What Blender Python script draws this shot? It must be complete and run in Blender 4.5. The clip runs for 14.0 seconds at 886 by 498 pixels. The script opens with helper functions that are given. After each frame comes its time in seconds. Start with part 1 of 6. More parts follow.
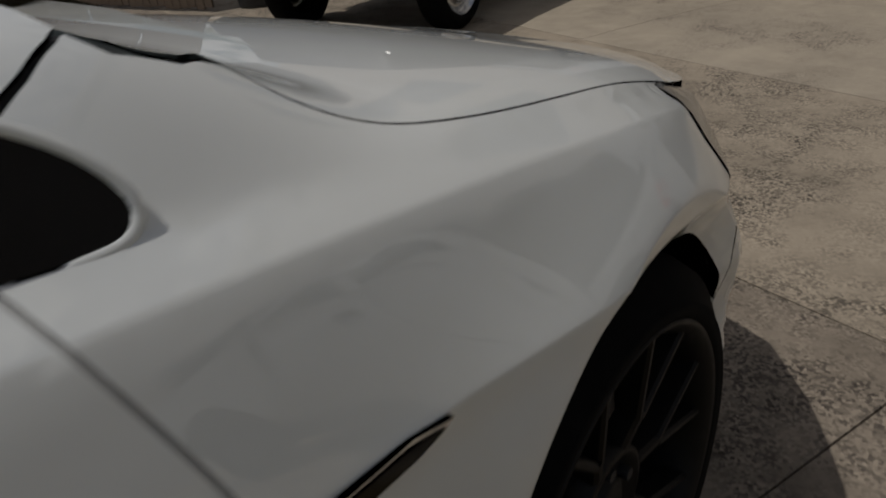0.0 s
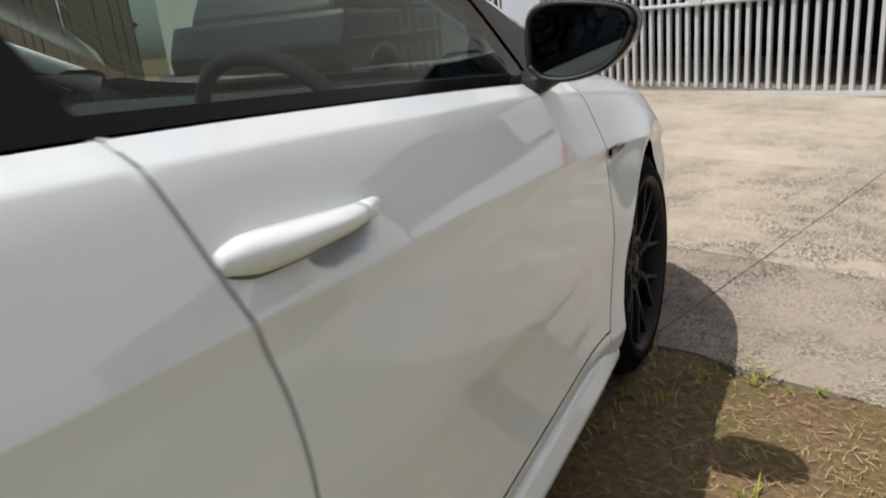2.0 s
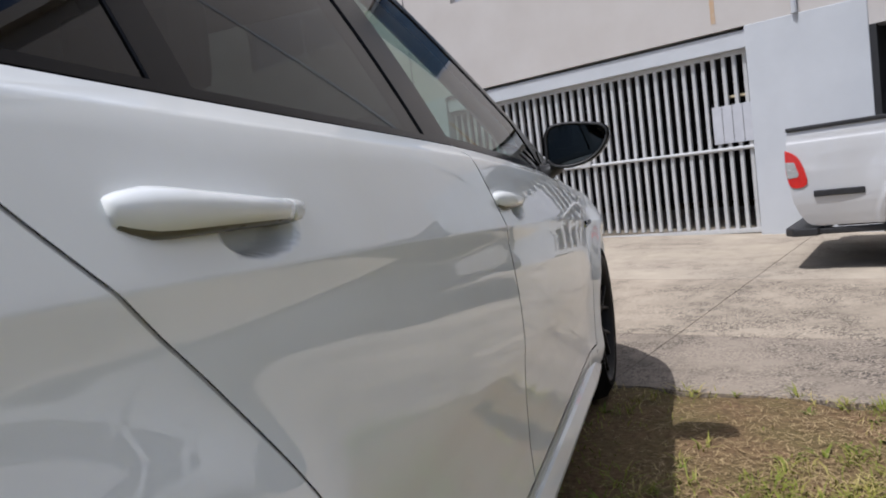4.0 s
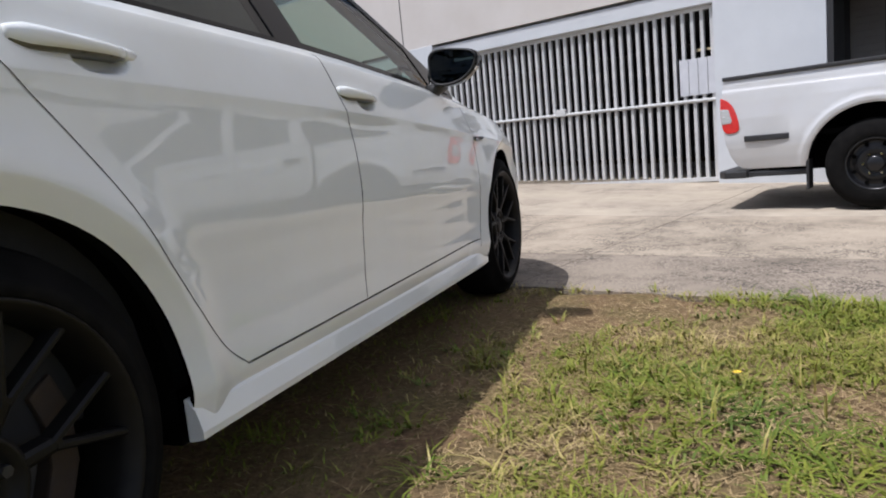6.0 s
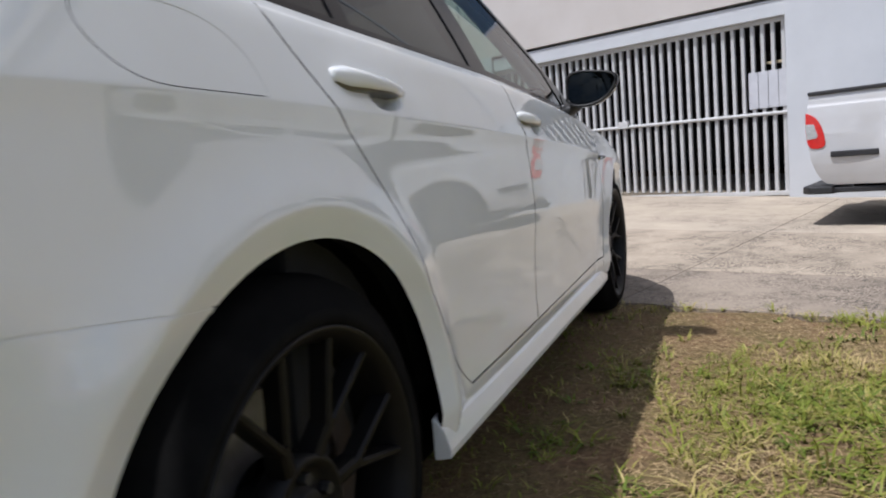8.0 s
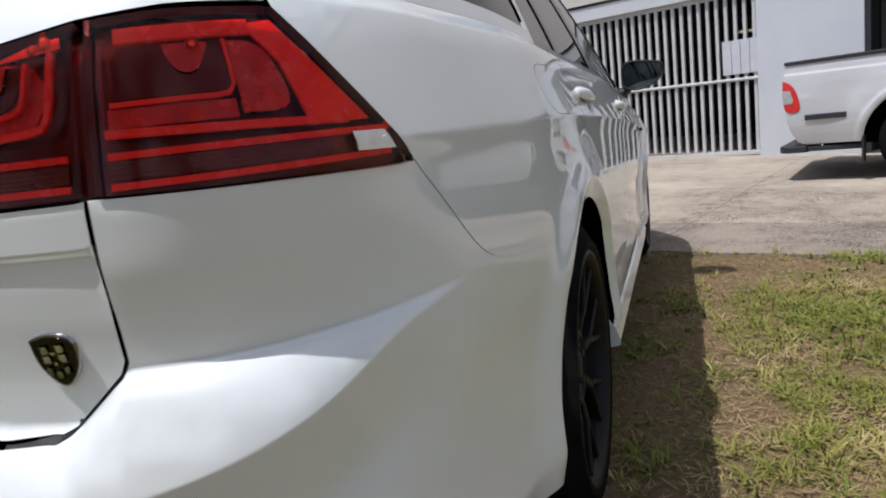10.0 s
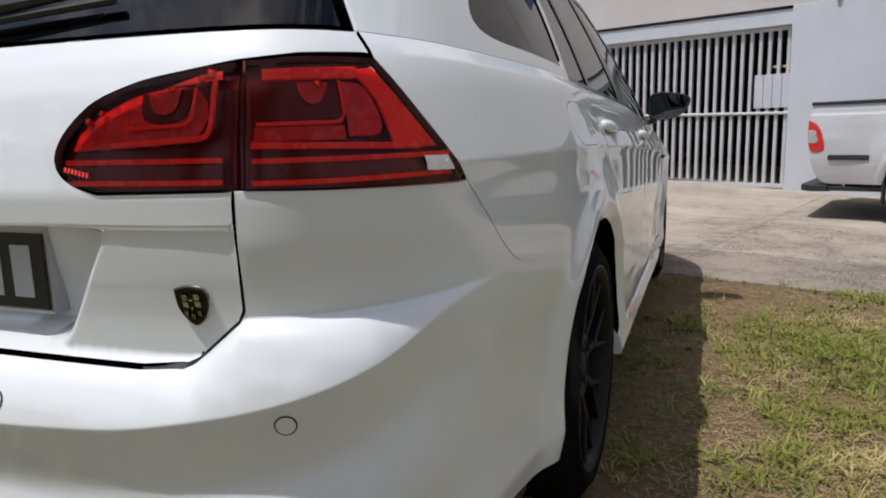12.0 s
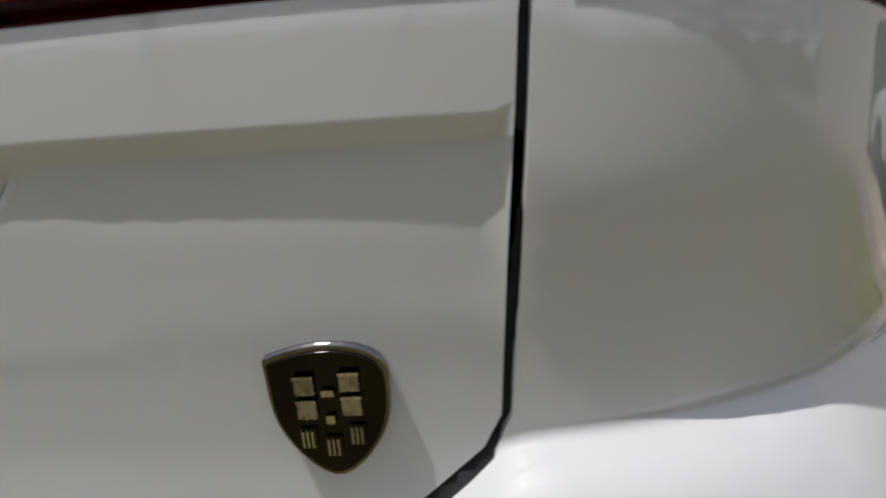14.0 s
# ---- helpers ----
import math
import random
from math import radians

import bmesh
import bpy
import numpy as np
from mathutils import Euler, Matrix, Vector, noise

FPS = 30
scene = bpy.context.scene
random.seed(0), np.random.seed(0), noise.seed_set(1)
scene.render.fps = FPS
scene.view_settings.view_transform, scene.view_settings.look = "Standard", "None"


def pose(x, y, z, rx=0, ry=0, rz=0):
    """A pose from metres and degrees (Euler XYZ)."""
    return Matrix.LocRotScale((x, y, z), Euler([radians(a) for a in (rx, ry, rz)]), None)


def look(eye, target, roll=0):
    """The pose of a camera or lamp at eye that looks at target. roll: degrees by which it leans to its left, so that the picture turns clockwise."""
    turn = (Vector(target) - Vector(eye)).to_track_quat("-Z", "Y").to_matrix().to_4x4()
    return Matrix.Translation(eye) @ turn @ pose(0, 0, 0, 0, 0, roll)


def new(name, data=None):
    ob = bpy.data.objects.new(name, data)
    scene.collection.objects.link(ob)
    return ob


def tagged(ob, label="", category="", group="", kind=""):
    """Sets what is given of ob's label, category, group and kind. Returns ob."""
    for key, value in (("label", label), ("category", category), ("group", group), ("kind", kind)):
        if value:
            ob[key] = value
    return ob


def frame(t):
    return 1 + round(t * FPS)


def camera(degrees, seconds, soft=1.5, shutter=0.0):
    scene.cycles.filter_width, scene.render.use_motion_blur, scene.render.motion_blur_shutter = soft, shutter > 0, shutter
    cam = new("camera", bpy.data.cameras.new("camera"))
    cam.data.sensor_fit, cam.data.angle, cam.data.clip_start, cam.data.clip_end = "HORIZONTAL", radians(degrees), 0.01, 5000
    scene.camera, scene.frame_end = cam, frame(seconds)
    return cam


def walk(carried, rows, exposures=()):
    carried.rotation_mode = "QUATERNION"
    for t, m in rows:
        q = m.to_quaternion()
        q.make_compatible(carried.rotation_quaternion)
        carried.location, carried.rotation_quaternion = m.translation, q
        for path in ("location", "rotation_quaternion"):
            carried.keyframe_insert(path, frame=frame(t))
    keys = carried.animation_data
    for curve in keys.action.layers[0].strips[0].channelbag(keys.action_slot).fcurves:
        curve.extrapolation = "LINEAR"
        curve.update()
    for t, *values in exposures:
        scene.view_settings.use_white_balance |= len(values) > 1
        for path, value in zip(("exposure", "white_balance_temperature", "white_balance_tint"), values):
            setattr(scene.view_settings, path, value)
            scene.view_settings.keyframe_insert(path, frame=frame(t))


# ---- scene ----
cam = camera(64.9, 14.0, soft=1.9, shutter=0.25)
PATH = [
    (0, (1.125, 0.729, 1.04), (-0.074, 2.047, 0.132), -6.1),
    (0.3, (1.176, 0.545, 1.021), (0.023, 1.923, 0.143), -7.4),
    (0.5, (1.215, 0.408, 1.027), (0.083, 1.783, 0.117), -7.8),
    (1, (1.321, 0.035, 1.015), (0.152, 1.455, 0.232), -9.2),
    (1.5, (1.344, -0.284, 1.027), (0.329, 1.269, 0.279), -7.5),
    (2, (1.282, -0.633, 1.041), (0.35, 1.031, 0.439), -6.0),
    (2.2, (1.267, -0.806, 1.044), (0.316, 0.883, 0.551), -2.9),
    (4.3, (1.205, -1.592, 0.899), (0.581, 0.305, 0.783), -6.8),
    (4.5, (1.24, -1.651, 0.9), (0.677, 0.266, 0.804), -4.7),
    (5, (1.398, -1.799, 0.836), (0.798, 0.107, 0.757), -5.4),
    (5.5, (1.583, -1.884, 0.76), (0.977, 0.01, 0.553), -6.0),
    (6, (1.725, -1.887, 0.71), (1.033, -0.031, 0.43), -5.5),
    (6.5, (1.826, -1.864, 0.71), (1.173, -0.006, 0.365), -5.8),
    (7, (1.829, -1.872, 0.708), (1.239, 0.01, 0.381), -6.1),
    (7.5, (1.662, -1.917, 0.733), (0.973, -0.055, 0.492), -6.6),
    (8, (1.393, -2.058, 0.785), (0.616, -0.232, 0.537), -5.2),
    (8.5, (1.214, -2.261, 0.831), (0.441, -0.437, 0.553), -6.9),
    (9, (1.113, -2.436, 0.872), (0.336, -0.616, 0.586), -7.3),
    (9.2, (1.093, -2.514, 0.873), (0.362, -0.675, 0.579), -8.4),
    (11.3, (1.138, -3.005, 0.927), (0.505, -1.152, 0.52), -3.2),
    (11.5, (1.157, -3.008, 0.926), (0.438, -1.178, 0.559), -2.5),
    (12, (1.138, -2.996, 0.927), (0.421, -1.16, 0.584), -1.6),
    (12.5, (1.066, -2.91, 0.899), (0.354, -1.1, 0.431), 1.0),
    (13, (0.911, -2.798, 0.906), (0.334, -0.933, 0.471), 1.1),
    (13.5, (0.74, -2.66, 0.882), (0.322, -0.752, 0.453), -0.1),
    (14, (0.645, -2.563, 0.806), (0.213, -0.621, 0.570), -3.5),
]
EXPOSURES = [(0.0, -1.55, 6500, 10), (0.4, -1.2, 6500, 10), (0.9, -0.47, 6500, 10), (1.5, 0.02, 6400, 10), (2.2, 0.08, 6250, 10), (4.3, -0.08, 5900, 14), (5.5, 0.0, 5900, 14), (6.5, 0.2, 5950, 14), (8.0, 0.12, 5900, 14), (9.0, 0.0, 5900, 14), (11.3, -0.15, 5950, 14), (12.5, -0.22, 6050, 14), (13.1, -0.24, 6100, 14), (14.0, -0.53, 6200, 14)]
walk(cam, [(t, look(eye, target, roll)) for t, eye, target, roll in PATH], exposures=EXPOSURES)

# ---- light ----
TO_SUN = Vector((-0.264, -0.337, 0.96)).normalized()
world = bpy.data.worlds.new("sky")
scene.world = world
world.use_nodes = True
_wn = world.node_tree.nodes
_sky = _wn.new("ShaderNodeTexSky")
_sky.sky_type = "NISHITA"
_sky.sun_disc = False
_sky.sun_elevation = math.asin(TO_SUN.z)
_sky.sun_rotation = math.atan2(TO_SUN.x, TO_SUN.y)
_sky.air_density, _sky.dust_density, _sky.ozone_density = 1.0, 2.5, 1.0
_way = _wn.new("ShaderNodeTexCoord")
_flat = _wn.new("ShaderNodeMapping")
_flat.inputs["Scale"].default_value = (1.0, 1.0, 2.2)
_puffs = _wn.new("ShaderNodeTexNoise")
_puffs.inputs["Scale"].default_value, _puffs.inputs["Detail"].default_value, _puffs.inputs["Roughness"].default_value = 9.0, 8.0, 0.64
_cover = _wn.new("ShaderNodeValToRGB")
_cover.color_ramp.elements[0].position, _cover.color_ramp.elements[1].position = 0.46, 0.60
_clouds = _wn.new("ShaderNodeMix")
_clouds.data_type = "RGBA"
_clouds.inputs["B"].default_value = (8.0, 8.1, 8.3, 1)
_wl = world.node_tree.links
_wl.new(_way.outputs["Generated"], _flat.inputs["Vector"])
_wl.new(_flat.outputs["Vector"], _puffs.inputs["Vector"])
_wl.new(_puffs.outputs["Fac"], _cover.inputs["Fac"])
_wl.new(_cover.outputs["Color"], _clouds.inputs[0])
_wl.new(_sky.outputs[0], _clouds.inputs["A"])
_wl.new(_clouds.outputs["Result"], _wn["Background"].inputs[0])
_wn["Background"].inputs[1].default_value = 0.105
sun = new("sun", bpy.data.lights.new("sun", "SUN"))
sun.data.energy, sun.data.angle, sun.data.color = 4.1, radians(0.6), (1.0, 0.96, 0.9)
sun.matrix_world = look(TO_SUN * 30, (0, 0, 0))

# ---- materials ----


def material(name, base=(0.5, 0.5, 0.5), rough=0.5, metal=0.0, spec=0.5, coat=0.0):
    m = bpy.data.materials.new(name)
    m.use_nodes = True
    b = m.node_tree.nodes["Principled BSDF"]
    b.inputs["Base Color"].default_value = (*base, 1)
    b.inputs["Roughness"].default_value = rough
    b.inputs["Metallic"].default_value = metal
    b.inputs["Specular IOR Level"].default_value = spec
    b.inputs["Coat Weight"].default_value = coat
    b.inputs["Coat Roughness"].default_value = 0.03
    return m


def node(m, kind, **inputs):
    n = m.node_tree.nodes.new(kind)
    for key, value in inputs.items():
        n.inputs[key.replace("_", " ")].default_value = value
    return n


def link(m, a, out, b, into):
    m.node_tree.links.new(a.outputs[out], b.inputs[into])


def noise_of(m, scale, detail=4.0, rough=0.6, coords="Object"):
    c = m.node_tree.nodes.new("ShaderNodeTexCoord")
    n = node(m, "ShaderNodeTexNoise", Scale=scale, Detail=detail, Roughness=rough)
    link(m, c, coords, n, "Vector")
    return n


def ramp(m, source, out, stops):
    r = m.node_tree.nodes.new("ShaderNodeValToRGB")
    e = r.color_ramp.elements
    while len(e) < len(stops):
        e.new(0.5)
    for el, (pos, col) in zip(e, stops):
        el.position = pos
        el.color = (*col, 1) if len(col) == 3 else col
    link(m, source, out, r, "Fac")
    return r


def bump(m, source, out, strength, distance):
    b = node(m, "ShaderNodeBump", Strength=strength, Distance=distance)
    link(m, source, out, b, "Height")
    link(m, b, "Normal", m.node_tree.nodes["Principled BSDF"], "Normal")
    return b


def varied(name, a, b, scale, rough=(0.5, 0.7), bump_by=0.0, bump_scale=None, spec=0.5, metal=0.0, detail=5.0):
    """A surface whose colour wanders between a and b, with fine relief."""
    m = material(name, a, rough[0], metal, spec)
    p = m.node_tree.nodes["Principled BSDF"]
    n = noise_of(m, scale, detail)
    link(m, ramp(m, n, "Fac", [(0.3, a), (0.7, b)]), "Color", p, "Base Color")
    link(m, ramp(m, n, "Fac", [(0.3, (rough[0],) * 3), (0.7, (rough[1],) * 3)]), "Color", p, "Roughness")
    if bump_by:
        bump(m, noise_of(m, bump_scale or scale * 8, 3), "Fac", 0.6, bump_by)
    return m


def paint(name, base, dust=0.12):
    """Car lacquer: white base, clear coat, a film of dust that dulls it in patches."""
    m = material(name, base, 0.55, 0.0, 0.25, 1.0)
    p = m.node_tree.nodes["Principled BSDF"]
    n = noise_of(m, 2.2, 6)
    dusty = tuple(c * 0.93 for c in (base[0], base[1] * 0.98, base[2] * 0.94))
    link(m, ramp(m, n, "Fac", [(0.35, base), (0.75, dusty)]), "Color", p, "Base Color")
    p.inputs["Coat IOR"].default_value = 1.75
    fine = noise_of(m, 260, 2)
    link(m, ramp(m, fine, "Fac", [(0.2, (0.0,) * 3), (0.8, (0.01 + dust * 0.1,) * 3)]), "Color", p, "Coat Roughness")
    return m


def pane(name, tint, ior=1.5):
    """Thin glass: tinted and see-through, with a mirror's gloss at glancing angles."""
    m = bpy.data.materials.new(name)
    m.use_nodes = True
    nt = m.node_tree
    nt.nodes.remove(nt.nodes["Principled BSDF"])
    out = nt.nodes["Material Output"]
    see = node(m, "ShaderNodeBsdfTransparent", Color=(*tint, 1))
    gloss = node(m, "ShaderNodeBsdfGlossy", Roughness=0.01)
    f = node(m, "ShaderNodeFresnel", IOR=ior)
    mix = nt.nodes.new("ShaderNodeMixShader")
    link(m, f, "Fac", mix, 0)
    nt.links.new(see.outputs[0], mix.inputs[1])
    nt.links.new(gloss.outputs[0], mix.inputs[2])
    nt.links.new(mix.outputs[0], out.inputs["Surface"])
    return m


WHITE = paint("white_car_lacquer", (0.775, 0.80, 0.795))
UTE_WHITE = paint("ute_white_lacquer", (0.53, 0.535, 0.54), 0.2)
SEAM = material("black_rubber_seal", (0.012, 0.012, 0.013), 0.6)
GAP_GREY = varied("grey_door_seal", (0.36, 0.36, 0.355), (0.44, 0.44, 0.43), 30, (0.7, 0.85))
GLOSS_BLACK = material("gloss_black_plastic", (0.005, 0.005, 0.006), 0.2, spec=0.2)
TRIM = varied("black_grained_plastic", (0.012, 0.012, 0.013), (0.025, 0.025, 0.026), 40, (0.45, 0.6), 0.0004, 600)
TYRE = varied("tyre_rubber", (0.005, 0.005, 0.005), (0.011, 0.0105, 0.010), 18, (0.8, 0.95), 0.0006, 300, spec=0.05)
RIM = varied("dark_graphite_wheel", (0.007, 0.0065, 0.0065), (0.013, 0.012, 0.011), 30, (0.42, 0.55), spec=0.25, metal=0.3)
LINER = material("wheel_arch_felt", (0.004, 0.004, 0.004), 0.95, spec=0.0)
STEEL = varied("dull_brake_steel", (0.20, 0.19, 0.185), (0.30, 0.29, 0.28), 25, (0.35, 0.5), metal=0.9)
RUSTY = varied("rusty_caliper_iron", (0.030, 0.020, 0.014), (0.055, 0.038, 0.025), 30, (0.7, 0.9))
SIDE_GLASS = pane("green_tinted_side_glass", (0.60, 0.70, 0.64))
PRIVACY = pane("dark_privacy_glass", (0.060, 0.064, 0.064), 1.52)
CABIN = varied("dark_cabin_cloth", (0.012, 0.012, 0.013), (0.025, 0.025, 0.026), 30, (0.8, 0.95))
CABIN_LIGHT = varied("grey_headliner_cloth", (0.30, 0.30, 0.29), (0.36, 0.36, 0.35), 25, (0.9, 0.95))
CHROME = material("chrome", (0.75, 0.75, 0.76), 0.08, 1.0)
MIRROR = material("mirror_glass", (0.075, 0.082, 0.082), 0.02, 1.0)
RED_LENS = pane("red_lamp_lens", (1.0, 0.42, 0.36), 1.28)
LAMP_DARK = material("smoked_lamp_bezel", (0.06, 0.003, 0.003), 0.2)


def ribbed(name, a, b, rough, metal, pitch):
    """A moulded lamp part: faint level ribs, uneven in colour."""
    m = varied(name, a, b, 45, (rough, rough * 1.6), metal=metal, spec=0.9)
    c = m.node_tree.nodes.new("ShaderNodeTexCoord")
    w = node(m, "ShaderNodeTexWave", Scale=0.314 / pitch, Distortion=0.3, Detail=1.0)
    w.bands_direction = "Z"
    link(m, c, "Object", w, "Vector")
    bump(m, w, "Fac", 0.25, pitch * 0.15)
    return m


LAMP_SMOKE = ribbed("smoked_ribbed_strip", (0.022, 0.018, 0.016), (0.075, 0.062, 0.05), 0.12, 0.2, 0.004)
RED_BRIGHT = ribbed("bright_red_reflector", (1.0, 0.07, 0.032), (1.0, 0.045, 0.02), 0.2, 0.0, 0.003)
RED_DEEP = ribbed("deep_red_reflector", (0.36, 0.012, 0.010), (0.72, 0.030, 0.022), 0.2, 0.0, 0.003)
RED_CHROME = material("red_tinted_bulb_chrome", (1.0, 0.30, 0.14), 0.16, 1.0)
LAMP_CLEAR = varied("ribbed_clear_reflector", (0.55, 0.55, 0.53), (0.7, 0.7, 0.68), 60, (0.12, 0.3), metal=0.6)
CLEAR_LENS = pane("clear_lamp_lens", (0.9, 0.9, 0.9))
HEADLAMP = varied("smoky_headlamp_cover", (0.15, 0.135, 0.12), (0.24, 0.22, 0.20), 18, (0.06, 0.12), spec=0.8)
# Olive tone paints the shade and lawn reflection under the grip.
GRIP_SHADE = varied("dusty_grip_plastic", (0.085, 0.080, 0.055), (0.13, 0.12, 0.085), 40, (0.25, 0.4))
PLATE_BLACK = material("black_number_plate", (0.012, 0.012, 0.013), 0.35)
PLATE_INK = material("silver_plate_characters", (0.45, 0.46, 0.46), 0.4)
ALUMINIUM = material("plate_frame_aluminium", (0.55, 0.55, 0.56), 0.3, 1.0)


def shade_concrete(name, light, dark, pebbly, soiled=1.0):
    """Weathered slab: sandy cement, worn patches that show dark stones, stains."""
    m = material(name, light, 0.9, spec=0.25)
    p = m.node_tree.nodes["Principled BSDF"]
    c = m.node_tree.nodes.new("ShaderNodeTexCoord")
    broad = noise_of(m, 0.9, 5, 0.6)
    mid = noise_of(m, 5.0, 5, 0.65)
    fine = noise_of(m, 60, 3, 0.7)
    stones = node(m, "ShaderNodeTexVoronoi", Scale=125.0, Randomness=1.0)
    link(m, c, "Object", stones, "Vector")
    cement = m.node_tree.nodes.new("ShaderNodeMix")
    cement.data_type = "RGBA"
    link(m, ramp(m, broad, "Fac", [(0.35, (0, 0, 0)), (0.7, (1, 1, 1))]), "Color", cement, 0)
    tint = ramp(m, mid, "Fac", [(0.3, tuple(v * 0.82 for v in light)), (0.65, light)])
    link(m, tint, "Color", cement, "A")
    link(m, ramp(m, fine, "Fac", [(0.3, tuple(v * 0.7 for v in light)), (0.7, tuple(v * 0.95 for v in light))]), "Color", cement, "B")
    stone = ramp(m, stones, "Color", [(0.0, tuple(v * 0.7 for v in dark)), (0.35, tuple(v * 1.6 for v in dark)), (0.55, tuple(v * 0.75 for v in light)), (0.8, light), (0.97, tuple(min(v * 1.25, 1.0) for v in light))])
    worn = m.node_tree.nodes.new("ShaderNodeMath")
    worn.operation = "MULTIPLY"
    link(m, ramp(m, broad, "Fac", [(0.5 - pebbly * 0.3, (0, 0, 0)), (0.62 - pebbly * 0.2, (1, 1, 1))]), "Color", worn, 0)
    link(m, ramp(m, mid, "Fac", [(0.42 - pebbly * 0.08, (0, 0, 0)), (0.56, (1, 1, 1))]), "Color", worn, 1)
    full = m.node_tree.nodes.new("ShaderNodeMix")
    full.data_type = "RGBA"
    link(m, worn, 0, full, 0)
    link(m, cement, "Result", full, "A")
    link(m, stone, "Color", full, "B")
    grime = noise_of(m, 1.7, 6, 0.7)
    dirty = m.node_tree.nodes.new("ShaderNodeMix")
    dirty.data_type, dirty.blend_type = "RGBA", "MULTIPLY"
    dirty.inputs[0].default_value = 1.0
    link(m, full, "Result", dirty, "A")
    link(m, ramp(m, grime, "Fac", [(0.46, (1, 1, 1)), (0.58, (1 - 0.22 * soiled,) * 3), (0.70, (1 - 0.5 * soiled,) * 3)]), "Color", dirty, "B")
    link(m, dirty, "Result", p, "Base Color")
    high = m.node_tree.nodes.new("ShaderNodeMath")
    high.operation = "MULTIPLY_ADD"
    link(m, stones, "Distance", high, 0)
    link(m, worn, 0, high, 1)
    link(m, fine, "Fac", high, 2)
    bump(m, high, 0, 0.45, 0.004)
    return m


CONCRETE_WORN = shade_concrete("worn_pebbly_concrete", (0.34, 0.285, 0.225), (0.060, 0.050, 0.042), 0.72)
CONCRETE = shade_concrete("sandy_concrete", (0.44, 0.37, 0.285), (0.080, 0.068, 0.055), 0.46, 0.8)
CONCRETE_FAR = shade_concrete("patchy_concrete", (0.46, 0.395, 0.31), (0.12, 0.10, 0.083), 0.2, 0.45)
RENDER = varied("warm_rendered_wall", (0.50, 0.465, 0.43), (0.56, 0.53, 0.50), 1.3, (0.8, 0.95), 0.002, 45, detail=8)
GREY_WALL = varied("pale_grey_painted_wall", (0.49, 0.51, 0.53), (0.55, 0.57, 0.59), 1.6, (0.7, 0.85), 0.0015, 60)
GATE_PAINT = varied("weathered_white_gate_paint", (0.44, 0.445, 0.445), (0.55, 0.55, 0.54), 6, (0.45, 0.6), 0.0005, 80)
# Near-black colour stands for the unlit garage; the wall joint shares it.
DARK_SHADE = varied("dark_garage_interior", (0.03, 0.03, 0.032), (0.05, 0.05, 0.05), 2, (0.85, 0.95))
BAY_GREY = varied("dull_grey_roller_door", (0.27, 0.25, 0.235), (0.33, 0.31, 0.29), 4, (0.6, 0.7))
RUST = varied("rust_stain", (0.50, 0.33, 0.19), (0.52, 0.42, 0.32), 14, (0.9, 0.95))
FENCE = varied("brown_timber_paling", (0.075, 0.052, 0.036), (0.13, 0.095, 0.065), 7, (0.8, 0.95), 0.003, 40)
BLACK_PAINT = material("black_car_lacquer", (0.006, 0.006, 0.007), 0.25, 0.0, 0.5, 1.0)
SKY_GLASS = material("blue_reflecting_window", (0.02, 0.05, 0.09), 0.03, 0.0, 1.0, 1.0)
SIGN = material("white_notice_board", (0.72, 0.72, 0.72), 0.5)
SHEET = varied("weathered_plastic_sheet", (0.46, 0.47, 0.50), (0.54, 0.55, 0.58), 5, (0.4, 0.6))
SIGN_INK = material("faded_red_ink", (0.45, 0.12, 0.10), 0.6)


def soil_material():
    m = material("dry_lawn_soil", (0.2, 0.15, 0.1), 0.95, spec=0.15)
    p = m.node_tree.nodes["Principled BSDF"]
    a = noise_of(m, 3.2, 8, 0.65)
    b = noise_of(m, 45, 5, 0.7)
    mix = m.node_tree.nodes.new("ShaderNodeMix")
    mix.data_type = "RGBA"
    link(m, ramp(m, b, "Fac", [(0.35, (0.12, 0.12, 0.12)), (0.7, (0.9, 0.9, 0.9))]), "Color", mix, 0)
    link(m, ramp(m, a, "Fac", [(0.35, (0.095, 0.058, 0.034)), (0.6, (0.085, 0.064, 0.032))]), "Color", mix, "A")
    link(m, ramp(m, a, "Fac", [(0.35, (0.28, 0.18, 0.10)), (0.6, (0.22, 0.165, 0.075))]), "Color", mix, "B")
    link(m, mix, "Result", p, "Base Color")
    bump(m, b, "Fac", 0.9, 0.012)
    return m


def blade_material(name, stops, through_light):
    m = material(name, stops[0][1], 0.6, spec=0.25)
    p = m.node_tree.nodes["Principled BSDF"]
    g = m.node_tree.nodes.new("ShaderNodeNewGeometry")
    place = noise_of(m, 2.6, 3, 0.6)
    spread_of = m.node_tree.nodes.new("ShaderNodeMapRange")
    for slot, value in (("From Min", 0.32), ("From Max", 0.68), ("To Min", 0.0), ("To Max", 0.75)):
        spread_of.inputs[slot].default_value = value
    link(m, place, "Fac", spread_of, "Value")
    mixed = m.node_tree.nodes.new("ShaderNodeMath")
    mixed.operation = "MULTIPLY_ADD"
    mixed.inputs[1].default_value = 0.4
    link(m, g, "Random Per Island", mixed, 0)
    link(m, spread_of, "Result", mixed, 2)
    link(m, ramp(m, mixed, 0, stops), "Color", p, "Base Color")
    p.inputs["Transmission Weight"].default_value = 0.0
    p.inputs["Subsurface Weight"].default_value = through_light
    p.inputs["Subsurface Radius"].default_value = (0.01, 0.01, 0.005)
    return m


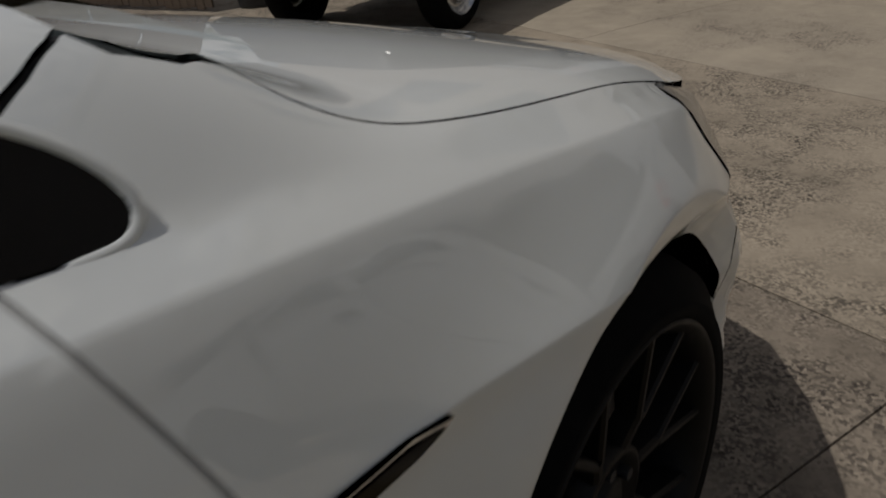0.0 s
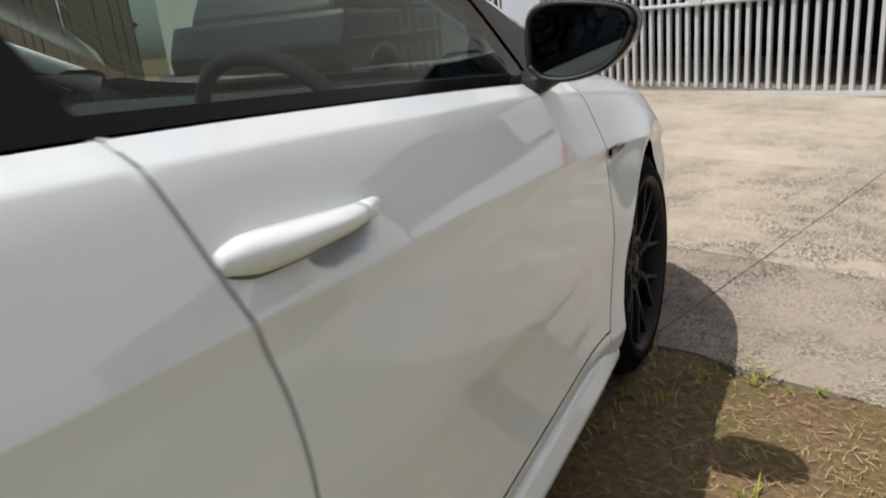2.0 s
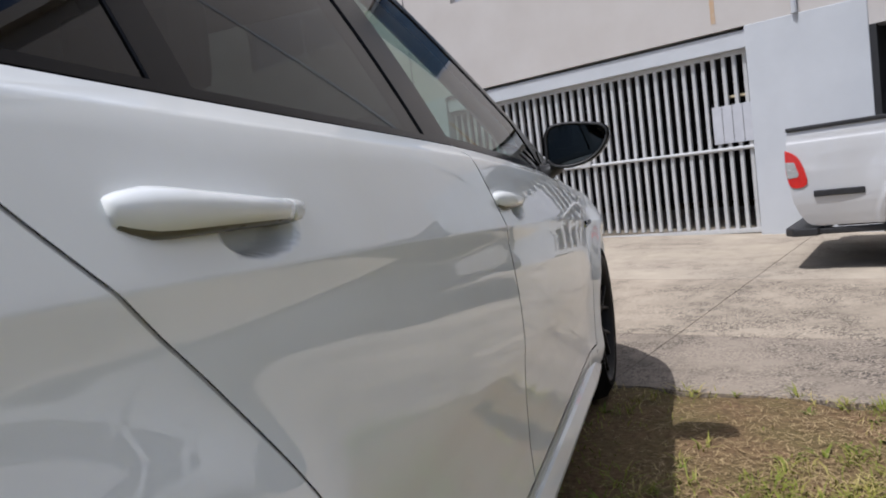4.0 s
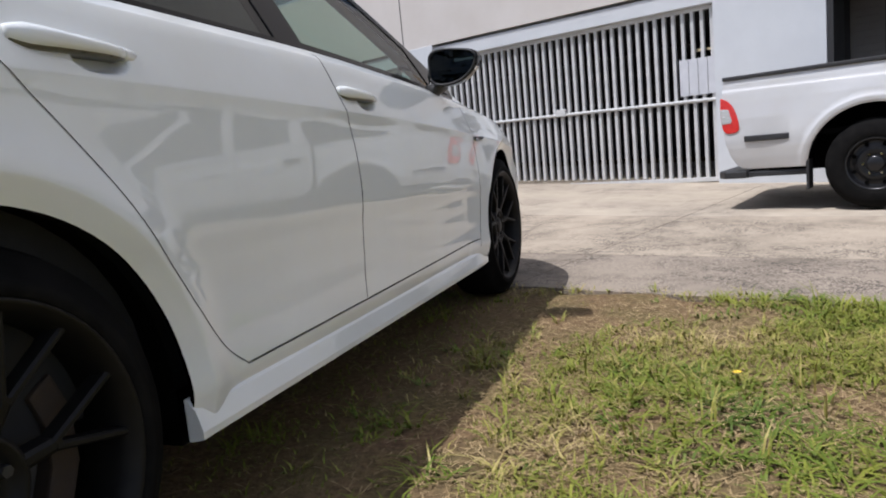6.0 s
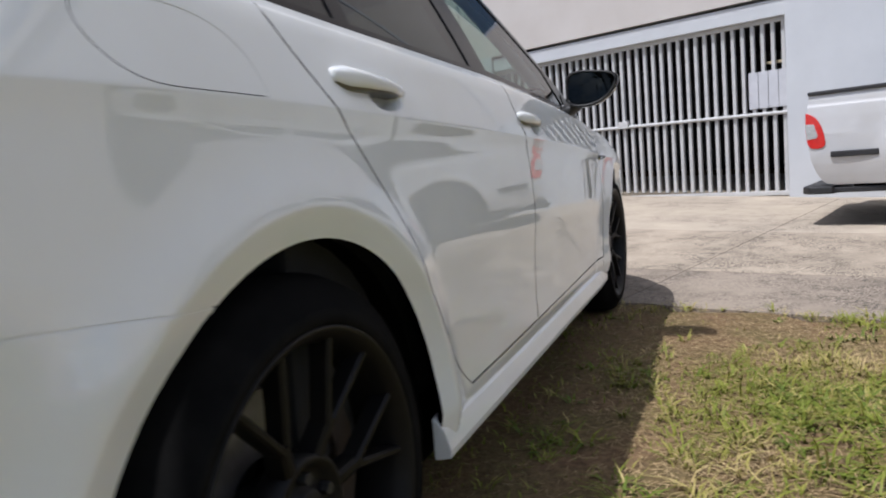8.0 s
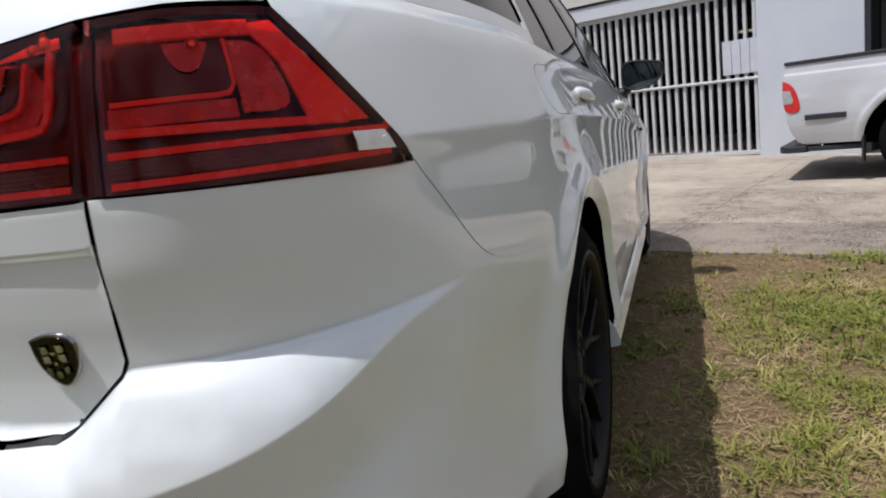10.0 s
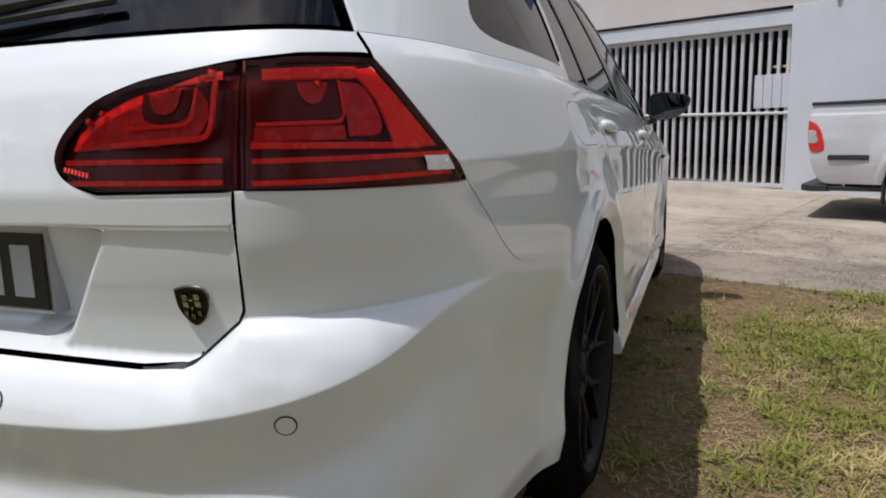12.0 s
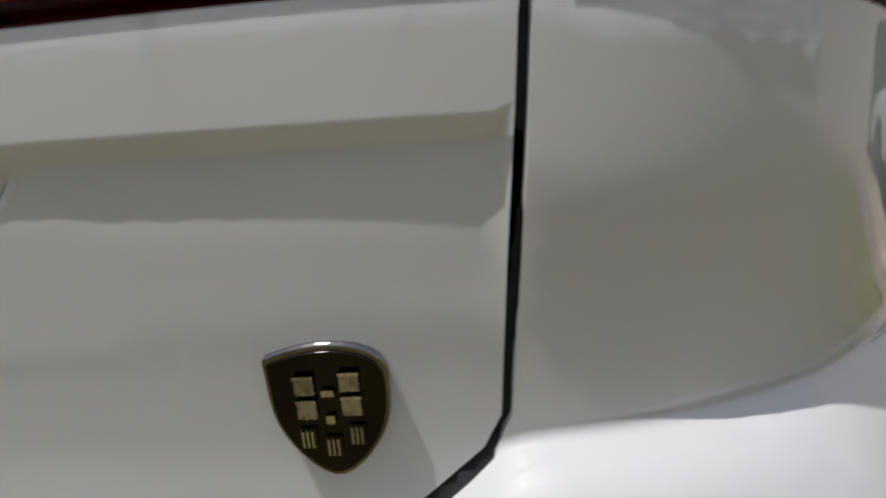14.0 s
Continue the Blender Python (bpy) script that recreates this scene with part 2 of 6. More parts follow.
SOIL = soil_material()
GRASS = blade_material("lawn_grass_blades", [(0.0, (0.50, 0.38, 0.19)), (0.24, (0.42, 0.34, 0.14)), (0.42, (0.285, 0.255, 0.058)), (0.66, (0.145, 0.178, 0.021)), (1.0, (0.235, 0.235, 0.036))], 0.0)
LEAF = blade_material("broad_weed_leaves", [(0.0, (0.055, 0.098, 0.012)), (0.5, (0.112, 0.152, 0.016)), (1.0, (0.215, 0.22, 0.030))], 0.0)
STRAW = blade_material("dead_straw", [(0.0, (0.47, 0.355, 0.19)), (0.6, (0.36, 0.26, 0.13)), (1.0, (0.26, 0.18, 0.085))], 0.0)
TREE_LEAF = blade_material("dark_tree_leaves", [(0.0, (0.030, 0.055, 0.012)), (0.6, (0.05, 0.085, 0.018)), (1.0, (0.09, 0.12, 0.03))], 0.0)
BARK = varied("rough_tree_bark", (0.09, 0.07, 0.05), (0.17, 0.14, 0.11), 8, (0.85, 0.95), 0.01, 30)
YELLOW = material("yellow_petal", (0.85, 0.55, 0.02), 0.6)

# ---- mesh helpers ----


def part(name, bm, mat, parent=None, label="", smooth=False):
    """Links a bmesh as one mesh object under a thing."""
    me = bpy.data.meshes.new(name)
    bm.to_mesh(me)
    bm.free()
    for one in mat if isinstance(mat, (list, tuple)) else [mat]:
        me.materials.append(one)
    if smooth:
        me.polygons.foreach_set("use_smooth", [True] * len(me.polygons))
    ob = new(name, me)
    ob.parent = parent
    if label:
        ob["label"] = label
    return ob


def thing(name, label, category, at=(0, 0, 0), turn=0.0, group="", kind=""):
    ob = new(name)
    ob.matrix_basis = pose(*at, 0, 0, turn)
    return tagged(ob, label, category, group, kind)


def box_into(bm, lo, hi, bevel=0.0):
    made = bmesh.ops.create_cube(bm, size=1.0)["verts"]
    for v in made:
        v.co = Vector([lo[n] + (v.co[n] + 0.5) * (hi[n] - lo[n]) for n in range(3)])
    if bevel:
        edges = {e for v in made for e in v.link_edges}
        bmesh.ops.bevel(bm, geom=list(edges), offset=bevel, segments=2, affect="EDGES", profile=0.6)


def box(lo, hi, bevel=0.0):
    bm = bmesh.new()
    box_into(bm, lo, hi, bevel)
    return bm


def lathe(profile, count=48, axis="x", closed=False):
    """Turns a list of (along, radius) about an axis through the origin."""
    bm = bmesh.new()
    rings = []
    for along, radius in profile:
        ring = []
        for k in range(count):
            a = 2 * math.pi * k / count
            c, s = radius * math.cos(a), radius * math.sin(a)
            ring.append(bm.verts.new({"x": (along, c, s), "y": (c, along, s), "z": (c, s, along)}[axis]))
        rings.append(ring)
    pairs = list(zip(rings, rings[1:])) + ([(rings[-1], rings[0])] if closed else [])
    for a, b in pairs:
        for k in range(count):
            bm.faces.new((a[k], a[(k + 1) % count], b[(k + 1) % count], b[k]))
    bmesh.ops.recalc_face_normals(bm, faces=bm.faces)
    return bm


def tube(points, radius, sides=8):
    bm = bmesh.new()
    rings = []
    pts = [Vector(p) for p in points]
    for n, p in enumerate(pts):
        t = (pts[min(n + 1, len(pts) - 1)] - pts[max(n - 1, 0)]).normalized()
        q = t.to_track_quat("Z", "Y")
        r = radius[n] if isinstance(radius, (list, tuple)) else radius
        rings.append([bm.verts.new(p + q @ Vector((r * math.cos(2 * math.pi * k / sides), r * math.sin(2 * math.pi * k / sides), 0))) for k in range(sides)])
    for a, b in zip(rings, rings[1:]):
        for k in range(sides):
            bm.faces.new((a[k], a[(k + 1) % sides], b[(k + 1) % sides], b[k]))
    bm.faces.new(rings[0][::-1])
    bm.faces.new(rings[-1])
    bmesh.ops.recalc_face_normals(bm, faces=bm.faces)
    return bm


def prism(outline, lo, hi, axis="y", bevel=0.0):
    """An outline of (a, b) pulled from lo to hi along an axis (x: outline is y, z; y: x, z; z: x, y)."""
    bm = bmesh.new()
    spot = {"x": lambda a, b, c: (c, a, b), "y": lambda a, b, c: (a, c, b), "z": lambda a, b, c: (a, b, c)}[axis]
    one = [bm.verts.new(spot(a, b, lo)) for a, b in outline]
    two = [bm.verts.new(spot(a, b, hi)) for a, b in outline]
    bm.faces.new(one)
    bm.faces.new(two[::-1])
    for k in range(len(outline)):
        j = (k + 1) % len(outline)
        bm.faces.new((one[k], two[k], two[j], one[j]))
    bmesh.ops.recalc_face_normals(bm, faces=bm.faces)
    if bevel:
        bmesh.ops.bevel(bm, geom=list(bm.edges), offset=bevel, segments=2, affect="EDGES", profile=0.6)
    return bm


def loft(sections, cap=True):
    """Skins a row of closed sections, each a list of points of the same count."""
    bm = bmesh.new()
    rings = [[bm.verts.new(p) for p in sec] for sec in sections]
    count = len(rings[0])
    for a, b in zip(rings, rings[1:]):
        for k in range(count):
            bm.faces.new((a[k], a[(k + 1) % count], b[(k + 1) % count], b[k]))
    if cap:
        bm.faces.new(rings[0][::-1])
        bm.faces.new(rings[-1])
    bmesh.ops.recalc_face_normals(bm, faces=bm.faces)
    return bm

# ---- ground and driveway ----
WALL_AT, WALL_TURN = Vector((1.965, 6.73, 0)), -21.0
WALL = pose(*WALL_AT, 0, 0, WALL_TURN)
SLAB_AT, SLAB_TURN = Vector((1.10, 2.35, 0)), -18.0
SLABS = pose(*SLAB_AT, 0, 0, SLAB_TURN)
_e1 = Vector((math.cos(radians(SLAB_TURN)), math.sin(radians(SLAB_TURN))))
_e2 = Vector((-_e1.y, _e1.x))
LAWN_EDGE = -0.92


def rise(x, y):
    """The height of the ground: level by the car, a slight cross fall before the building."""
    f = min(max((y - 1.6) / 4.0, 0.0), 1.0)
    f = f * f * (3 - 2 * f)
    w = (x - WALL_AT.x) * 0.934 - (y - WALL_AT.y) * 0.358
    return f * (0.035 - 0.032 * max(min(w, 6.0), -9.0))


def slab_way(x, y):
    r = Vector((x - SLAB_AT.x, y - SLAB_AT.y))
    return r.dot(_e1), r.dot(_e2)


def build_ground():
    steps = [0.0]
    d = 0.18
    while steps[-1] < 320:
        steps.append(steps[-1] + d)
        d *= 1.0 if steps[-1] < 4 else 1.22
    line = [-s for s in steps[:0:-1]] + steps
    bm = bmesh.new()
    rows = []
    for j in line:
        row = []
        for i in line:
            x, y = i + 1.5, j + 0.5
            e = slab_way(x, y)[1]
            z = rise(x, y) - (0.035 if LAWN_EDGE < e < 9 else 0.0)
            if e < LAWN_EDGE:
                z += 0.012 * noise.noise(Vector((x * 2.2, y * 2.2, 0))) + 0.006 * noise.noise(Vector((x * 9, y * 9, 3)))
            row.append(bm.verts.new((x, y, z)))
        rows.append(row)
    for a, b in zip(rows, rows[1:]):
        for k in range(len(line) - 1):
            bm.faces.new((a[k], a[k + 1], b[k + 1], b[k]))
    tagged(part("ground", bm, SOIL, smooth=True), "dry patchy lawn soil with bare earth", "ground", kind="structure")


def slab_mesh(a0, a1, b0, b1, ragged):
    """One cast slab with a worn edge, its top following the fall of the ground."""
    bm = bmesh.new()
    na, nb = max(2, round((a1 - a0) / 0.15)), max(2, round((b1 - b0) / 0.3))
    top, low = [], []
    for j in range(nb + 1):
        rt, rl = [], []
        for i in range(na + 1):
            a, b = a0 + (a1 - a0) * i / na, b0 + (b1 - b0) * j / nb
            if ragged and j == 0:
                b += 0.035 * noise.noise(Vector((a * 3, 5, 0))) + 0.02 * noise.noise(Vector((a * 14, 1, 0)))
            p = SLABS @ Vector((a, b, 0))
            z = rise(p.x, p.y)
            edge = i in (0, na) or j in (0, nb)
            rt.append(bm.verts.new((p.x, p.y, z - (0.003 if edge else 0.0))))
            rl.append(bm.verts.new((p.x, p.y, z - 0.12)) if edge else None)
        top.append(rt)
        low.append(rl)
    for j in range(nb):
        for i in range(na):
            bm.faces.new((top[j][i], top[j][i + 1], top[j + 1][i + 1], top[j + 1][i]))
    rim = [(0, i) for i in range(na)] + [(j, na) for j in range(nb)] + [(nb, i) for i in range(na, 0, -1)] + [(j, 0) for j in range(nb, 0, -1)]
    for k, (j, i) in enumerate(rim):
        jj, ii = rim[(k + 1) % len(rim)]
        bm.faces.new((top[j][i], low[j][i], low[jj][ii], top[jj][ii]))
    return bm


def build_driveway():
    drive = thing("driveway", "weathered concrete driveway cast in slabs", "driveway", kind="structure")
    for b0, b1, mat, label in ((LAWN_EDGE, 0.0, CONCRETE_WORN, "dark worn slab with exposed stones"), (0.0, 1.68, CONCRETE, "sandy smooth slab"), (1.68, 8.6, CONCRETE_FAR, "patchy stained slab")):
        a = -18.0
        while a < 14:
            part("slab", slab_mesh(a + 0.0025, a + 2.9975, b0 + 0.003, b1 - 0.003, b0 == LAWN_EDGE), mat, drive, label)
            a += 3.0


# ---- building ----


def setting(name, bm, mat, label, category, turn=None):
    ob = part(name, bm, mat)
    ob.matrix_basis = WALL if turn is None else turn
    return tagged(ob, label, category, kind="structure")


def build_building():
    bm = bmesh.new()
    holes = [(-3.85, -0.95), (-8.6, -5.65)]
    box_into(bm, (-17, 0, 2.27), (15, 0.3, 3.52))
    box_into(bm, (-17, 0, 5.0), (15, 0.3, 8.0))
    for lo, hi in ((-17, -8.6), (-5.65, -3.85), (-0.95, 15)):
        box_into(bm, (lo, 0, 3.52), (hi, 0.3, 5.0))
    setting("wall_upper", bm, RENDER, "warm off-white rendered concrete upper wall", "wall")
    for k, (lo, hi) in enumerate(holes):
        win = thing("window_%d" % (k + 1), "aluminium window with blue glass mirroring the sky", "window", kind="structure")
        win.matrix_basis = WALL
        bm = bmesh.new()
        for a, b in (((lo, 0.06, 3.52), (hi, 0.12, 3.58)), ((lo, 0.06, 4.94), (hi, 0.12, 5.0)), ((lo, 0.06, 3.58), (lo + 0.05, 0.12, 4.94)), ((hi - 0.05, 0.06, 3.58), (hi, 0.12, 4.94)), (((lo + hi) / 2 - 0.03, 0.06, 3.58), ((lo + hi) / 2 + 0.03, 0.12, 4.94))):
            box_into(bm, a, b, 0.004)
        part("window_frame", bm, ALUMINIUM, win)
        mid = (lo + hi) / 2
        for a, b in ((lo + 0.05, mid - 0.03), (mid + 0.03, hi - 0.05)):
            part("pane", box((a, 0.085, 3.58), (b, 0.095, 4.94)), SKY_GLASS, win)
    # Ground floor: piers, lintels, the garage behind the gates.
    setting("pier_right", box((0.0, -0.015, -0.2), (1.13, 0.45, 2.267), 0.008), GREY_WALL, "pale grey painted concrete pier beside the gate", "pillar")
    setting("pier_left", box((-4.80, -0.015, -0.2), (-4.14, 0.45, 2.267), 0.008), GREY_WALL, "pale grey concrete pier carrying a notice", "pillar")
    setting("pier_far", box((-10.2, -0.015, -0.2), (-9.3, 0.45, 2.267), 0.008), GREY_WALL, "pale grey painted concrete pier", "pillar")
    setting("lintel_gate", box((-4.14, 0.03, 2.05), (0.0, 0.33, 2.235), 0.006), GREY_WALL, "pale painted concrete beam over the gate", "lintel")
    setting("lintel_gate_left", box((-9.3, 0.03, 2.05), (-4.80, 0.33, 2.235), 0.006), GREY_WALL, "pale painted concrete beam over a gate", "lintel")
    setting("lintel_bay", box((1.13, 0.0, 2.0), (7.2, 0.3, 2.267)), RENDER, "rendered beam over the vehicle bay", "lintel")
    setting("wall_ground_right", box((7.2, 0.0, -0.3), (15, 0.3, 2.267)), RENDER, "rendered ground floor wall", "wall")
    setting("wall_ground_left", box((-17, 0.0, -0.3), (-10.2, 0.3, 2.267)), RENDER, "rendered ground floor wall", "wall")
    # Garage surfaces carry the gloom behind the gates in their near-black colour.
    setting("garage_back", box((-10.2, 5.5, -0.3), (7.2, 5.7, 2.267)), DARK_SHADE, "dark back wall of the garage", "wall")
    setting("garage_ceiling", box((-10.2, 0.3, 2.27), (7.2, 5.7, 2.4)), DARK_SHADE, "dark garage ceiling", "ceiling")
    setting("garage_side_left", box((-10.2, 0.45, -0.3), (-10.0, 5.5, 2.267)), DARK_SHADE, "dark garage side wall", "wall")
    setting("garage_side_right", box((7.0, 0.3, -0.3), (7.2, 5.5, 2.267)), DARK_SHADE, "dark garage side wall", "wall")
    setting("garage_partition", box((0.9, 0.45, -0.3), (1.13, 5.5, 2.267)), DARK_SHADE, "dark garage partition", "wall")
    setting("garage_floor", box((-10.2, 0.0, -0.06), (7.2, 5.5, 0.015)), DARK_SHADE, "dark oil-stained garage floor", "floor")
    bm = bmesh.new()
    for k in range(26):
        box_into(bm, (1.13, 1.1, 0.02 + 0.078 * k), (7.0, 1.12, 0.097 + 0.078 * k), 0.003)
    setting("roller_door", bm, BAY_GREY, "dull grey slatted roller door set deep in the bay", "door")
    bm = bmesh.new()
    box_into(bm, (1.13, 0.0, 0.0), (1.19, 0.5, 2.0), 0.004)
    box_into(bm, (1.50, 0.9, 0.0), (1.56, 1.0, 2.0), 0.004)
    setting("bay_jamb", bm, TRIM, "dark steel jamb of the vehicle bay", "door frame")
    setting("roof_edge", box((-17.1, -0.15, 8.0), (15.1, 6, 8.25)), RENDER, "rendered parapet of the building", "roof")
    setting("building_side", box((-17, 0.3, -0.3), (-16.7, 6, 8.0)), RENDER, "rendered side wall of the building", "wall")
    setting("building_end", box((14.7, 0.3, -0.3), (15, 6, 8.0)), RENDER, "rendered end wall of the building", "wall")
    bm = box((-0.335, -0.003, 2.36), (-0.285, 0.0, 2.98))
    setting("rust_streak", bm, RUST, "orange rust streak running down the wall", "stain")
    pipe = tagged(part("downpipe", tube([(0.50, -0.03, 2.27), (0.50, -0.03, 7.9)], 0.028, 12), GREY_WALL), "grey painted downpipe fixed to the wall", "pipe")
    pipe.matrix_basis = WALL
    joint = part("wall_joint", box((-4.735, -0.003, 2.3), (-4.72, 0.0, 7.9)), DARK_SHADE)
    joint.matrix_basis = WALL
    tagged(joint, "narrow dark movement joint in the wall", "joint", kind="structure")


def build_gate(lo, hi, label):
    gate = thing("steel_gate", label, "gate", group="barred gates")
    gate.matrix_basis = WALL
    shape = bpy.data.meshes.new("bar")
    bm = box((-0.020, 0.10, 0.0), (0.020, 0.15, 1.93), 0.004)
    bm.to_mesh(shape)
    bm.free()
    shape.materials.append(GATE_PAINT)
    count = round((hi - lo) / 0.1125)
    for k in range(count):
        w = lo + (k + 0.5) * (hi - lo) / count
        bar = new("bar", shape)
        bar.parent = gate
        p = WALL @ Vector((w, 0.1, 0))
        bar.matrix_basis = pose(w, 0, rise(p.x, p.y) + 0.045, 0, 0, 0)
    part("rail", tube([(lo, 0.085, 0.99 + 0.05), (hi, 0.085, 0.99)], 0.02, 8), GATE_PAINT, gate)
    part("bottom_rail", box((lo, 0.09, 0.05), (hi, 0.16, 0.10), 0.005), GATE_PAINT, gate)
    part("top_rail", box((lo, 0.095, 2.0), (hi, 0.155, 2.05), 0.005), GATE_PAINT, gate)
    part("latch_box", box(((lo + hi) / 2 - 0.06, 0.05, 1.0), ((lo + hi) / 2 + 0.08, 0.10, 1.09), 0.006), GATE_PAINT, gate)
    return gate


def build_notices():
    board = thing("notice_panel", "four pale sheets fixed over the gate bars", "panel")
    board.matrix_basis = WALL
    for k in range(4):
        part("sheet", box((-0.44 + 0.11 * k, 0.084, 1.06), (-0.335 + 0.11 * k, 0.096, 1.475), 0.003), SHEET, board)
    stick = tagged(part("timber_batten", box((-0.27, 0.17, 1.555), (0.0, 0.2, 1.585), 0.003), varied("pale_batten", (0.5, 0.42, 0.25), (0.6, 0.5, 0.32), 9)), "pale timber batten wedged behind the gate", "batten")
    stick.matrix_basis = WALL
    sign = thing("wall_notice", "small white notice with faded red writing", "sign")
    sign.matrix_basis = WALL
    part("plate", box((-4.70, -0.024, 1.46), (-4.32, -0.017, 1.98), 0.002), SIGN, sign)
    for k in range(6):
        part("line_of_writing", box((-4.66, -0.0265, 1.86 - 0.06 * k), (-4.40 + 0.03 * (k % 2), -0.0245, 1.88 - 0.06 * k)), SIGN_INK, sign)


def build_fence():
    fence = thing("timber_fence", "dark brown paling fence of upright boards", "fence")
    run = Vector((-4.4, -0.45, 0)).normalized()
    start = Vector((-5.25, 4.78, 0))
    turn = math.degrees(math.atan2(run.y, run.x))
    shape = bpy.data.meshes.new("paling")
    bm = box((0.0, -0.012, 0.03), (0.118, 0.012, 1.8), 0.004)
    bm.to_mesh(shape)
    bm.free()
    shape.materials.append(FENCE)
    for k in range(110):
        board = new("paling", shape)
        board.parent = fence
        p = start + run * (0.125 * k)
        board.matrix_basis = pose(p.x, p.y, rise(p.x, p.y) + random.uniform(-0.02, 0.02), random.uniform(-1, 1), 0, turn + random.uniform(-2, 2))
    for z in (0.5, 1.4):
        q = start + run * 13.75
        part("fence_rail", tube([start + Vector((0, 0, z)) - Vector((-run.y, run.x, 0)) * 0.05, q + Vector((0, 0, z)) - Vector((-run.y, run.x, 0)) * 0.05], 0.035, 4), FENCE, fence)


def build_bin():
    at = Vector((-5.0, 5.2))
    b = thing("plant_tub", "dark brown plastic tub by the fence", "tub", (at.x, at.y, rise(at.x, at.y)))
    part("tub_body", lathe([(0.0, 0.001), (0.0, 0.24), (0.55, 0.33), (0.62, 0.33), (0.62, 0.30), (0.1, 0.22), (0.1, 0.001)], 32, "z"), TRIM, b, smooth=False)
    part("tub_soil", lathe([(0.56, 0.001), (0.56, 0.29)], 24, "z"), SOIL, b)


# ---- vehicles in the background ----


def wheel_parts(owner, name, at, radius, width, rim_radius, rim_mat, spokes, out=1.0, stud_mat=CHROME):
    """A parked vehicle's wheel under its owner: tyre, rim, studs. out: the side it faces along y."""
    hub = new(name)
    hub.parent = owner
    hub.matrix_basis = pose(*at, 0, 0, 90 if out > 0 else -90)
    h = width / 2
    prof = [(-h, rim_radius), (-h - 0.006, rim_radius + 0.03), (-h, radius - 0.035), (-h + 0.035, radius - 0.004), (0, radius), (h - 0.035, radius - 0.004), (h, radius - 0.035), (h + 0.006, rim_radius + 0.03), (h, rim_radius)]
    part("tyre", lathe(prof, 48, "x", True), TYRE, hub, smooth=True)
    dish = [(h - 0.005, rim_radius), (h - 0.02, rim_radius - 0.012), (h - 0.05, rim_radius - 0.025), (h - 0.055, rim_radius * 0.62), (h - 0.03, rim_radius * 0.5), (h - 0.025, 0.065), (h - 0.01, 0.055), (h - 0.008, 0.001)]
    part("rim", lathe(dish, 40, "x"), rim_mat, hub, smooth=True)
    for k in range(spokes):
        a = 2 * math.pi * k / spokes
        m = Matrix.Translation((h - 0.016, 0.075 * math.cos(a), 0.075 * math.sin(a))) @ Matrix.Rotation(math.pi / 2, 4, "Y")
        bm = bmesh.new()
        bmesh.ops.create_cone(bm, cap_ends=True, segments=6, radius1=0.012, radius2=0.009, depth=0.03, matrix=m)
        part("wheel_nut", bm, stud_mat, hub)
    return hub


UTE_W, UTE_HUBS, UTE_HUB_Z, UTE_R = 1.72, (0.89, 3.92), 0.322, 0.328


def ute_side(x, z):
    """Depth of the truck's flank: a tucked-in sill, a full middle, flared arches."""
    d = np.interp(z, [0.28, 0.34, 0.42, 0.50, 0.56, 0.72, 0.86, 0.935, 0.95, 0.955, 1.0, 1.06], [0.075, 0.050, 0.026, 0.008, 0.002, 0.0, 0.005, 0.012, 0.015, 0.020, 0.024, 0.034])
    for c in UTE_HUBS:
        dist = np.hypot(x - c, z - 0.325)
        d = d - 0.012 * np.exp(-(np.maximum(dist - 0.475, 0) / 0.022) ** 2) - 0.016 * np.exp(-((dist - 0.50) / 0.13) ** 2)
        d = d + 0.012 * np.clip((0.452 - dist) / 0.02, 0, 1)
    return d


def ute_near(a, b):
    return np.stack([a, ute_side(a, b), b], -1)


def ute_far(a, b):
    return np.stack([-a, UTE_W - ute_side(-a, b), b], -1)


def ute_lean(z):
    return 0.034 + (z - 1.06) * 0.20 + 0.16 * np.maximum(z - 1.06, 0) ** 2


def ute_upper_near(a, b):
    return np.stack([a, ute_lean(b), b], -1)


def ute_upper_far(a, b):
    return np.stack([-a, UTE_W - ute_lean(b), b], -1)


def both_flanks(name, outline, near, far, mat, owner, label="", **how):
    """The same pressed panel on both sides of the truck."""
    holes, lines = how.pop("holes", ()), how.pop("lines", ())
    turned = lambda sets: [[(-x, z) for x, z in one] for one in sets]
    made = panel(name, outline, near, mat, owner, label, holes=holes, lines=lines, **how)
    panel(name, turned([outline])[0], far, mat, owner, label, holes=turned(holes), lines=turned(lines), **how)
    return made


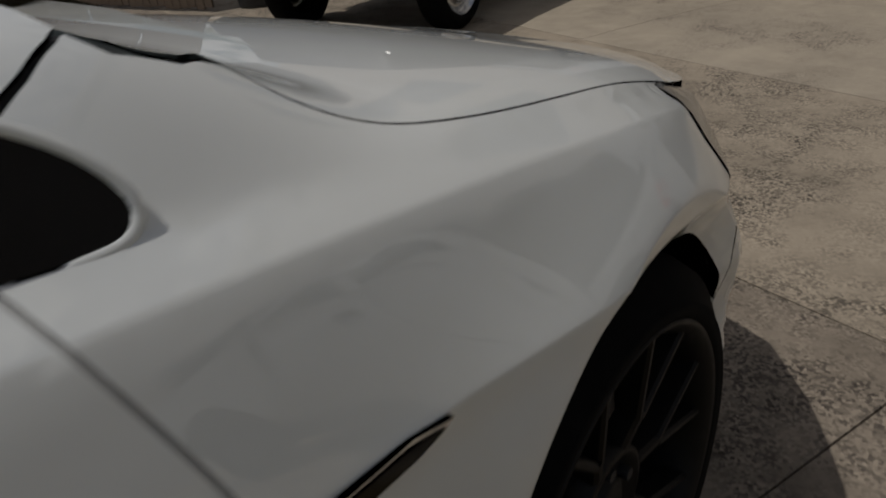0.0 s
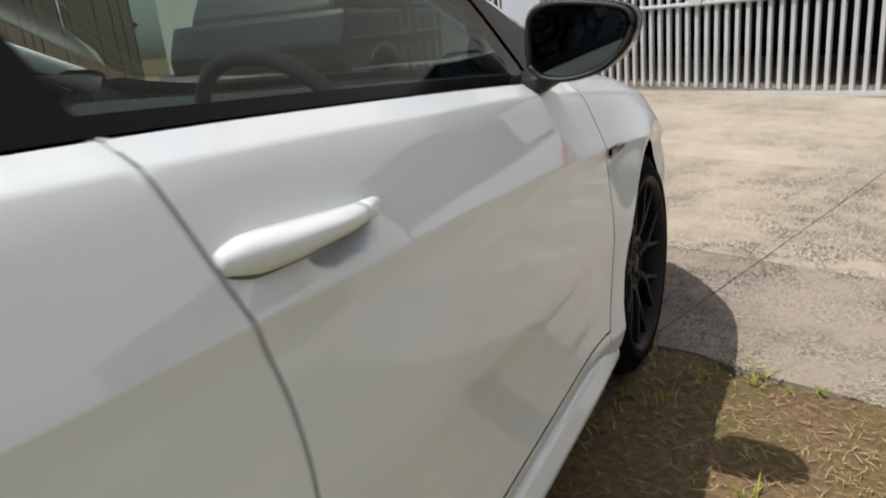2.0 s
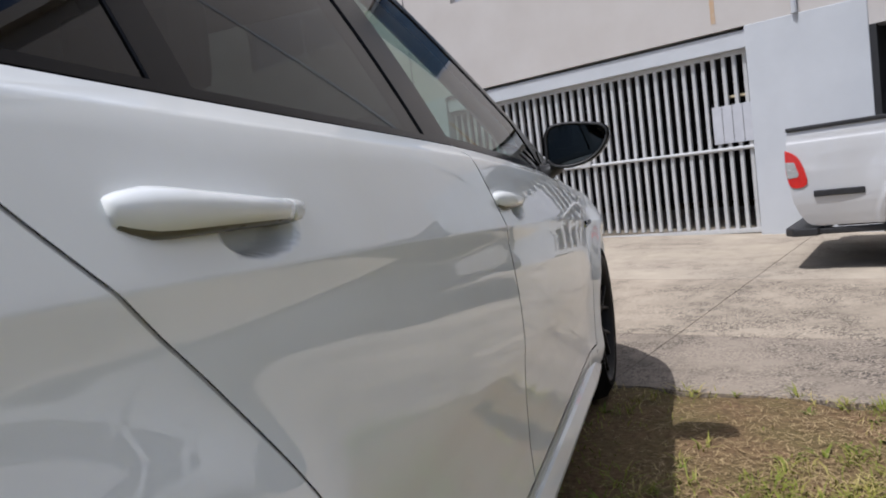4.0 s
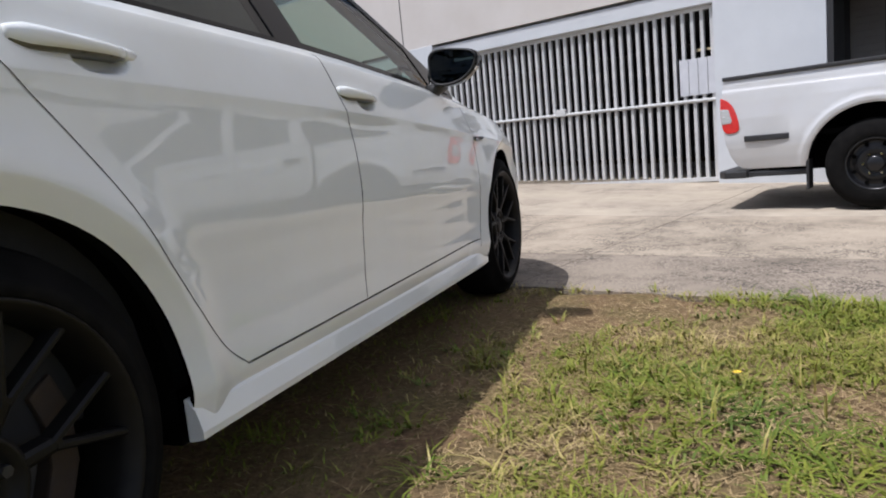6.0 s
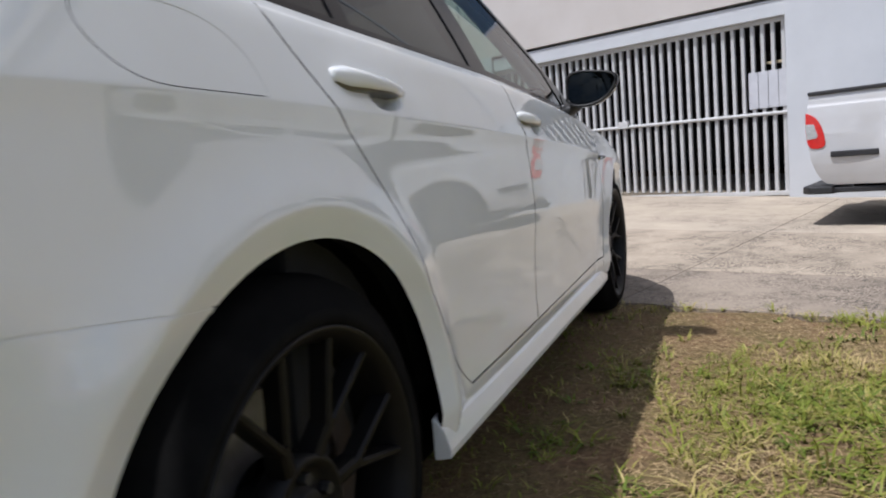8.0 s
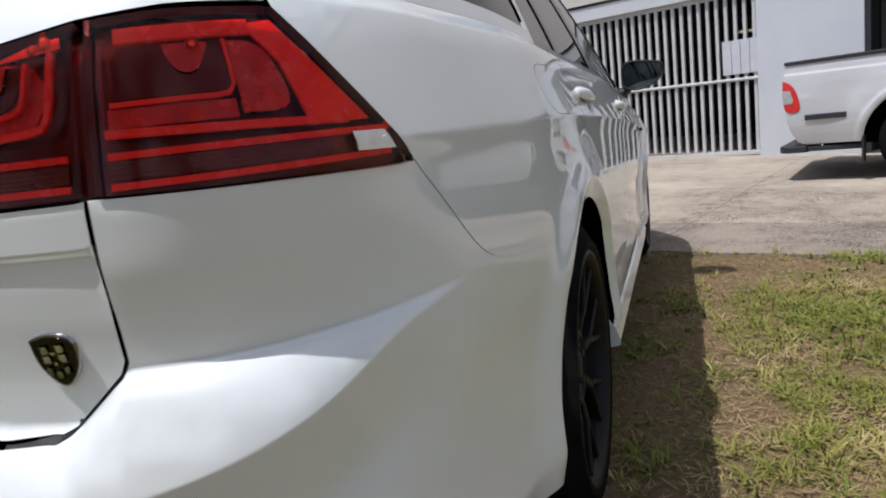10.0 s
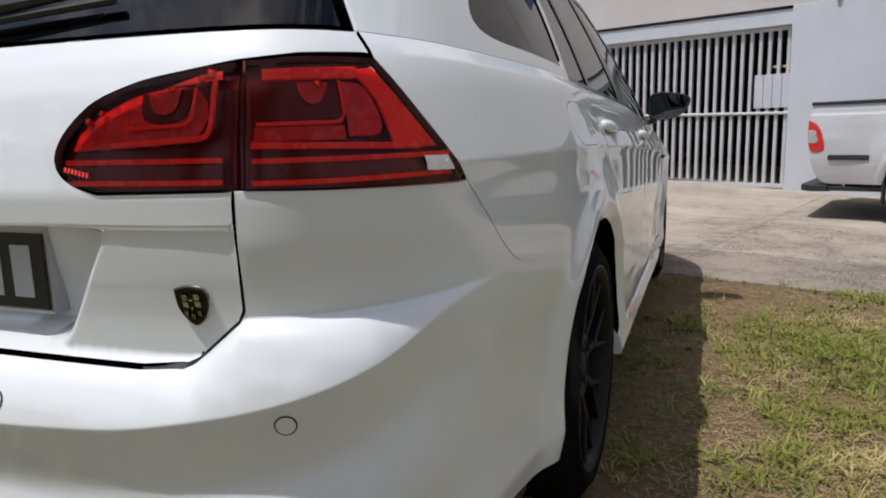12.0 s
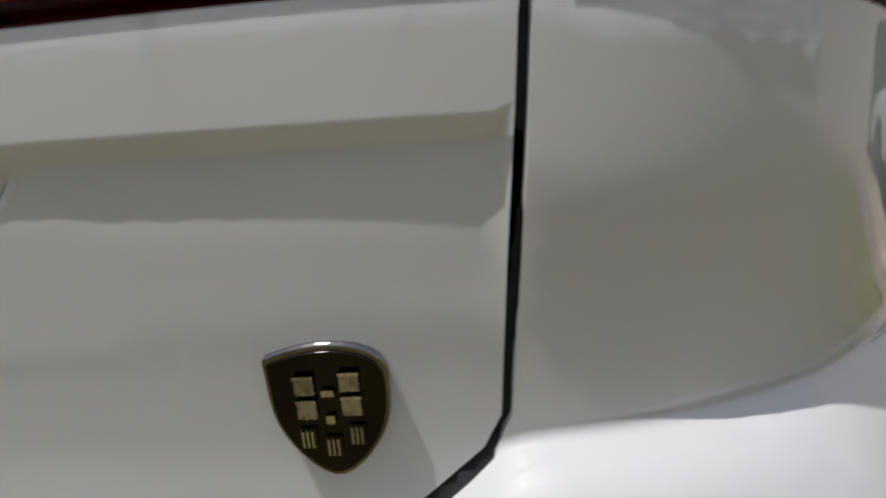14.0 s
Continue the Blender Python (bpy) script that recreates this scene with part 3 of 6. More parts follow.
def build_steel_wheel(owner, x, y, out):
    """A truck wheel: fat tyre, black steel rim pierced by round holes, bright nuts."""
    black = bpy.data.materials.get("black_steel_wheel") or material("black_steel_wheel", (0.010, 0.010, 0.011), 0.28, 0.2)
    hub = new("wheel")
    hub.parent = owner
    hub.matrix_basis = pose(x, y, UTE_HUB_Z, 0, 0, 90 if out > 0 else -90)
    h, r, R = 0.118, 0.186, UTE_R
    prof = [(-h, r), (-h - 0.008, r + 0.03), (-h, R - 0.045), (-h + 0.035, R - 0.006), (0, R), (h - 0.035, R - 0.006), (h, R - 0.045), (h + 0.010, r + 0.04), (h + 0.004, r + 0.012), (h - 0.004, r)]
    part("tyre", lathe(prof, 56, "x", True), TYRE, hub, smooth=True)
    dish = [(h + 0.002, r + 0.004), (h + 0.004, r - 0.004), (h - 0.012, r - 0.012), (h - 0.055, r - 0.020), (h - 0.060, r - 0.034), (h - 0.040, r - 0.070), (h - 0.032, 0.105), (h - 0.046, 0.080), (h - 0.046, 0.062)]
    rim = part("rim", lathe(dish, 48, "x"), black, hub, "glossy black steel rim", smooth=True)
    for k in range(8):
        a = 2 * math.pi * (k + 0.5) / 8
        bm = bmesh.new()
        bmesh.ops.create_cone(bm, cap_ends=True, segments=14, radius1=0.014, radius2=0.014, depth=0.012, matrix=Matrix.Translation((h - 0.046, 0.146 * math.cos(a), 0.146 * math.sin(a))) @ Matrix.Rotation(math.pi / 2, 4, "Y"))
        part("rim_hole", bm, LINER, rim)
    part("hub_cap", lathe([(h - 0.046, 0.062), (h - 0.010, 0.058), (h - 0.002, 0.048), (h, 0.001)], 28, "x"), black, rim, smooth=True)
    for k in range(6):
        a = 2 * math.pi * k / 6
        bm = bmesh.new()
        bmesh.ops.create_cone(bm, cap_ends=True, segments=6, radius1=0.012, radius2=0.009, depth=0.034, matrix=Matrix.Translation((h - 0.030, 0.077 * math.cos(a), 0.077 * math.sin(a))) @ Matrix.Rotation(math.pi / 2, 4, "Y"))
        part("wheel_nut", bm, CHROME, rim)
    return hub


def build_ute():
    base = Vector((2.065, 4.103, 0))
    ute = thing("utility_truck", "white twin-cab utility truck with black steel wheels, parked", "truck", (base.x, base.y, 0), -16.0)
    W = UTE_W
    hub_r, hub_f = UTE_HUBS
    ring = lambda c, a0, a1, n=20, r=0.436: [(c + r * math.cos(radians(a0 + (a1 - a0) * k / n)), 0.325 + r * math.sin(radians(a0 + (a1 - a0) * k / n))) for k in range(n + 1)]
    folds = lambda c: [ring(c, 180, 0, 60, r) for r in (0.443, 0.453, 0.474, 0.483, 0.492, 0.503, 0.53, 0.57)]
    # Cargo tub.
    side = [(-0.125, 1.045), (-0.136, 0.95), (-0.138, 0.80), (-0.130, 0.62), (-0.118, 0.53), (-0.085, 0.43), (-0.045, 0.365), (-0.01, 0.34), (0.05, 0.333)] + ring(hub_r, 179, 24) + [(1.296, 0.56), (1.296, 1.045)]
    both_flanks("tub_side", side, ute_near, ute_far, UTE_WHITE, ute, "white pressed side of the cargo tub", step=0.04, gap=0.0, rim=0.05, lines=folds(hub_r) + [[(-0.12, z), (1.29, z)] for z in (0.42, 0.50, 0.56, 0.935, 0.95, 0.956)])
    part("tailgate", box((-0.125, 0.05, 0.50), (-0.075, W - 0.05, 1.04), 0.012), UTE_WHITE, ute)
    part("tub_floor", box((-0.07, 0.08, 0.56), (1.24, W - 0.08, 0.60)), LINER, ute)
    part("tub_front", box((1.24, 0.09, 0.56), (1.285, W - 0.09, 1.05)), UTE_WHITE, ute)
    for y0, y1 in ((0.012, 0.10), (W - 0.10, W - 0.012)):
        part("capping_rail", prism([(-0.135, 1.030), (1.296, 1.046), (1.296, 1.078), (-0.135, 1.060)], y0, y1, "y", 0.008), TRIM, ute, "black plastic capping along the tub")
    # Cab: pressed doors and wings over a plain core, framed windows, roof.
    core = [(1.36, 0.36), (3.40, 0.36)] + [(hub_f - 0.47 * math.cos(math.pi * k / 14), 0.325 + 0.47 * math.sin(math.pi * k / 14)) for k in range(15)]
    core += [(4.60, 0.36), (4.70, 0.45), (4.72, 0.72), (4.64, 0.90), (4.4, 0.97), (3.55, 1.03), (3.2, 1.05), (1.36, 1.03)]
    part("cab_core", prism(core, 0.085, W - 0.085, "y", 0.01), LINER, ute)
    rear_door = [(1.325, 0.72), (1.345, 0.56), (1.50, 0.38), (1.60, 0.335), (2.10, 0.330), (2.10, 1.06), (1.325, 1.055)]
    front_door = [(2.108, 0.330), (3.02, 0.330), (3.10, 0.45), (3.14, 0.75), (3.14, 1.075), (2.108, 1.06)]
    wing = [(3.03, 0.330), (3.46, 0.330)] + ring(hub_f, 180, 0) + [(4.44, 0.34), (4.62, 0.36), (4.70, 0.50), (4.70, 0.70), (4.60, 0.88), (4.40, 0.955), (4.0, 1.02), (3.6, 1.065), (3.148, 1.077), (3.148, 0.75), (3.108, 0.45)]
    both_flanks("rear_door", rear_door, ute_near, ute_far, UTE_WHITE, ute, "white rear door", step=0.06, gap=0.003, rim=0.05)
    both_flanks("front_door", front_door, ute_near, ute_far, UTE_WHITE, ute, "white front door", step=0.06, gap=0.003, rim=0.05)
    both_flanks("front_wing", wing, ute_near, ute_far, UTE_WHITE, ute, "white front wing", step=0.05, gap=0.003, rim=0.05, lines=folds(hub_f))
    frame_line = [(1.335, 1.055), (3.30, 1.078), (3.10, 1.23), (2.86, 1.42), (2.70, 1.56), (2.60, 1.63), (2.45, 1.675), (1.80, 1.685), (1.62, 1.66), (1.52, 1.60), (1.46, 1.45)]
    rear_pane = [(1.52, 1.11), (2.09, 1.12), (2.09, 1.575), (1.72, 1.575), (1.62, 1.54), (1.56, 1.40)]
    front_pane = [(2.20, 1.12), (3.06, 1.13), (2.82, 1.34), (2.62, 1.51), (2.53, 1.565), (2.20, 1.578)]
    both_flanks("window_frame", frame_line, ute_upper_near, ute_upper_far, UTE_WHITE, ute, "white cab side with window openings", step=0.05, gap=0.0, rim=0.03, holes=[rear_pane, front_pane])
    glass = material("dark_cab_glass", (0.02, 0.024, 0.025), 0.03, 0.0, 0.8)
    for name, pane_line in (("rear_side_window", rear_pane), ("front_side_window", front_pane)):
        both_flanks(name, pane_line, ute_upper_near, ute_upper_far, glass, ute, "dark cab glass", step=0.08, gap=0.0, rim=0.004, lift=-0.010)
    roof_line = curve_of([(1.46, 1.50), (1.52, 1.62), (1.62, 1.675), (1.85, 1.70), (2.45, 1.69), (2.60, 1.645), (2.72, 1.56)], 0.03)
    bm = bmesh.new()
    rows = []
    for k in range(25):
        x = 1.47 + (2.70 - 1.47) * k / 24
        z = float(roof_line(x))
        edge = float(ute_lean(np.array(z)))
        rows.append([bm.verts.new((x, edge + (W - 2 * edge) * q / 12, z - 0.006 + 0.05 * (1 - (q / 6 - 1) ** 2))) for q in range(13)])
    for a, b in zip(rows, rows[1:]):
        for k in range(12):
            bm.faces.new((a[k], a[k + 1], b[k + 1], b[k]))
    bmesh.ops.solidify(bm, geom=list(bm.faces), thickness=0.02)
    part("roof", bm, UTE_WHITE, ute, smooth=True)
    inside_line = [(1.38, 1.03), (3.24, 1.05), (2.62, 1.60), (2.4, 1.64), (1.66, 1.63), (1.52, 1.55)]
    part("cab_inside", prism(inside_line, 0.26, W - 0.26, "y", 0.03), CABIN, ute)
    for name, grid in (("windscreen", ((3.28, 1.085, 0.06), (2.71, 1.575, 0.22))), ("rear_window", ((1.345, 1.07, 0.06), (1.475, 1.52, 0.18)))):
        (xa, za, ya), (xb, zb, yb) = grid
        bm = bmesh.new()
        rows = [[bm.verts.new((xa + (xb - xa) * k / 6 + (0.10 if name == "windscreen" else -0.01) * (1 - (q / 5 - 1) ** 2), (ya + (yb - ya) * k / 6) + (W - 2 * (ya + (yb - ya) * k / 6)) * q / 10, za + (zb - za) * k / 6)) for q in range(11)] for k in range(7)]
        for a, b in zip(rows, rows[1:]):
            for k in range(10):
                bm.faces.new((a[k], a[k + 1], b[k + 1], b[k]))
        bmesh.ops.solidify(bm, geom=list(bm.faces), thickness=0.006)
        part(name, bm, glass, ute, smooth=True)
    bm = bmesh.new()
    rows = []
    for k in range(15):
        x = 3.30 + 1.38 * k / 14
        z = float(np.interp(x, [3.3, 3.6, 4.0, 4.4, 4.6, 4.68], [1.085, 1.072, 1.03, 0.965, 0.89, 0.80]))
        rows.append([bm.verts.new((x - 0.10 * (q / 6 - 1) ** 2 * (k / 14), 0.03 + (W - 0.06) * q / 12, z + 0.06 * (1 - (q / 6 - 1) ** 2))) for q in range(13)])
    for a, b in zip(rows, rows[1:]):
        for k in range(12):
            bm.faces.new((a[k], a[k + 1], b[k + 1], b[k]))
    bmesh.ops.solidify(bm, geom=list(bm.faces), thickness=0.02)
    part("bonnet", bm, UTE_WHITE, ute, smooth=True)
    part("front_bumper", box((4.60, 0.03, 0.36), (4.80, W - 0.03, 0.58), 0.05), UTE_WHITE, ute)
    part("grille", box((4.64, 0.42, 0.60), (4.735, W - 0.42, 0.80), 0.02), TRIM, ute)
    for y in (0.06, W - 0.42):
        part("headlamp", box((4.56, y, 0.62), (4.725, y + 0.36, 0.80), 0.03), LAMP_CLEAR, ute)
    for y0, y1 in ((-0.018, 0.012), (W - 0.012, W + 0.018)):
        for x in (1.44, 2.24):
            part("door_handle", box((x, y0, 0.90), (x + 0.17, y1, 0.94), 0.008), TRIM, ute)
    for y0, y1 in ((-0.16, 0.03), (W - 0.03, W + 0.16)):
        part("door_mirror", box((3.02, y0, 1.10), (3.12, y1, 1.27), 0.03), UTE_WHITE, ute)
    # Lamps, rubbing strips, step bumper, mud flaps.
    red = varied("dull_red_lamp_plastic", (0.50, 0.018, 0.016), (0.62, 0.03, 0.022), 30, (0.12, 0.2), spec=0.6)
    for y0, y1 in ((-0.008, 0.10), (W - 0.10, W + 0.008)):
        lamp = part("tail_lamp", prism(eased([(-0.148, 0.90), (-0.115, 0.895), (-0.065, 0.85), (-0.030, 0.77), (-0.008, 0.66), (-0.008, 0.625), (-0.125, 0.612), (-0.142, 0.66), (-0.152, 0.78), (-0.148, 0.90)], 3)[:-1], y0, y1, "y", 0.006), red, ute, "red tail lamp with a clear insert")
        yy = (y0 - 0.004, y0 + 0.004) if y0 < 0 else (y1 - 0.004, y1 + 0.004)
        part("clear_insert", prism([(-0.150, 0.815), (-0.090, 0.81), (-0.065, 0.72), (-0.075, 0.70), (-0.142, 0.695)], *yy, "y", 0.002), LAMP_CLEAR, lamp)
    for y0, y1 in ((-0.016, 0.012), (W - 0.012, W + 0.016)):
        part("rubbing_strip", box((0.02, y0, 0.548), (0.34, y1, 0.594), 0.008), TRIM, ute)
    part("step_bumper", prism([(-0.20, 0.10), (-0.14, 0.02), (0.02, 0.03), (0.06, 0.12), (0.06, W - 0.12), (0.02, W - 0.03), (-0.14, W - 0.02), (-0.20, W - 0.10)], 0.262, 0.322, "z", 0.012), TRIM, ute)
    for y in (0.06, W - 0.12):
        part("bumper_arm", box((0.0, y, 0.268), (0.47, y + 0.06, 0.312), 0.01), TRIM, ute)
    for y in (0.02, W - 0.22):
        part("mud_flap", box((0.445, y, 0.155), (0.465, y + 0.20, 0.38), 0.004), TRIM, ute)
    part("chassis", box((0.1, 0.45, 0.28), (4.5, W - 0.45, 0.42), 0.02), LINER, ute)
    for c in UTE_HUBS:
        hoop = [(c + 0.448 * math.cos(math.pi * k / 16), 0.325 + 0.448 * math.sin(math.pi * k / 16)) for k in range(17)]
        inner = [(c + 0.432 * math.cos(math.pi - math.pi * k / 16), 0.325 + 0.432 * math.sin(math.pi - math.pi * k / 16)) for k in range(17)]
        for y0, y1, back in ((0.03, 0.34, 0.33), (W - 0.34, W - 0.03, W - 0.34)):
            part("wheel_housing", prism(hoop + inner, y0, y1, "y"), LINER, ute)
            part("wheel_housing_back", prism(hoop, back, back + 0.012, "y"), LINER, ute)
        build_steel_wheel(ute, c, 0.125, -1.0)
        build_steel_wheel(ute, c, W - 0.125, 1.0)


def build_black_car():
    at = Vector((-2.22, 5.18, 0))
    car = thing("black_car", "black car parked before the fence, bright alloy wheels", "car", (at.x, at.y, rise(at.x, at.y) + 0.16), 97.0)
    body = [(-1.0, 0.25), (-0.75, 0.22)] + [(-0.3 - 0.36 * math.cos(math.pi * k / 12), 0.28 + 0.36 * math.sin(math.pi * k / 12)) for k in range(13)]
    body += [(2.0, 0.22)] + [(2.36 - 0.36 * math.cos(math.pi * k / 12), 0.28 + 0.36 * math.sin(math.pi * k / 12)) for k in range(13)]
    body += [(3.1, 0.22), (3.22, 0.4), (3.18, 0.68), (2.9, 0.8), (1.9, 0.95), (-0.95, 0.98), (-1.08, 0.7)]
    part("body", prism(body, 0.0, 1.75, "y", 0.05), BLACK_PAINT, car)
    top = [(-0.9, 0.97), (1.95, 0.95), (1.2, 1.42), (0.2, 1.46), (-0.6, 1.40)]
    part("cabin_glass", prism(top, 0.14, 1.61, "y", 0.06), BLACK_PAINT, car)
    part("bumper_grille", box((3.19, 0.35, 0.30), (3.235, 1.40, 0.42), 0.01), TRIM, car)
    part("number_plate_bar", box((3.215, 0.66, 0.46), (3.235, 1.04, 0.56), 0.004), SIGN, car)
    for y in (0.08, 1.29):
        part("headlamp", box((3.05, y, 0.58), (3.2, y + 0.38, 0.70), 0.03), CLEAR_LENS, car)
    bright = material("bright_alloy_wheel", (0.6, 0.6, 0.6), 0.25, 1.0)
    for x in (-0.3, 2.36):
        wheel_parts(car, "wheel", (x, 0.12, 0.16), 0.33, 0.21, 0.225, bright, 5, -1.0)
        wheel_parts(car, "wheel", (x, 1.63, 0.16), 0.33, 0.21, 0.225, bright, 5, 1.0)


# ---- lawn ----


def blades(name, count, area, height, width, bend, mat, label, category, dense_at, seed, flat=0.0, tuft=1, tuft_size=0.0):
    """Thin bent leaves over a stretch of lawn, thick where dense_at(x, y) is high.
    With tuft they stand in clumps that fan out from a common foot."""
    rng = np.random.default_rng(seed)
    (x0, y0), (x1, y1) = area
    spots = max(1, count // tuft)
    xs = rng.uniform(x0, x1, spots * 3)
    ys = rng.uniform(y0, y1, spots * 3)
    keep = [n for n in range(len(xs)) if slab_way(xs[n], ys[n])[1] < LAWN_EDGE + 0.03 * rng.standard_normal() and rng.random() < dense_at(xs[n], ys[n])][:spots]
    foot = np.array([0.010 * noise.noise(Vector((xs[n] * 2.2, ys[n] * 2.2, 0))) for n in keep])
    vigour = rng.uniform(0.6, 1.35, len(keep)) if tuft > 1 else np.ones(len(keep))
    n = len(keep) * tuft
    x, y = np.repeat(xs[keep], tuft), np.repeat(ys[keep], tuft)
    z, grow = np.repeat(foot, tuft), np.repeat(vigour, tuft)
    a = rng.uniform(0, 2 * math.pi, n)
    off = tuft_size * np.sqrt(rng.random(n)) * grow
    x, y = x + np.cos(a) * off, y + np.sin(a) * off
    a = a + rng.normal(0, 0.7, n)
    h = height * rng.uniform(0.45, 1.3, n) * grow
    lean = bend * rng.uniform(0.4, 1.5, n) * h
    w = width * rng.uniform(0.6, 1.3, n)
    if flat:
        z = z + rng.uniform(0.004, 0.02, n)
    dx, dy = np.cos(a), np.sin(a)
    rows = []
    for f, wide in ((0.0, 0.8), (0.55, 1.0), (1.0, 0.12)):
        px, py = x + dx * lean * f * f, y + dy * lean * f * f
        pz = z - 0.004 + h * f * (1 - 0.35 * f * bend) * (1 - flat)
        for sgn in (-1, 1):
            rows.append(np.stack([px + sgn * dy * w * wide, py - sgn * dx * w * wide, pz], -1))
    verts = np.stack(rows, 1).reshape(-1, 3)
    k = np.arange(n)[:, None] * 6
    faces = np.concatenate([k + np.array([[0, 1, 3, 2]]), k + np.array([[2, 3, 5, 4]])])
    me = bpy.data.meshes.new(name)
    me.from_pydata(verts.tolist(), [], faces.tolist())
    me.materials.append(mat)
    return tagged(new(name, me), label, category, kind="stuff")


def worn_at(x, y):
    """The lawn is trodden bare beside the driveway and along the car."""
    a = min(max((0.80 - y) / 0.7, 0.0), 1.0)
    b = min(max((x - 1.35) / 0.9, 0.0), 1.0)
    c = min(max((x - 0.95) / 0.45, 0.0), 1.0)
    return (0.16 + 0.84 * max(0.7 * a, b)) * (0.35 + 0.65 * c)


def patchy(x, y):
    v = noise.noise(Vector((x * 1.7 + 3, y * 1.7, 0))) + 0.7 * noise.noise(Vector((x * 5.5, y * 5.5, 7)))
    return min(max(0.42 + 2.0 * v + 0.22 * (x - 1.6), 0.03), 1.0) * worn_at(x, y)


def weedy(x, y):
    v = noise.noise(Vector((x * 1.5 + 9, y * 1.5, 2))) + 0.6 * noise.noise(Vector((x * 5.0, y * 5.0, 5)))
    return min(max(0.02 + 2.0 * v + 0.28 * (x - 1.7), 0.0), 1.0) * worn_at(x, y)


def build_lawn():
    near = ((0.55, -2.6), (4.2, 1.5))
    blades("lawn_grass", 56000, near, 0.030, 0.0017, 0.9, GRASS, "short dry and green lawn grass", "grass", patchy, 1)
    blades("lawn_tufts", 44000, near, 0.046, 0.0024, 1.0, GRASS, "low tufts of yellow-green grass", "grass", patchy, 11, 0.0, 11, 0.022)
    blades("lawn_grass_far", 20000, ((4.2, -2.6), (9.0, 1.0)), 0.05, 0.004, 0.9, GRASS, "short lawn grass farther along the verge", "grass", patchy, 2, 0.0, 8, 0.03)
    blades("lawn_weeds", 36000, ((0.8, -2.4), (4.2, 1.45)), 0.042, 0.0034, 1.25, LEAF, "low green broad-leaved weeds in patches", "weeds", weedy, 3, 0.0, 9, 0.018)
    blades("dead_straw_litter", 60000, ((0.3, -2.6), (4.2, 1.5)), 0.036, 0.0013, 1.0, STRAW, "pale dead straw lying on the soil", "straw", lambda x, y: min(max((x - 0.9) / 0.5, 0.06), 0.9) * min(max((1.4 - y) / 0.9, 0.25), 1.0), 4, 0.9)
    blades("lawn_under_car", 9000, ((-1.4, -3.6), (0.95, 1.45)), 0.03, 0.002, 0.9, GRASS, "thin grass in the shade of the car", "grass", lambda x, y: 0.5, 5)
    blades("long_grass_tufts", 700, ((1.2, -1.6), (3.4, 1.0)), 0.095, 0.0026, 0.5, GRASS, "few longer grass stalks", "grass", weedy, 6, 0.0, 5, 0.02)
    outside = lambda x, y: 0.0 if (0.5 < x < 4.3 and -2.65 < y < 1.6) or (-0.95 < x < 0.95 and -2.4 < y < 2.2) else 0.55 + 0.4 * noise.noise(Vector((x * 0.9, y * 0.9, 4)))
    blades("lawn_grass_wide", 120000, ((-8.0, -8.0), (9.0, 2.6)), 0.055, 0.0085, 1.1, GRASS, "short dry lawn grass round about", "grass", outside, 8, 0.0, 6, 0.05)
    flower = thing("dandelion", "small yellow dandelion in the lawn", "flower", (1.80, 0.04, 0.0))
    part("stem", tube([(0, 0, 0), (0.004, 0.002, 0.05)], 0.0015, 5), LEAF, flower)
    bm = bmesh.new()
    for k in range(14):
        a = 2 * math.pi * k / 14
        vs = [bm.verts.new((0.004 + r * math.cos(a + d), 0.002 + r * math.sin(a + d), 0.05 + h)) for r, d, h in ((0.001, 0, 0.002), (0.009, -0.2, 0.006), (0.013, 0, 0.004), (0.009, 0.2, 0.006))]
        bm.faces.new(vs)
    part("petals", bm, YELLOW, flower)


def build_tree(x, y, height, seed):
    """A street tree: tapered trunk, forking limbs, a ragged crown of leaf clumps."""
    rng = np.random.default_rng(seed)
    tree = thing("street_tree", "tall leafy tree standing beyond the lawn", "tree", (x, y, -0.02), 0.0, "trees beyond the lawn")
    fork = height * 0.32
    bm = tube([(0, 0, 0), (0.05, 0.03, fork * 0.5), (0.0, 0.06, fork), (0.1, 0.0, height * 0.7)], [0.20, 0.16, 0.13, 0.05], 10)
    part("trunk", bm, BARK, tree, smooth=True)
    tips = []
    for k in range(9):
        a = 2 * math.pi * k / 9 + rng.uniform(-0.3, 0.3)
        reach, up = height * rng.uniform(0.16, 0.30), height * rng.uniform(0.45, 0.88)
        tip = (reach * math.cos(a), reach * math.sin(a), up)
        base = fork * rng.uniform(0.75, 1.4)
        part("limb", tube([(0, 0.05, base), (tip[0] * 0.5, tip[1] * 0.5, base + (up - base) * 0.65), tip], [0.07, 0.045, 0.015], 7), BARK, tree, smooth=True)
        tips += [Vector(tip), Vector(tip) * 0.75 + Vector((0, 0, up * 0.12))]
    verts, faces = [], []
    for tip in tips:
        size = height * rng.uniform(0.07, 0.13)
        for _ in range(170):
            d = Vector(rng.normal(0, 1, 3)).normalized() * size * (0.35 + 0.65 * rng.random())
            p = tip + Vector((d.x * 1.2, d.y * 1.2, d.z * 0.8))
            u = Vector(rng.normal(0, 1, 3)).normalized()
            v = u.cross(Vector(rng.normal(0, 1, 3))).normalized()
            w = rng.uniform(0.05, 0.11)
            n = len(verts)
            verts += [tuple(p - u * w), tuple(p + v * w * 0.45), tuple(p + u * w), tuple(p - v * w * 0.45)]
            faces.append((n, n + 1, n + 2, n + 3))
    me = bpy.data.meshes.new("crown")
    me.from_pydata(verts, [], faces)
    me.materials.append(TREE_LEAF)
    new("crown", me).parent = tree


# ---- the white wagon: surface of its body ----


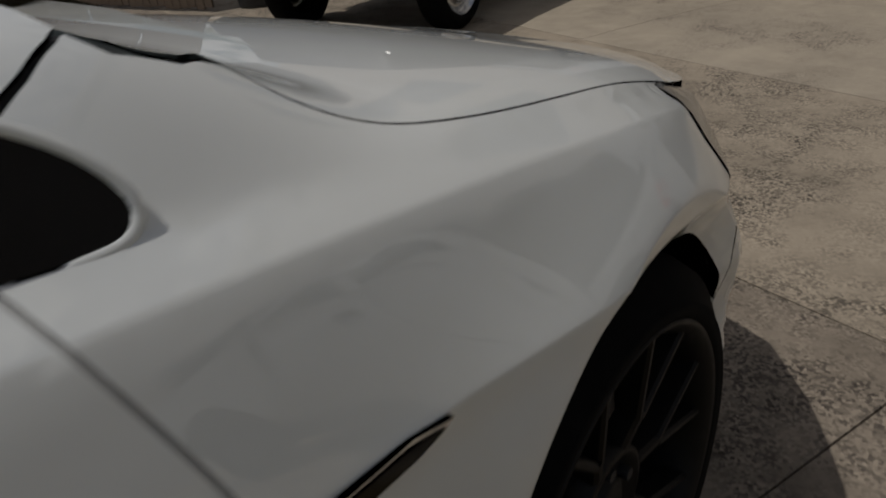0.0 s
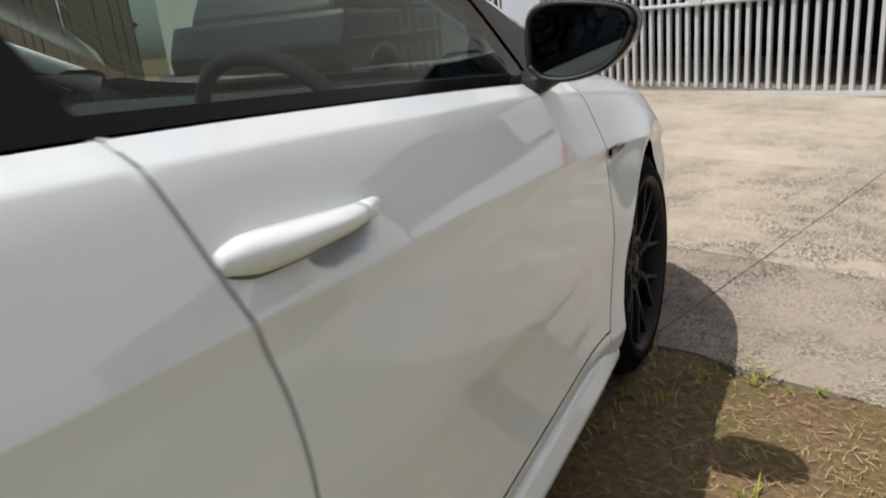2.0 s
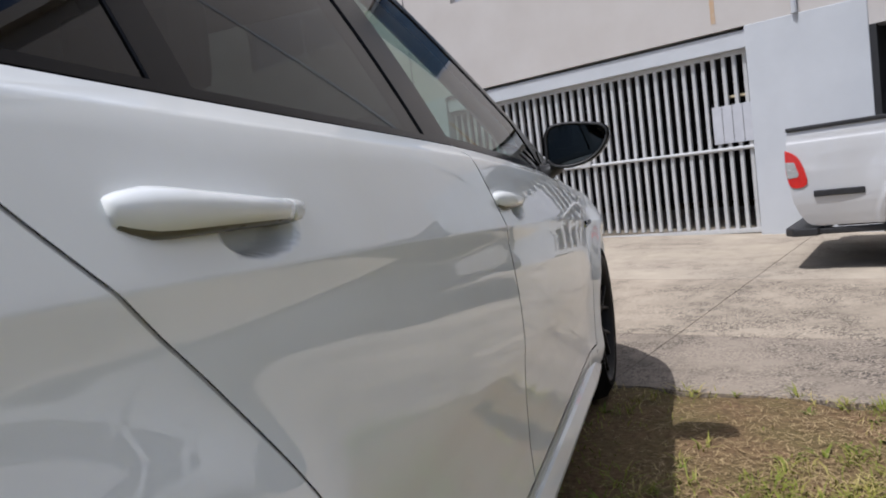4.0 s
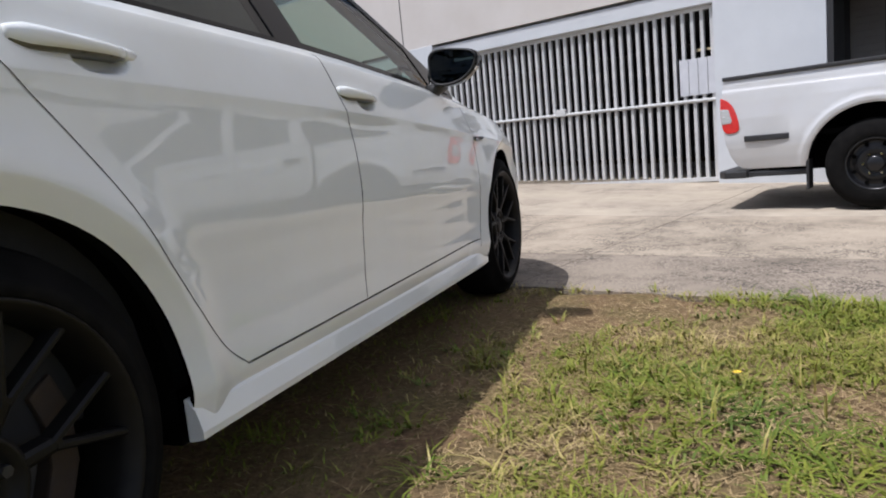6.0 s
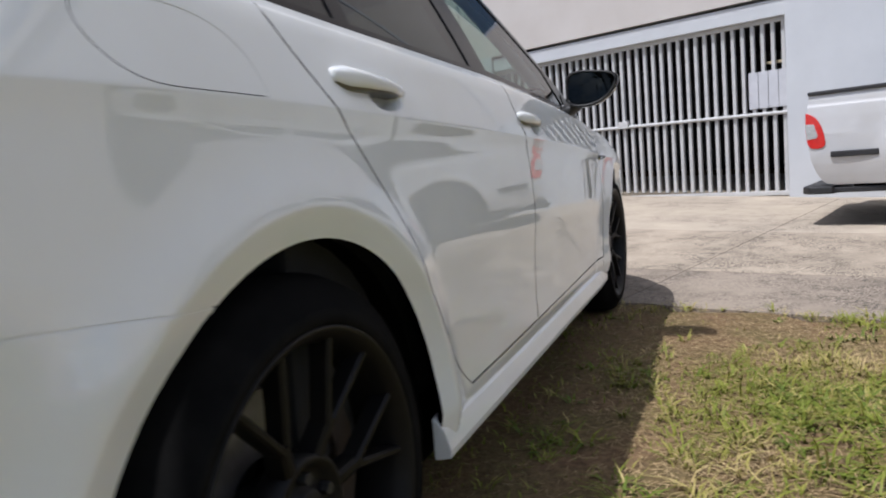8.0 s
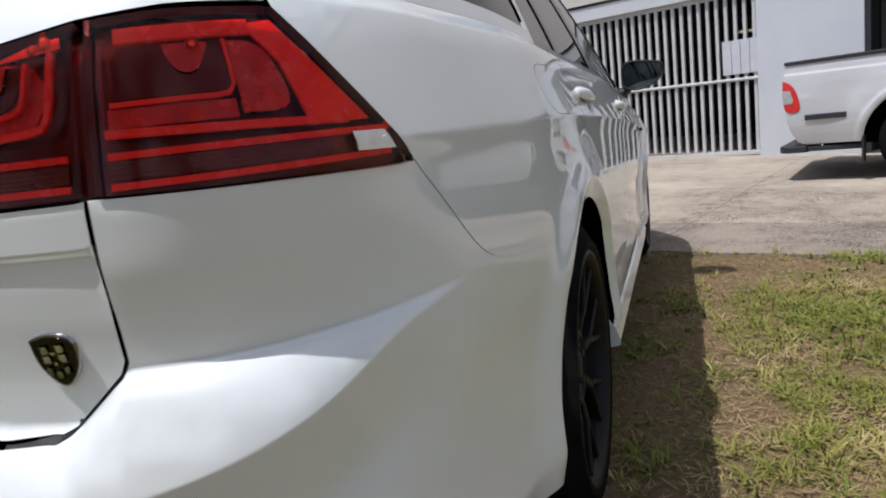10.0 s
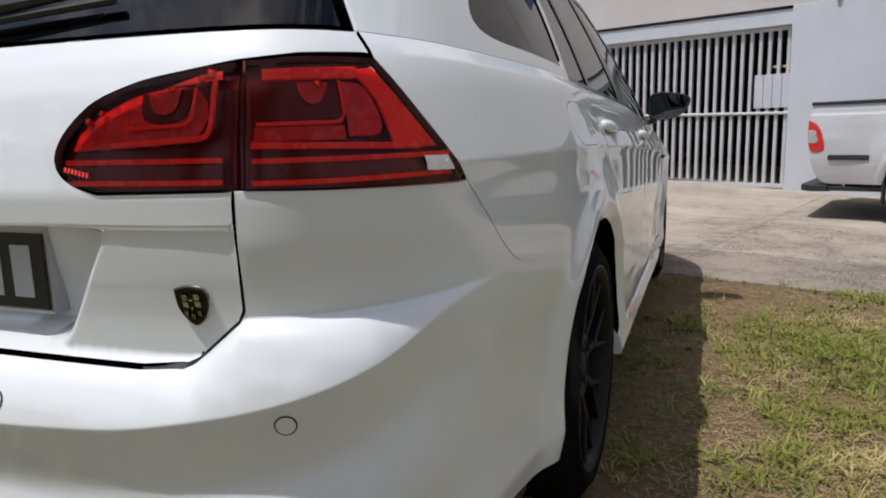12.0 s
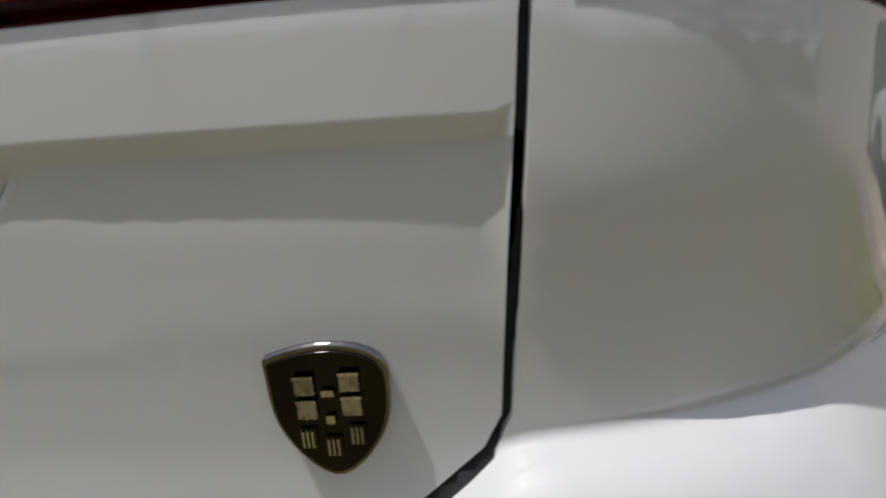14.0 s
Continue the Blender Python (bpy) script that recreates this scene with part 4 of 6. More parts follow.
def spread(values, sigma):
    """Gaussian smoothing of evenly spaced samples, ends held."""
    if sigma <= 0:
        return values
    r = int(3 * sigma)
    k = np.exp(-0.5 * (np.arange(-r, r + 1) / sigma) ** 2)
    k /= k.sum()
    lead = 2 * values[0] - values[r:0:-1]
    tail = 2 * values[-1] - values[-2:-r - 2:-1]
    return np.convolve(np.concatenate([lead, values, tail]), k, mode="valid")


def curve_of(knots, sigma=0.02, n=1200):
    """A smooth function through about the given (x, y) knots."""
    kx, ky = np.array(knots, float).T
    xs = np.linspace(kx[0], kx[-1], n)
    ys = spread(np.interp(xs, kx, ky), sigma / (xs[1] - xs[0]))
    return lambda v: np.interp(v, xs, ys)


def spline_of(knots):
    """A natural cubic through the given (x, y) knots."""
    kx, ky = np.array(knots, float).T
    h = np.diff(kx)
    n = len(kx)
    a, b = np.zeros((n, n)), np.zeros(n)
    a[0, 0] = a[-1, -1] = 1
    for k in range(1, n - 1):
        a[k, k - 1], a[k, k], a[k, k + 1] = h[k - 1], 2 * (h[k - 1] + h[k]), h[k]
        b[k] = 6 * ((ky[k + 1] - ky[k]) / h[k] - (ky[k] - ky[k - 1]) / h[k - 1])
    m = np.linalg.solve(a, b)
    xs = np.linspace(kx[0], kx[-1], 3000)
    i = np.clip(np.searchsorted(kx, xs) - 1, 0, n - 2)
    l, r = kx[i + 1] - xs, xs - kx[i]
    ys = (m[i] * l**3 + m[i + 1] * r**3) / (6 * h[i]) + (ky[i] / h[i] - m[i] * h[i] / 6) * l + (ky[i + 1] / h[i] - m[i + 1] * h[i] / 6) * r
    return lambda v: np.interp(v, xs, ys)


_half = [(0, -2.400), (0.25, -2.397), (0.45, -2.388), (0.60, -2.370), (0.70, -2.336), (0.765, -2.272), (0.803, -2.18), (0.828, -2.07), (0.850, -1.90), (0.880, -1.65), (0.8885, -1.3), (0.8895, -0.9), (0.8895, -0.3), (0.884, 0.3), (0.8765, 0.85), (0.868, 1.2), (0.856, 1.4), (0.828, 1.56), (0.782, 1.72), (0.708, 1.87), (0.6, 1.995), (0.43, 2.10), (0.22, 2.165), (0, 2.18)]
_ring = np.array([(-x, y) for x, y in _half[3:0:-1]] + _half + [(-x, y) for x, y in _half[-2:-5:-1]])
_len = np.concatenate([[0], np.cumsum(np.hypot(*np.diff(_ring, axis=0).T))])
_t = np.arange(0, _len[-1], 0.004)
_px, _py = spread(spline_of(list(zip(_len, _ring[:, 0])))(_t), 8), spread(spline_of(list(zip(_len, _ring[:, 1])))(_t), 8)
_inside = (_px >= -0.002)
PX, PY = _px[_inside], _py[_inside]
PX[0] = PX[-1] = 0.0
PS = np.concatenate([[0], np.cumsum(np.hypot(np.diff(PX), np.diff(PY)))])
_tx, _ty = np.gradient(PX, PS), np.gradient(PY, PS)
_tl = np.hypot(_tx, _ty)
NX, NY = _ty / _tl, -_tx / _tl
S_END = PS[-1]
_rear = PY < -1.7
_flank = (PY > -2.28) & (PY < 1.95)
_front = PY > 1.85


def s_x(x):
    """Way along the plan to a place x from the middle of the tail."""
    m = _rear & (PX < 0.86)
    return float(np.interp(x, PX[m], PS[m]))


def s_y(y):
    """Way along the plan to a place y on the flank."""
    return float(np.interp(y, PY[_flank], PS[_flank]))


def s_fx(x):
    m = _front
    return float(np.interp(-x, -PX[m], PS[m]))


BELT = spline_of([(-3, 1.05), (-2.3, 1.05), (-2.0, 1.046), (-1.5, 1.034), (-1.1, 1.019), (-0.6, 1.002), (-0.2, 0.986), (0, 0.974), (0.42, 0.945), (0.8, 0.911), (1.0, 0.888), (1.25, 0.858), (1.5, 0.815), (1.8, 0.745), (2.1, 0.69), (2.4, 0.66)])
CREASE = spline_of([(-3, 0.885), (-2.0, 0.882), (-1.35, 0.876), (-0.94, 0.862), (-0.5, 0.843), (0, 0.818), (0.45, 0.792), (0.85, 0.758), (1.3, 0.715), (1.7, 0.66), (2.4, 0.58)])
_below = curve_of([(-0.2, -0.13), (0, -0.06), (0.1, -0.020), (0.2, -0.004), (0.32, -0.0085), (0.45, -0.0075), (0.55, -0.0035), (0.62, 0.0024), (0.68, 0.0042), (0.75, 0.0044), (0.83, 0.0036), (0.9, 0.0027), (0.95, 0.0017), (1.0, 0.0058)], 0.008)
_above = curve_of([(1.0, 0.0058), (1.2, -0.0035), (1.45, -0.0155), (1.70, -0.0280), (1.84, -0.0370), (2.0, -0.0680), (2.1, -0.087)], 0.012)
_tail = curve_of([(0.1, -0.16), (0.2, -0.11), (0.27, -0.055), (0.33, -0.026), (0.39, -0.020), (0.44, -0.027), (0.475, -0.035), (0.50, -0.029), (0.585, 0.0)], 0.010)
_gate = curve_of([(0.58, -0.069), (0.642, -0.0585), (0.70, -0.0515), (0.74, -0.0435), (0.80, -0.0265), (0.86, -0.020), (0.92, -0.030), (0.98, -0.046), (1.02, -0.064), (1.06, -0.092), (1.10, -0.12)], 0.006)
_shelf = curve_of([(0, 0), (0.28, 0.10), (0.6, 0.33), (0.88, 0.62), (0.94, 0.78), (1.0, 1.0)], 0.02)
SHELF_TOP = curve_of([(0, 0.640), (s_x(0.53), 0.644), (s_x(0.552), 0.650), (s_x(0.614), 0.699), (s_x(0.628), 0.705), (0.80, 0.706), (1.0, 0.709), (2.0, 0.711)], 0.004)
LINE = curve_of([(0, 0.550), (0.28, 0.556), (0.46, 0.568), (0.62, 0.598), (0.73, 0.624), (0.82, 0.650), (0.88, 0.676), (0.94, 0.696), (1.05, 0.703), (2.0, 0.705)], 0.03)
ARCHES = ((-1.32, 0.335, 0.366), (1.315, 0.335, 0.352))
CUPS = ((-1.026, 0.897), (-0.113, 0.859))


TWIST = curve_of([(-3, 0.0), (-2.15, 0.0), (-1.7, 0.010), (-1.3, 0.022), (-1.0, 0.026), (-0.7, 0.021), (-0.25, 0.010), (0.5, 0.0), (3, 0.0)], 0.12)


def sink(s, z):
    """How far the skin stands out from the plan at a way s and height z."""
    y = np.interp(s, PS, PY)
    zc, zb = CREASE(y), BELT(y)
    v = np.where(z < zc, (z - 0.2) / (zc - 0.2), 1 + (z - zc) / (zb - zc))
    side = np.where(v < 1, _below(np.minimum(v, 1)), _above(np.maximum(v, 1)))
    # The flank turns slightly upwards towards the rear wheel.
    side = side - TWIST(y) * (np.minimum(z, zc) - 0.60)
    line = LINE(s)
    top = SHELF_TOP(s)
    shelf = _gate(top) * _shelf(np.clip((z - line) / (top - line), 0, 1))
    tail = np.where(z < line, _tail(0.585 - np.maximum(line - z, 0)), np.where(z < top, shelf, _gate(z)))
    w = np.clip((s_y(-2.0) - s) / (s_y(-2.0) - s_x(0.70)), 0, 1)
    w = w * w * (3 - 2 * w)
    # Tailgate: a step below the lamps and the hollow for the number plate.
    step_in = np.clip((0.820 - z) / 0.005, 0, 1) * np.clip((z - 0.745) / 0.06, 0, 1) * np.clip((s_x(0.628) - s) / 0.004, 0, 1)
    edge = 0.450 - (0.81 - z) * 0.70
    hollow = np.clip((edge - s) / 0.06, 0, 1) * np.clip((0.818 - z) / 0.008, 0, 1) * np.clip((z - 0.643) / 0.03, 0, 1)
    hollow = hollow * hollow * (3 - 2 * hollow)
    tail = tail - 0.006 * step_in - 0.075 * hollow
    d = side * (1 - w) + tail * w
    for cy, cz, r in ARCHES:
        dist = np.hypot(y - cy, z - cz)
        on = (s > s_x(0.86)) & (np.abs(y - cy) < 0.6)
        big, wide, bend = (0.018, 0.05, 2.0) if cy < 0 else (0.028, 0.095, 1.5)
        lip, dip = (0.042, 0.016) if cy < 0 else (0.052, 0.028)
        flare = big * np.exp(-(np.maximum(dist - r - lip - 0.002, 0) / wide) ** bend) - dip * np.clip((r + lip - dist) / lip, 0, 1.2)
        d = d + np.where(on, flare, 0)
    d = d + np.where(s > s_x(0.86), 0.022 * np.clip((y - 1.50) / 0.12, 0, 1) * np.clip((0.64 - z) / 0.12, 0, 1) * np.clip((2.1 - y) / 0.2, 0, 1), 0)
    for cy, cz in CUPS:
        q = (np.abs(y - cy) / 0.058) ** 2.2 + (np.abs(z - cz) / 0.024) ** 2.2
        on = s > s_x(0.86)
        deep = np.clip(1.35 * (1 - q), 0, 1)
        d = d - np.where(on & (q < 1), 0.030 * deep * deep * (3 - 2 * deep), 0)
    return d


def skin(s, z):
    d = sink(s, z)
    return np.stack([np.interp(s, PS, PX) + d * np.interp(s, PS, NX), np.interp(s, PS, PY) + d * np.interp(s, PS, NY), z], -1)


def glazing(s, z):
    """The upper body above the belt, leaning in towards the roof."""
    y = np.interp(s, PS, PY)
    zb = BELT(y)
    d0 = sink(s, zb)
    w = np.clip((s_y(-1.95) - s) / (s_y(-1.95) - s_x(0.60)), 0, 1)
    w = w * w * (3 - 2 * w)
    h = z - zb
    d = d0 - h * (0.36 * (1 - w) + 0.80 * w) - 0.28 * h * np.abs(h)
    return np.stack([np.interp(s, PS, PX) + d * np.interp(s, PS, NX), np.interp(s, PS, PY) + d * np.interp(s, PS, NY), z], -1)


_ey = np.linspace(0.5, 2.17, 200)
_fm = (PY > 0.4) & (PX > 0.01)
_ex = np.array([skin(np.array([np.interp(y, PY[_fm], PS[_fm])]), np.array([BELT(y)]))[0, 0] for y in _ey])


def bonnet(x, y):
    """The bonnet and the tops of the wings, over the plan."""
    e = np.maximum(np.interp(y, _ey, _ex) - np.abs(x), 0)
    k = np.clip((1.10 - y) / 0.24, 0, 1)
    k = k * k * (3 - 2 * k)
    z = BELT(y) + 0.026 * (1 - np.exp(-e / 0.042)) + 0.034 * (1 - (1 - np.clip(e / 0.8, 0, 1)) ** 2) + 0.080 * k * (1 - np.exp(-(e / 0.05) ** 1.5)) * (0.55 + 0.45 * np.exp(-(np.maximum(e - 0.12, 0) / 0.25) ** 2))
    drop = np.clip((y - 1.95) / 0.23, 0, 1)
    return np.stack([x, y, z - 0.05 * drop ** 2], -1)


def rim_x(y):
    return np.interp(y, _ey, _ex)


def crown(s, q):
    """The front wing in one sweep: the flank up to the belt, then inwards over its top.
    Above the belt q counts the way inwards."""
    y = np.interp(s, PS, PY)
    zb = BELT(y)
    low = skin(s, np.minimum(q, zb))
    e = np.maximum(q - zb, 0)
    top = bonnet(rim_x(low[:, 1]) - e, low[:, 1])
    return np.where((e > 0)[:, None], np.stack([low[:, 0] - e, low[:, 1], top[:, 2]], -1), low)


def over(*pts):
    """(x, y) pairs on the wing's top as (s, q)."""
    return [(s_y(y), float(BELT(y) + max(rim_x(y) - x, 0.0))) for x, y in pts]


def inside(poly, pts):
    x, y = pts[:, 0], pts[:, 1]
    hit = np.zeros(len(pts), bool)
    for (ax, ay), (bx, by) in zip(poly, np.roll(poly, -1, 0)):
        cross = (ay > y) != (by > y)
        with np.errstate(divide="ignore", invalid="ignore"):
            hit ^= cross & (x < (bx - ax) * (y - ay) / (by - ay) + ax)
    return hit


def near_edge(poly, pts):
    best = np.full(len(pts), 9.0)
    for a, b in zip(poly, np.roll(poly, -1, 0)):
        ab = b - a
        t = np.clip(((pts - a) @ ab) / max(ab @ ab, 1e-12), 0, 1)
        best = np.minimum(best, np.hypot(*(pts - a - t[:, None] * ab).T))
    return best


def dense(poly, step):
    out = []
    for a, b in zip(poly, np.roll(poly, -1, 0)):
        n = max(1, int(np.ceil(np.hypot(*(b - a)) / step)))
        out += [a + (b - a) * k / n for k in range(n)]
    return np.array(out)


def shrink(poly, gap, keep):
    """The outline drawn in by gap, but for sides that lie on the car's middle line."""
    area = 0.5 * np.sum(poly[:, 0] * np.roll(poly[:, 1], -1) - np.roll(poly[:, 0], -1) * poly[:, 1])
    sgn = 1 if area > 0 else -1
    back, on = poly - np.roll(poly, 1, 0), np.roll(poly, -1, 0) - poly
    nb = np.stack([-back[:, 1], back[:, 0]], -1) / np.maximum(np.hypot(*back.T), 1e-9)[:, None]
    no = np.stack([-on[:, 1], on[:, 0]], -1) / np.maximum(np.hypot(*on.T), 1e-9)[:, None]
    n = nb + no
    n /= np.maximum(np.hypot(*n.T), 0.5)[:, None]
    moved = poly + sgn * gap * n
    if keep is not None:
        hold = np.abs(poly[:, 0] - keep) < 1e-6
        moved[hold, 0] = keep
    return moved


def panel(name, poly, surf, mat, parent, label="", step=0.03, gap=0.002, rim=0.014, holes=(), lift=0.0, keep=None, mirror="", extra=(), lines=()):
    """A pressed panel: an outline on a surface of the car, with turned-in edges.
    mirror: "" one side only, "join" both halves in one mesh, "twin" a second panel on the other side."""
    from mathutils.geometry import delaunay_2d_cdt
    poly = shrink(dense(np.array(poly, float), step * 0.6), gap, keep)
    holes = [dense(np.array(h, float), step * 0.6) for h in holes]
    lo, hi = poly.min(0), poly.max(0)
    gx, gy = np.meshgrid(np.arange(lo[0], hi[0], step), np.arange(lo[1], hi[1], step * 0.8))
    gx[1::2] += step / 2
    pts = np.stack([gx.ravel(), gy.ravel()], -1)
    for (cx, cy, rx, ry, st) in extra:
        ex, ey = np.meshgrid(np.arange(cx - rx, cx + rx, st), np.arange(cy - ry, cy + ry, st))
        ok = (np.abs(pts[:, 0] - cx) > rx) | (np.abs(pts[:, 1] - cy) > ry)
        pts = np.concatenate([pts[ok], np.stack([ex.ravel(), ey.ravel()], -1)])
    if len(pts):
        pts = pts[inside(poly, pts) & (near_edge(poly, pts) > step * 0.3)]
        for h in holes:
            pts = pts[~inside(h, pts) & (near_edge(h, pts) > step * 0.3)]
    folds = []
    for ln in lines:
        q = np.array(ln, float)
        t = np.concatenate([[0], np.cumsum(np.hypot(*np.diff(q, axis=0).T))])
        u = np.linspace(0, t[-1], max(3, int(t[-1] / (step * 0.7))))
        q = np.stack([np.interp(u, t, q[:, 0]), np.interp(u, t, q[:, 1])], -1)
        ok = inside(poly, q) & (near_edge(poly, q) > 0.002)
        for h in holes:
            ok &= ~inside(h, q) & (near_edge(h, q) > 0.002)
        folds.append((q, ok))
        if len(pts) and ok.any():
            gone = np.full(len(pts), 9.0)
            for p in q[ok]:
                gone = np.minimum(gone, np.hypot(pts[:, 0] - p[0], pts[:, 1] - p[1]))
            pts = pts[gone > 0.0045]
    loops, flat, edges = [poly] + holes, [], []
    for lp in loops:
        k = len(flat)
        flat += [tuple(p) for p in lp]
        edges += [(k + n, k + (n + 1) % len(lp)) for n in range(len(lp))]
    for q, ok in folds:
        last = None
        for p, use in zip(q, ok):
            if use:
                flat.append(tuple(p))
                if last is not None:
                    edges.append((last, len(flat) - 1))
                last = len(flat) - 1
            else:
                last = None
    flat += [tuple(p) for p in pts]
    got = delaunay_2d_cdt([Vector(p) for p in flat], edges, [], 1, 1e-7)
    v2 = np.array([tuple(v) for v in got[0]])
    tris = np.array([f for f in got[2] if len(f) == 3])
    mid = v2[tris].mean(1)
    ok = inside(poly, mid)
    for h in holes:
        ok &= ~inside(h, mid)
    tris = tris[ok]
    a, b = v2[:, 0], v2[:, 1]
    eps = 0.0025
    co = surf(a, b)
    n = np.cross(surf(a + eps, b) - surf(a - eps, b), surf(a, b + eps) - surf(a, b - eps))
    n /= np.maximum(np.linalg.norm(n, axis=1), 1e-12)[:, None]
    co = co + n * lift
    count, third = {}, {}
    for p, q, r in tris.tolist():
        for i, j, k in ((p, q, r), (q, r, p), (r, p, q)):
            key = (i, j) if i < j else (j, i)
            count[key] = count.get(key, 0) + 1
            third[key] = k
    verts, norms, faces = [tuple(c) for c in co], [tuple(m) for m in n], []
    fn = []
    for t in tris:
        face = [int(q) for q in t]
        cr = np.cross(co[face[1]] - co[face[0]], co[face[2]] - co[face[0]])
        if cr @ n[face].sum(0) < 0:
            face = face[::-1]
        faces.append(tuple(face))
        fn.append([norms[q] for q in face])
    if rim:
        for (i, j), uses in count.items():
            if uses == 1 and not (keep is not None and abs(v2[i, 0] - keep) < 1e-6 and abs(v2[j, 0] - keep) < 1e-6):
                k = len(verts)
                verts += [tuple(co[i]), tuple(co[j]), tuple(co[j] - n[j] * rim), tuple(co[i] - n[i] * rim)]
                m = np.cross(co[j] - co[i], n[i])
                m /= max(np.linalg.norm(m), 1e-9)
                away = co[third[(i, j)]] - co[i]
                if m @ away > 0:
                    m = -m
                faces.append((k, k + 1, k + 2, k + 3))
                half = [tuple((m * 0.6 + n[i] * 0.8)), tuple((m * 0.6 + n[j] * 0.8)), tuple(m), tuple(m)]
                fn.append(half)
    out = []
    for side in ((1, -1) if mirror == "twin" else (1,)):
        vv, ff, nn = list(verts), list(faces), [list(x) for x in fn]
        if side < 0:
            vv = [(-x, y, z) for x, y, z in vv]
            ff = [f[::-1] for f in ff]
            nn = [[(-x, y, z) for x, y, z in f][::-1] for f in nn]
        if mirror == "join":
            k = len(verts)
            vv += [(-x, y, z) for x, y, z in verts]
            ff += [tuple(q + k for q in f[::-1]) for f in faces]
            nn += [[(-x, y, z) for x, y, z in f][::-1] for f in fn]
        me = bpy.data.meshes.new(name)
        me.from_pydata(vv, [], ff)
        me.materials.append(mat)
        me.polygons.foreach_set("use_smooth", [True] * len(me.polygons))
        me.normals_split_custom_set([q for f in nn for q in f])
        ob = new(name, me)
        ob.parent = parent
        if label:
            ob["label"] = label
        out.append(ob)
    return out if mirror == "twin" else out[0]


def flank(*pts):
    """(y, z) pairs on the flank as (s, z)."""
    return [(s_y(y), z) for y, z in pts]


def stern(*pts):
    """(x, z) pairs on the tail as (s, z)."""
    return [(s_x(x), z) for x, z in pts]


def along(f, y0, y1, n=16, up=0.0):
    return [(y0 + (y1 - y0) * k / n, float(f(y0 + (y1 - y0) * k / n)) + up) for k in range(n + 1)]


def arc(centre, a0, a1, n=20):
    cy, cz, r = centre
    return [(cy + r * math.cos(radians(a0 + (a1 - a0) * k / n)), cz + r * math.sin(radians(a0 + (a1 - a0) * k / n))) for k in range(n + 1)]


def folds_of_flank():
    """Lines on the flank where the skin bends sharply: the shoulder crease and the ledge below the windows."""
    ys = np.linspace(-2.15, 1.70, 200)
    s = np.array([s_y(y) for y in ys])
    c, b = CREASE(ys), BELT(ys)
    rows = [c - 0.007, c - 0.002, c + 0.002, c + 0.007] + [c + (b - c) * v for v in (0.76, 0.82, 0.86, 0.92)]
    out = [np.stack([s, r], -1) for r in rows]
    for cy, cz, r in ARCHES:
        for o in (0.036, 0.041, 0.045, 0.052) if cy < 0 else (0.05, 0.055, 0.059, 0.066):
            out.append(np.array([(s_y(y), z) for y, z in arc((cy, cz, r + o), -12, 192, 60)]))
    return out


def folds_of_tail():
    s = np.linspace(0.0, 1.12, 120)
    out = [np.stack([s, LINE(s) + o], -1) for o in (-0.008, -0.002, 0.002, 0.008)]
    return out + [np.stack([s, SHELF_TOP(s) + o], -1) for o in (-0.009, -0.003, 0.003, 0.010)]


def eased(pts, n=6):
    """Rounds a broken line a little by smoothing its samples."""
    q = np.array(pts, float)
    ln = np.concatenate([[0], np.cumsum(np.hypot(*np.diff(q, axis=0).T))])
    t = np.linspace(0, ln[-1], n * len(pts))
    x, y = np.interp(t, ln, q[:, 0]), np.interp(t, ln, q[:, 1])
    x[1:-1], y[1:-1] = spread(x, n * 0.45)[1:-1], spread(y, n * 0.45)[1:-1]
    return list(zip(x, y))


SEAM_C = eased([(-1.312, float(BELT(-1.312))), (-1.299, 0.994), (-1.274, 0.957), (-1.24, 0.918), (-1.204, 0.876), (-1.14, 0.810), (-1.06, 0.710), (-0.976, 0.570), (-0.892, 0.437), (-0.83, 0.36), (-0.79, 0.337)])
SEAM_B = eased([(-0.302, float(BELT(-0.302))), (-0.295, 0.965), (-0.282, 0.920), (-0.266, 0.855), (-0.246, 0.800), (-0.227, 0.730), (-0.221, 0.630), (-0.229, 0.455), (-0.25, 0.337)])
SEAM_F = eased([(0.795, float(BELT(0.795))), (0.805, 0.888), (0.820, 0.845), (0.842, 0.782), (0.859, 0.70), (0.865, 0.62), (0.86, 0.48), (0.825, 0.337)])
BUMPER_SIDE = eased([(-2.092, 0.857), (-1.96, 0.722), (-1.93, 0.706), (-1.88, 0.701), (-1.72, 0.682), (-1.50, 0.658)])
GATE_EDGE = [(0.47, 0.637), (0.535, 0.641), (0.549, 0.647), (0.615, 0.699), (0.623, 0.713), (0.633, 0.8635)]
LAMP_LOW = [(0.632, 0.8635), (0.45, 0.861), (0.405, 0.873), (0.380, 0.898)]
LAMP_TOP = [(0.380, 0.898), (0.40, 0.935), (0.438, 0.968), (0.505, 0.990), (0.633, 1.009)]


def soft_path(pts, sigma, step=0.004):
    """A broken line rounded over about sigma metres, its ends kept."""
    q = np.array(pts, float)
    ln = np.concatenate([[0], np.cumsum(np.hypot(*np.diff(q, axis=0).T))])
    t = np.linspace(0, ln[-1], int(ln[-1] / step) + 2)
    x, y = np.interp(t, ln, q[:, 0]), np.interp(t, ln, q[:, 1])
    x[1:-1], y[1:-1] = spread(x, sigma / step)[1:-1], spread(y, sigma / step)[1:-1]
    return list(zip(x, y))[::3] + [(x[-1], y[-1])]


LAMP_ROUND = soft_path(LAMP_LOW[1:] + LAMP_TOP[1:], 0.016)
LAMP_CORNER, LAMP_TIP = (0.858, 1.013), (0.985, 0.859)


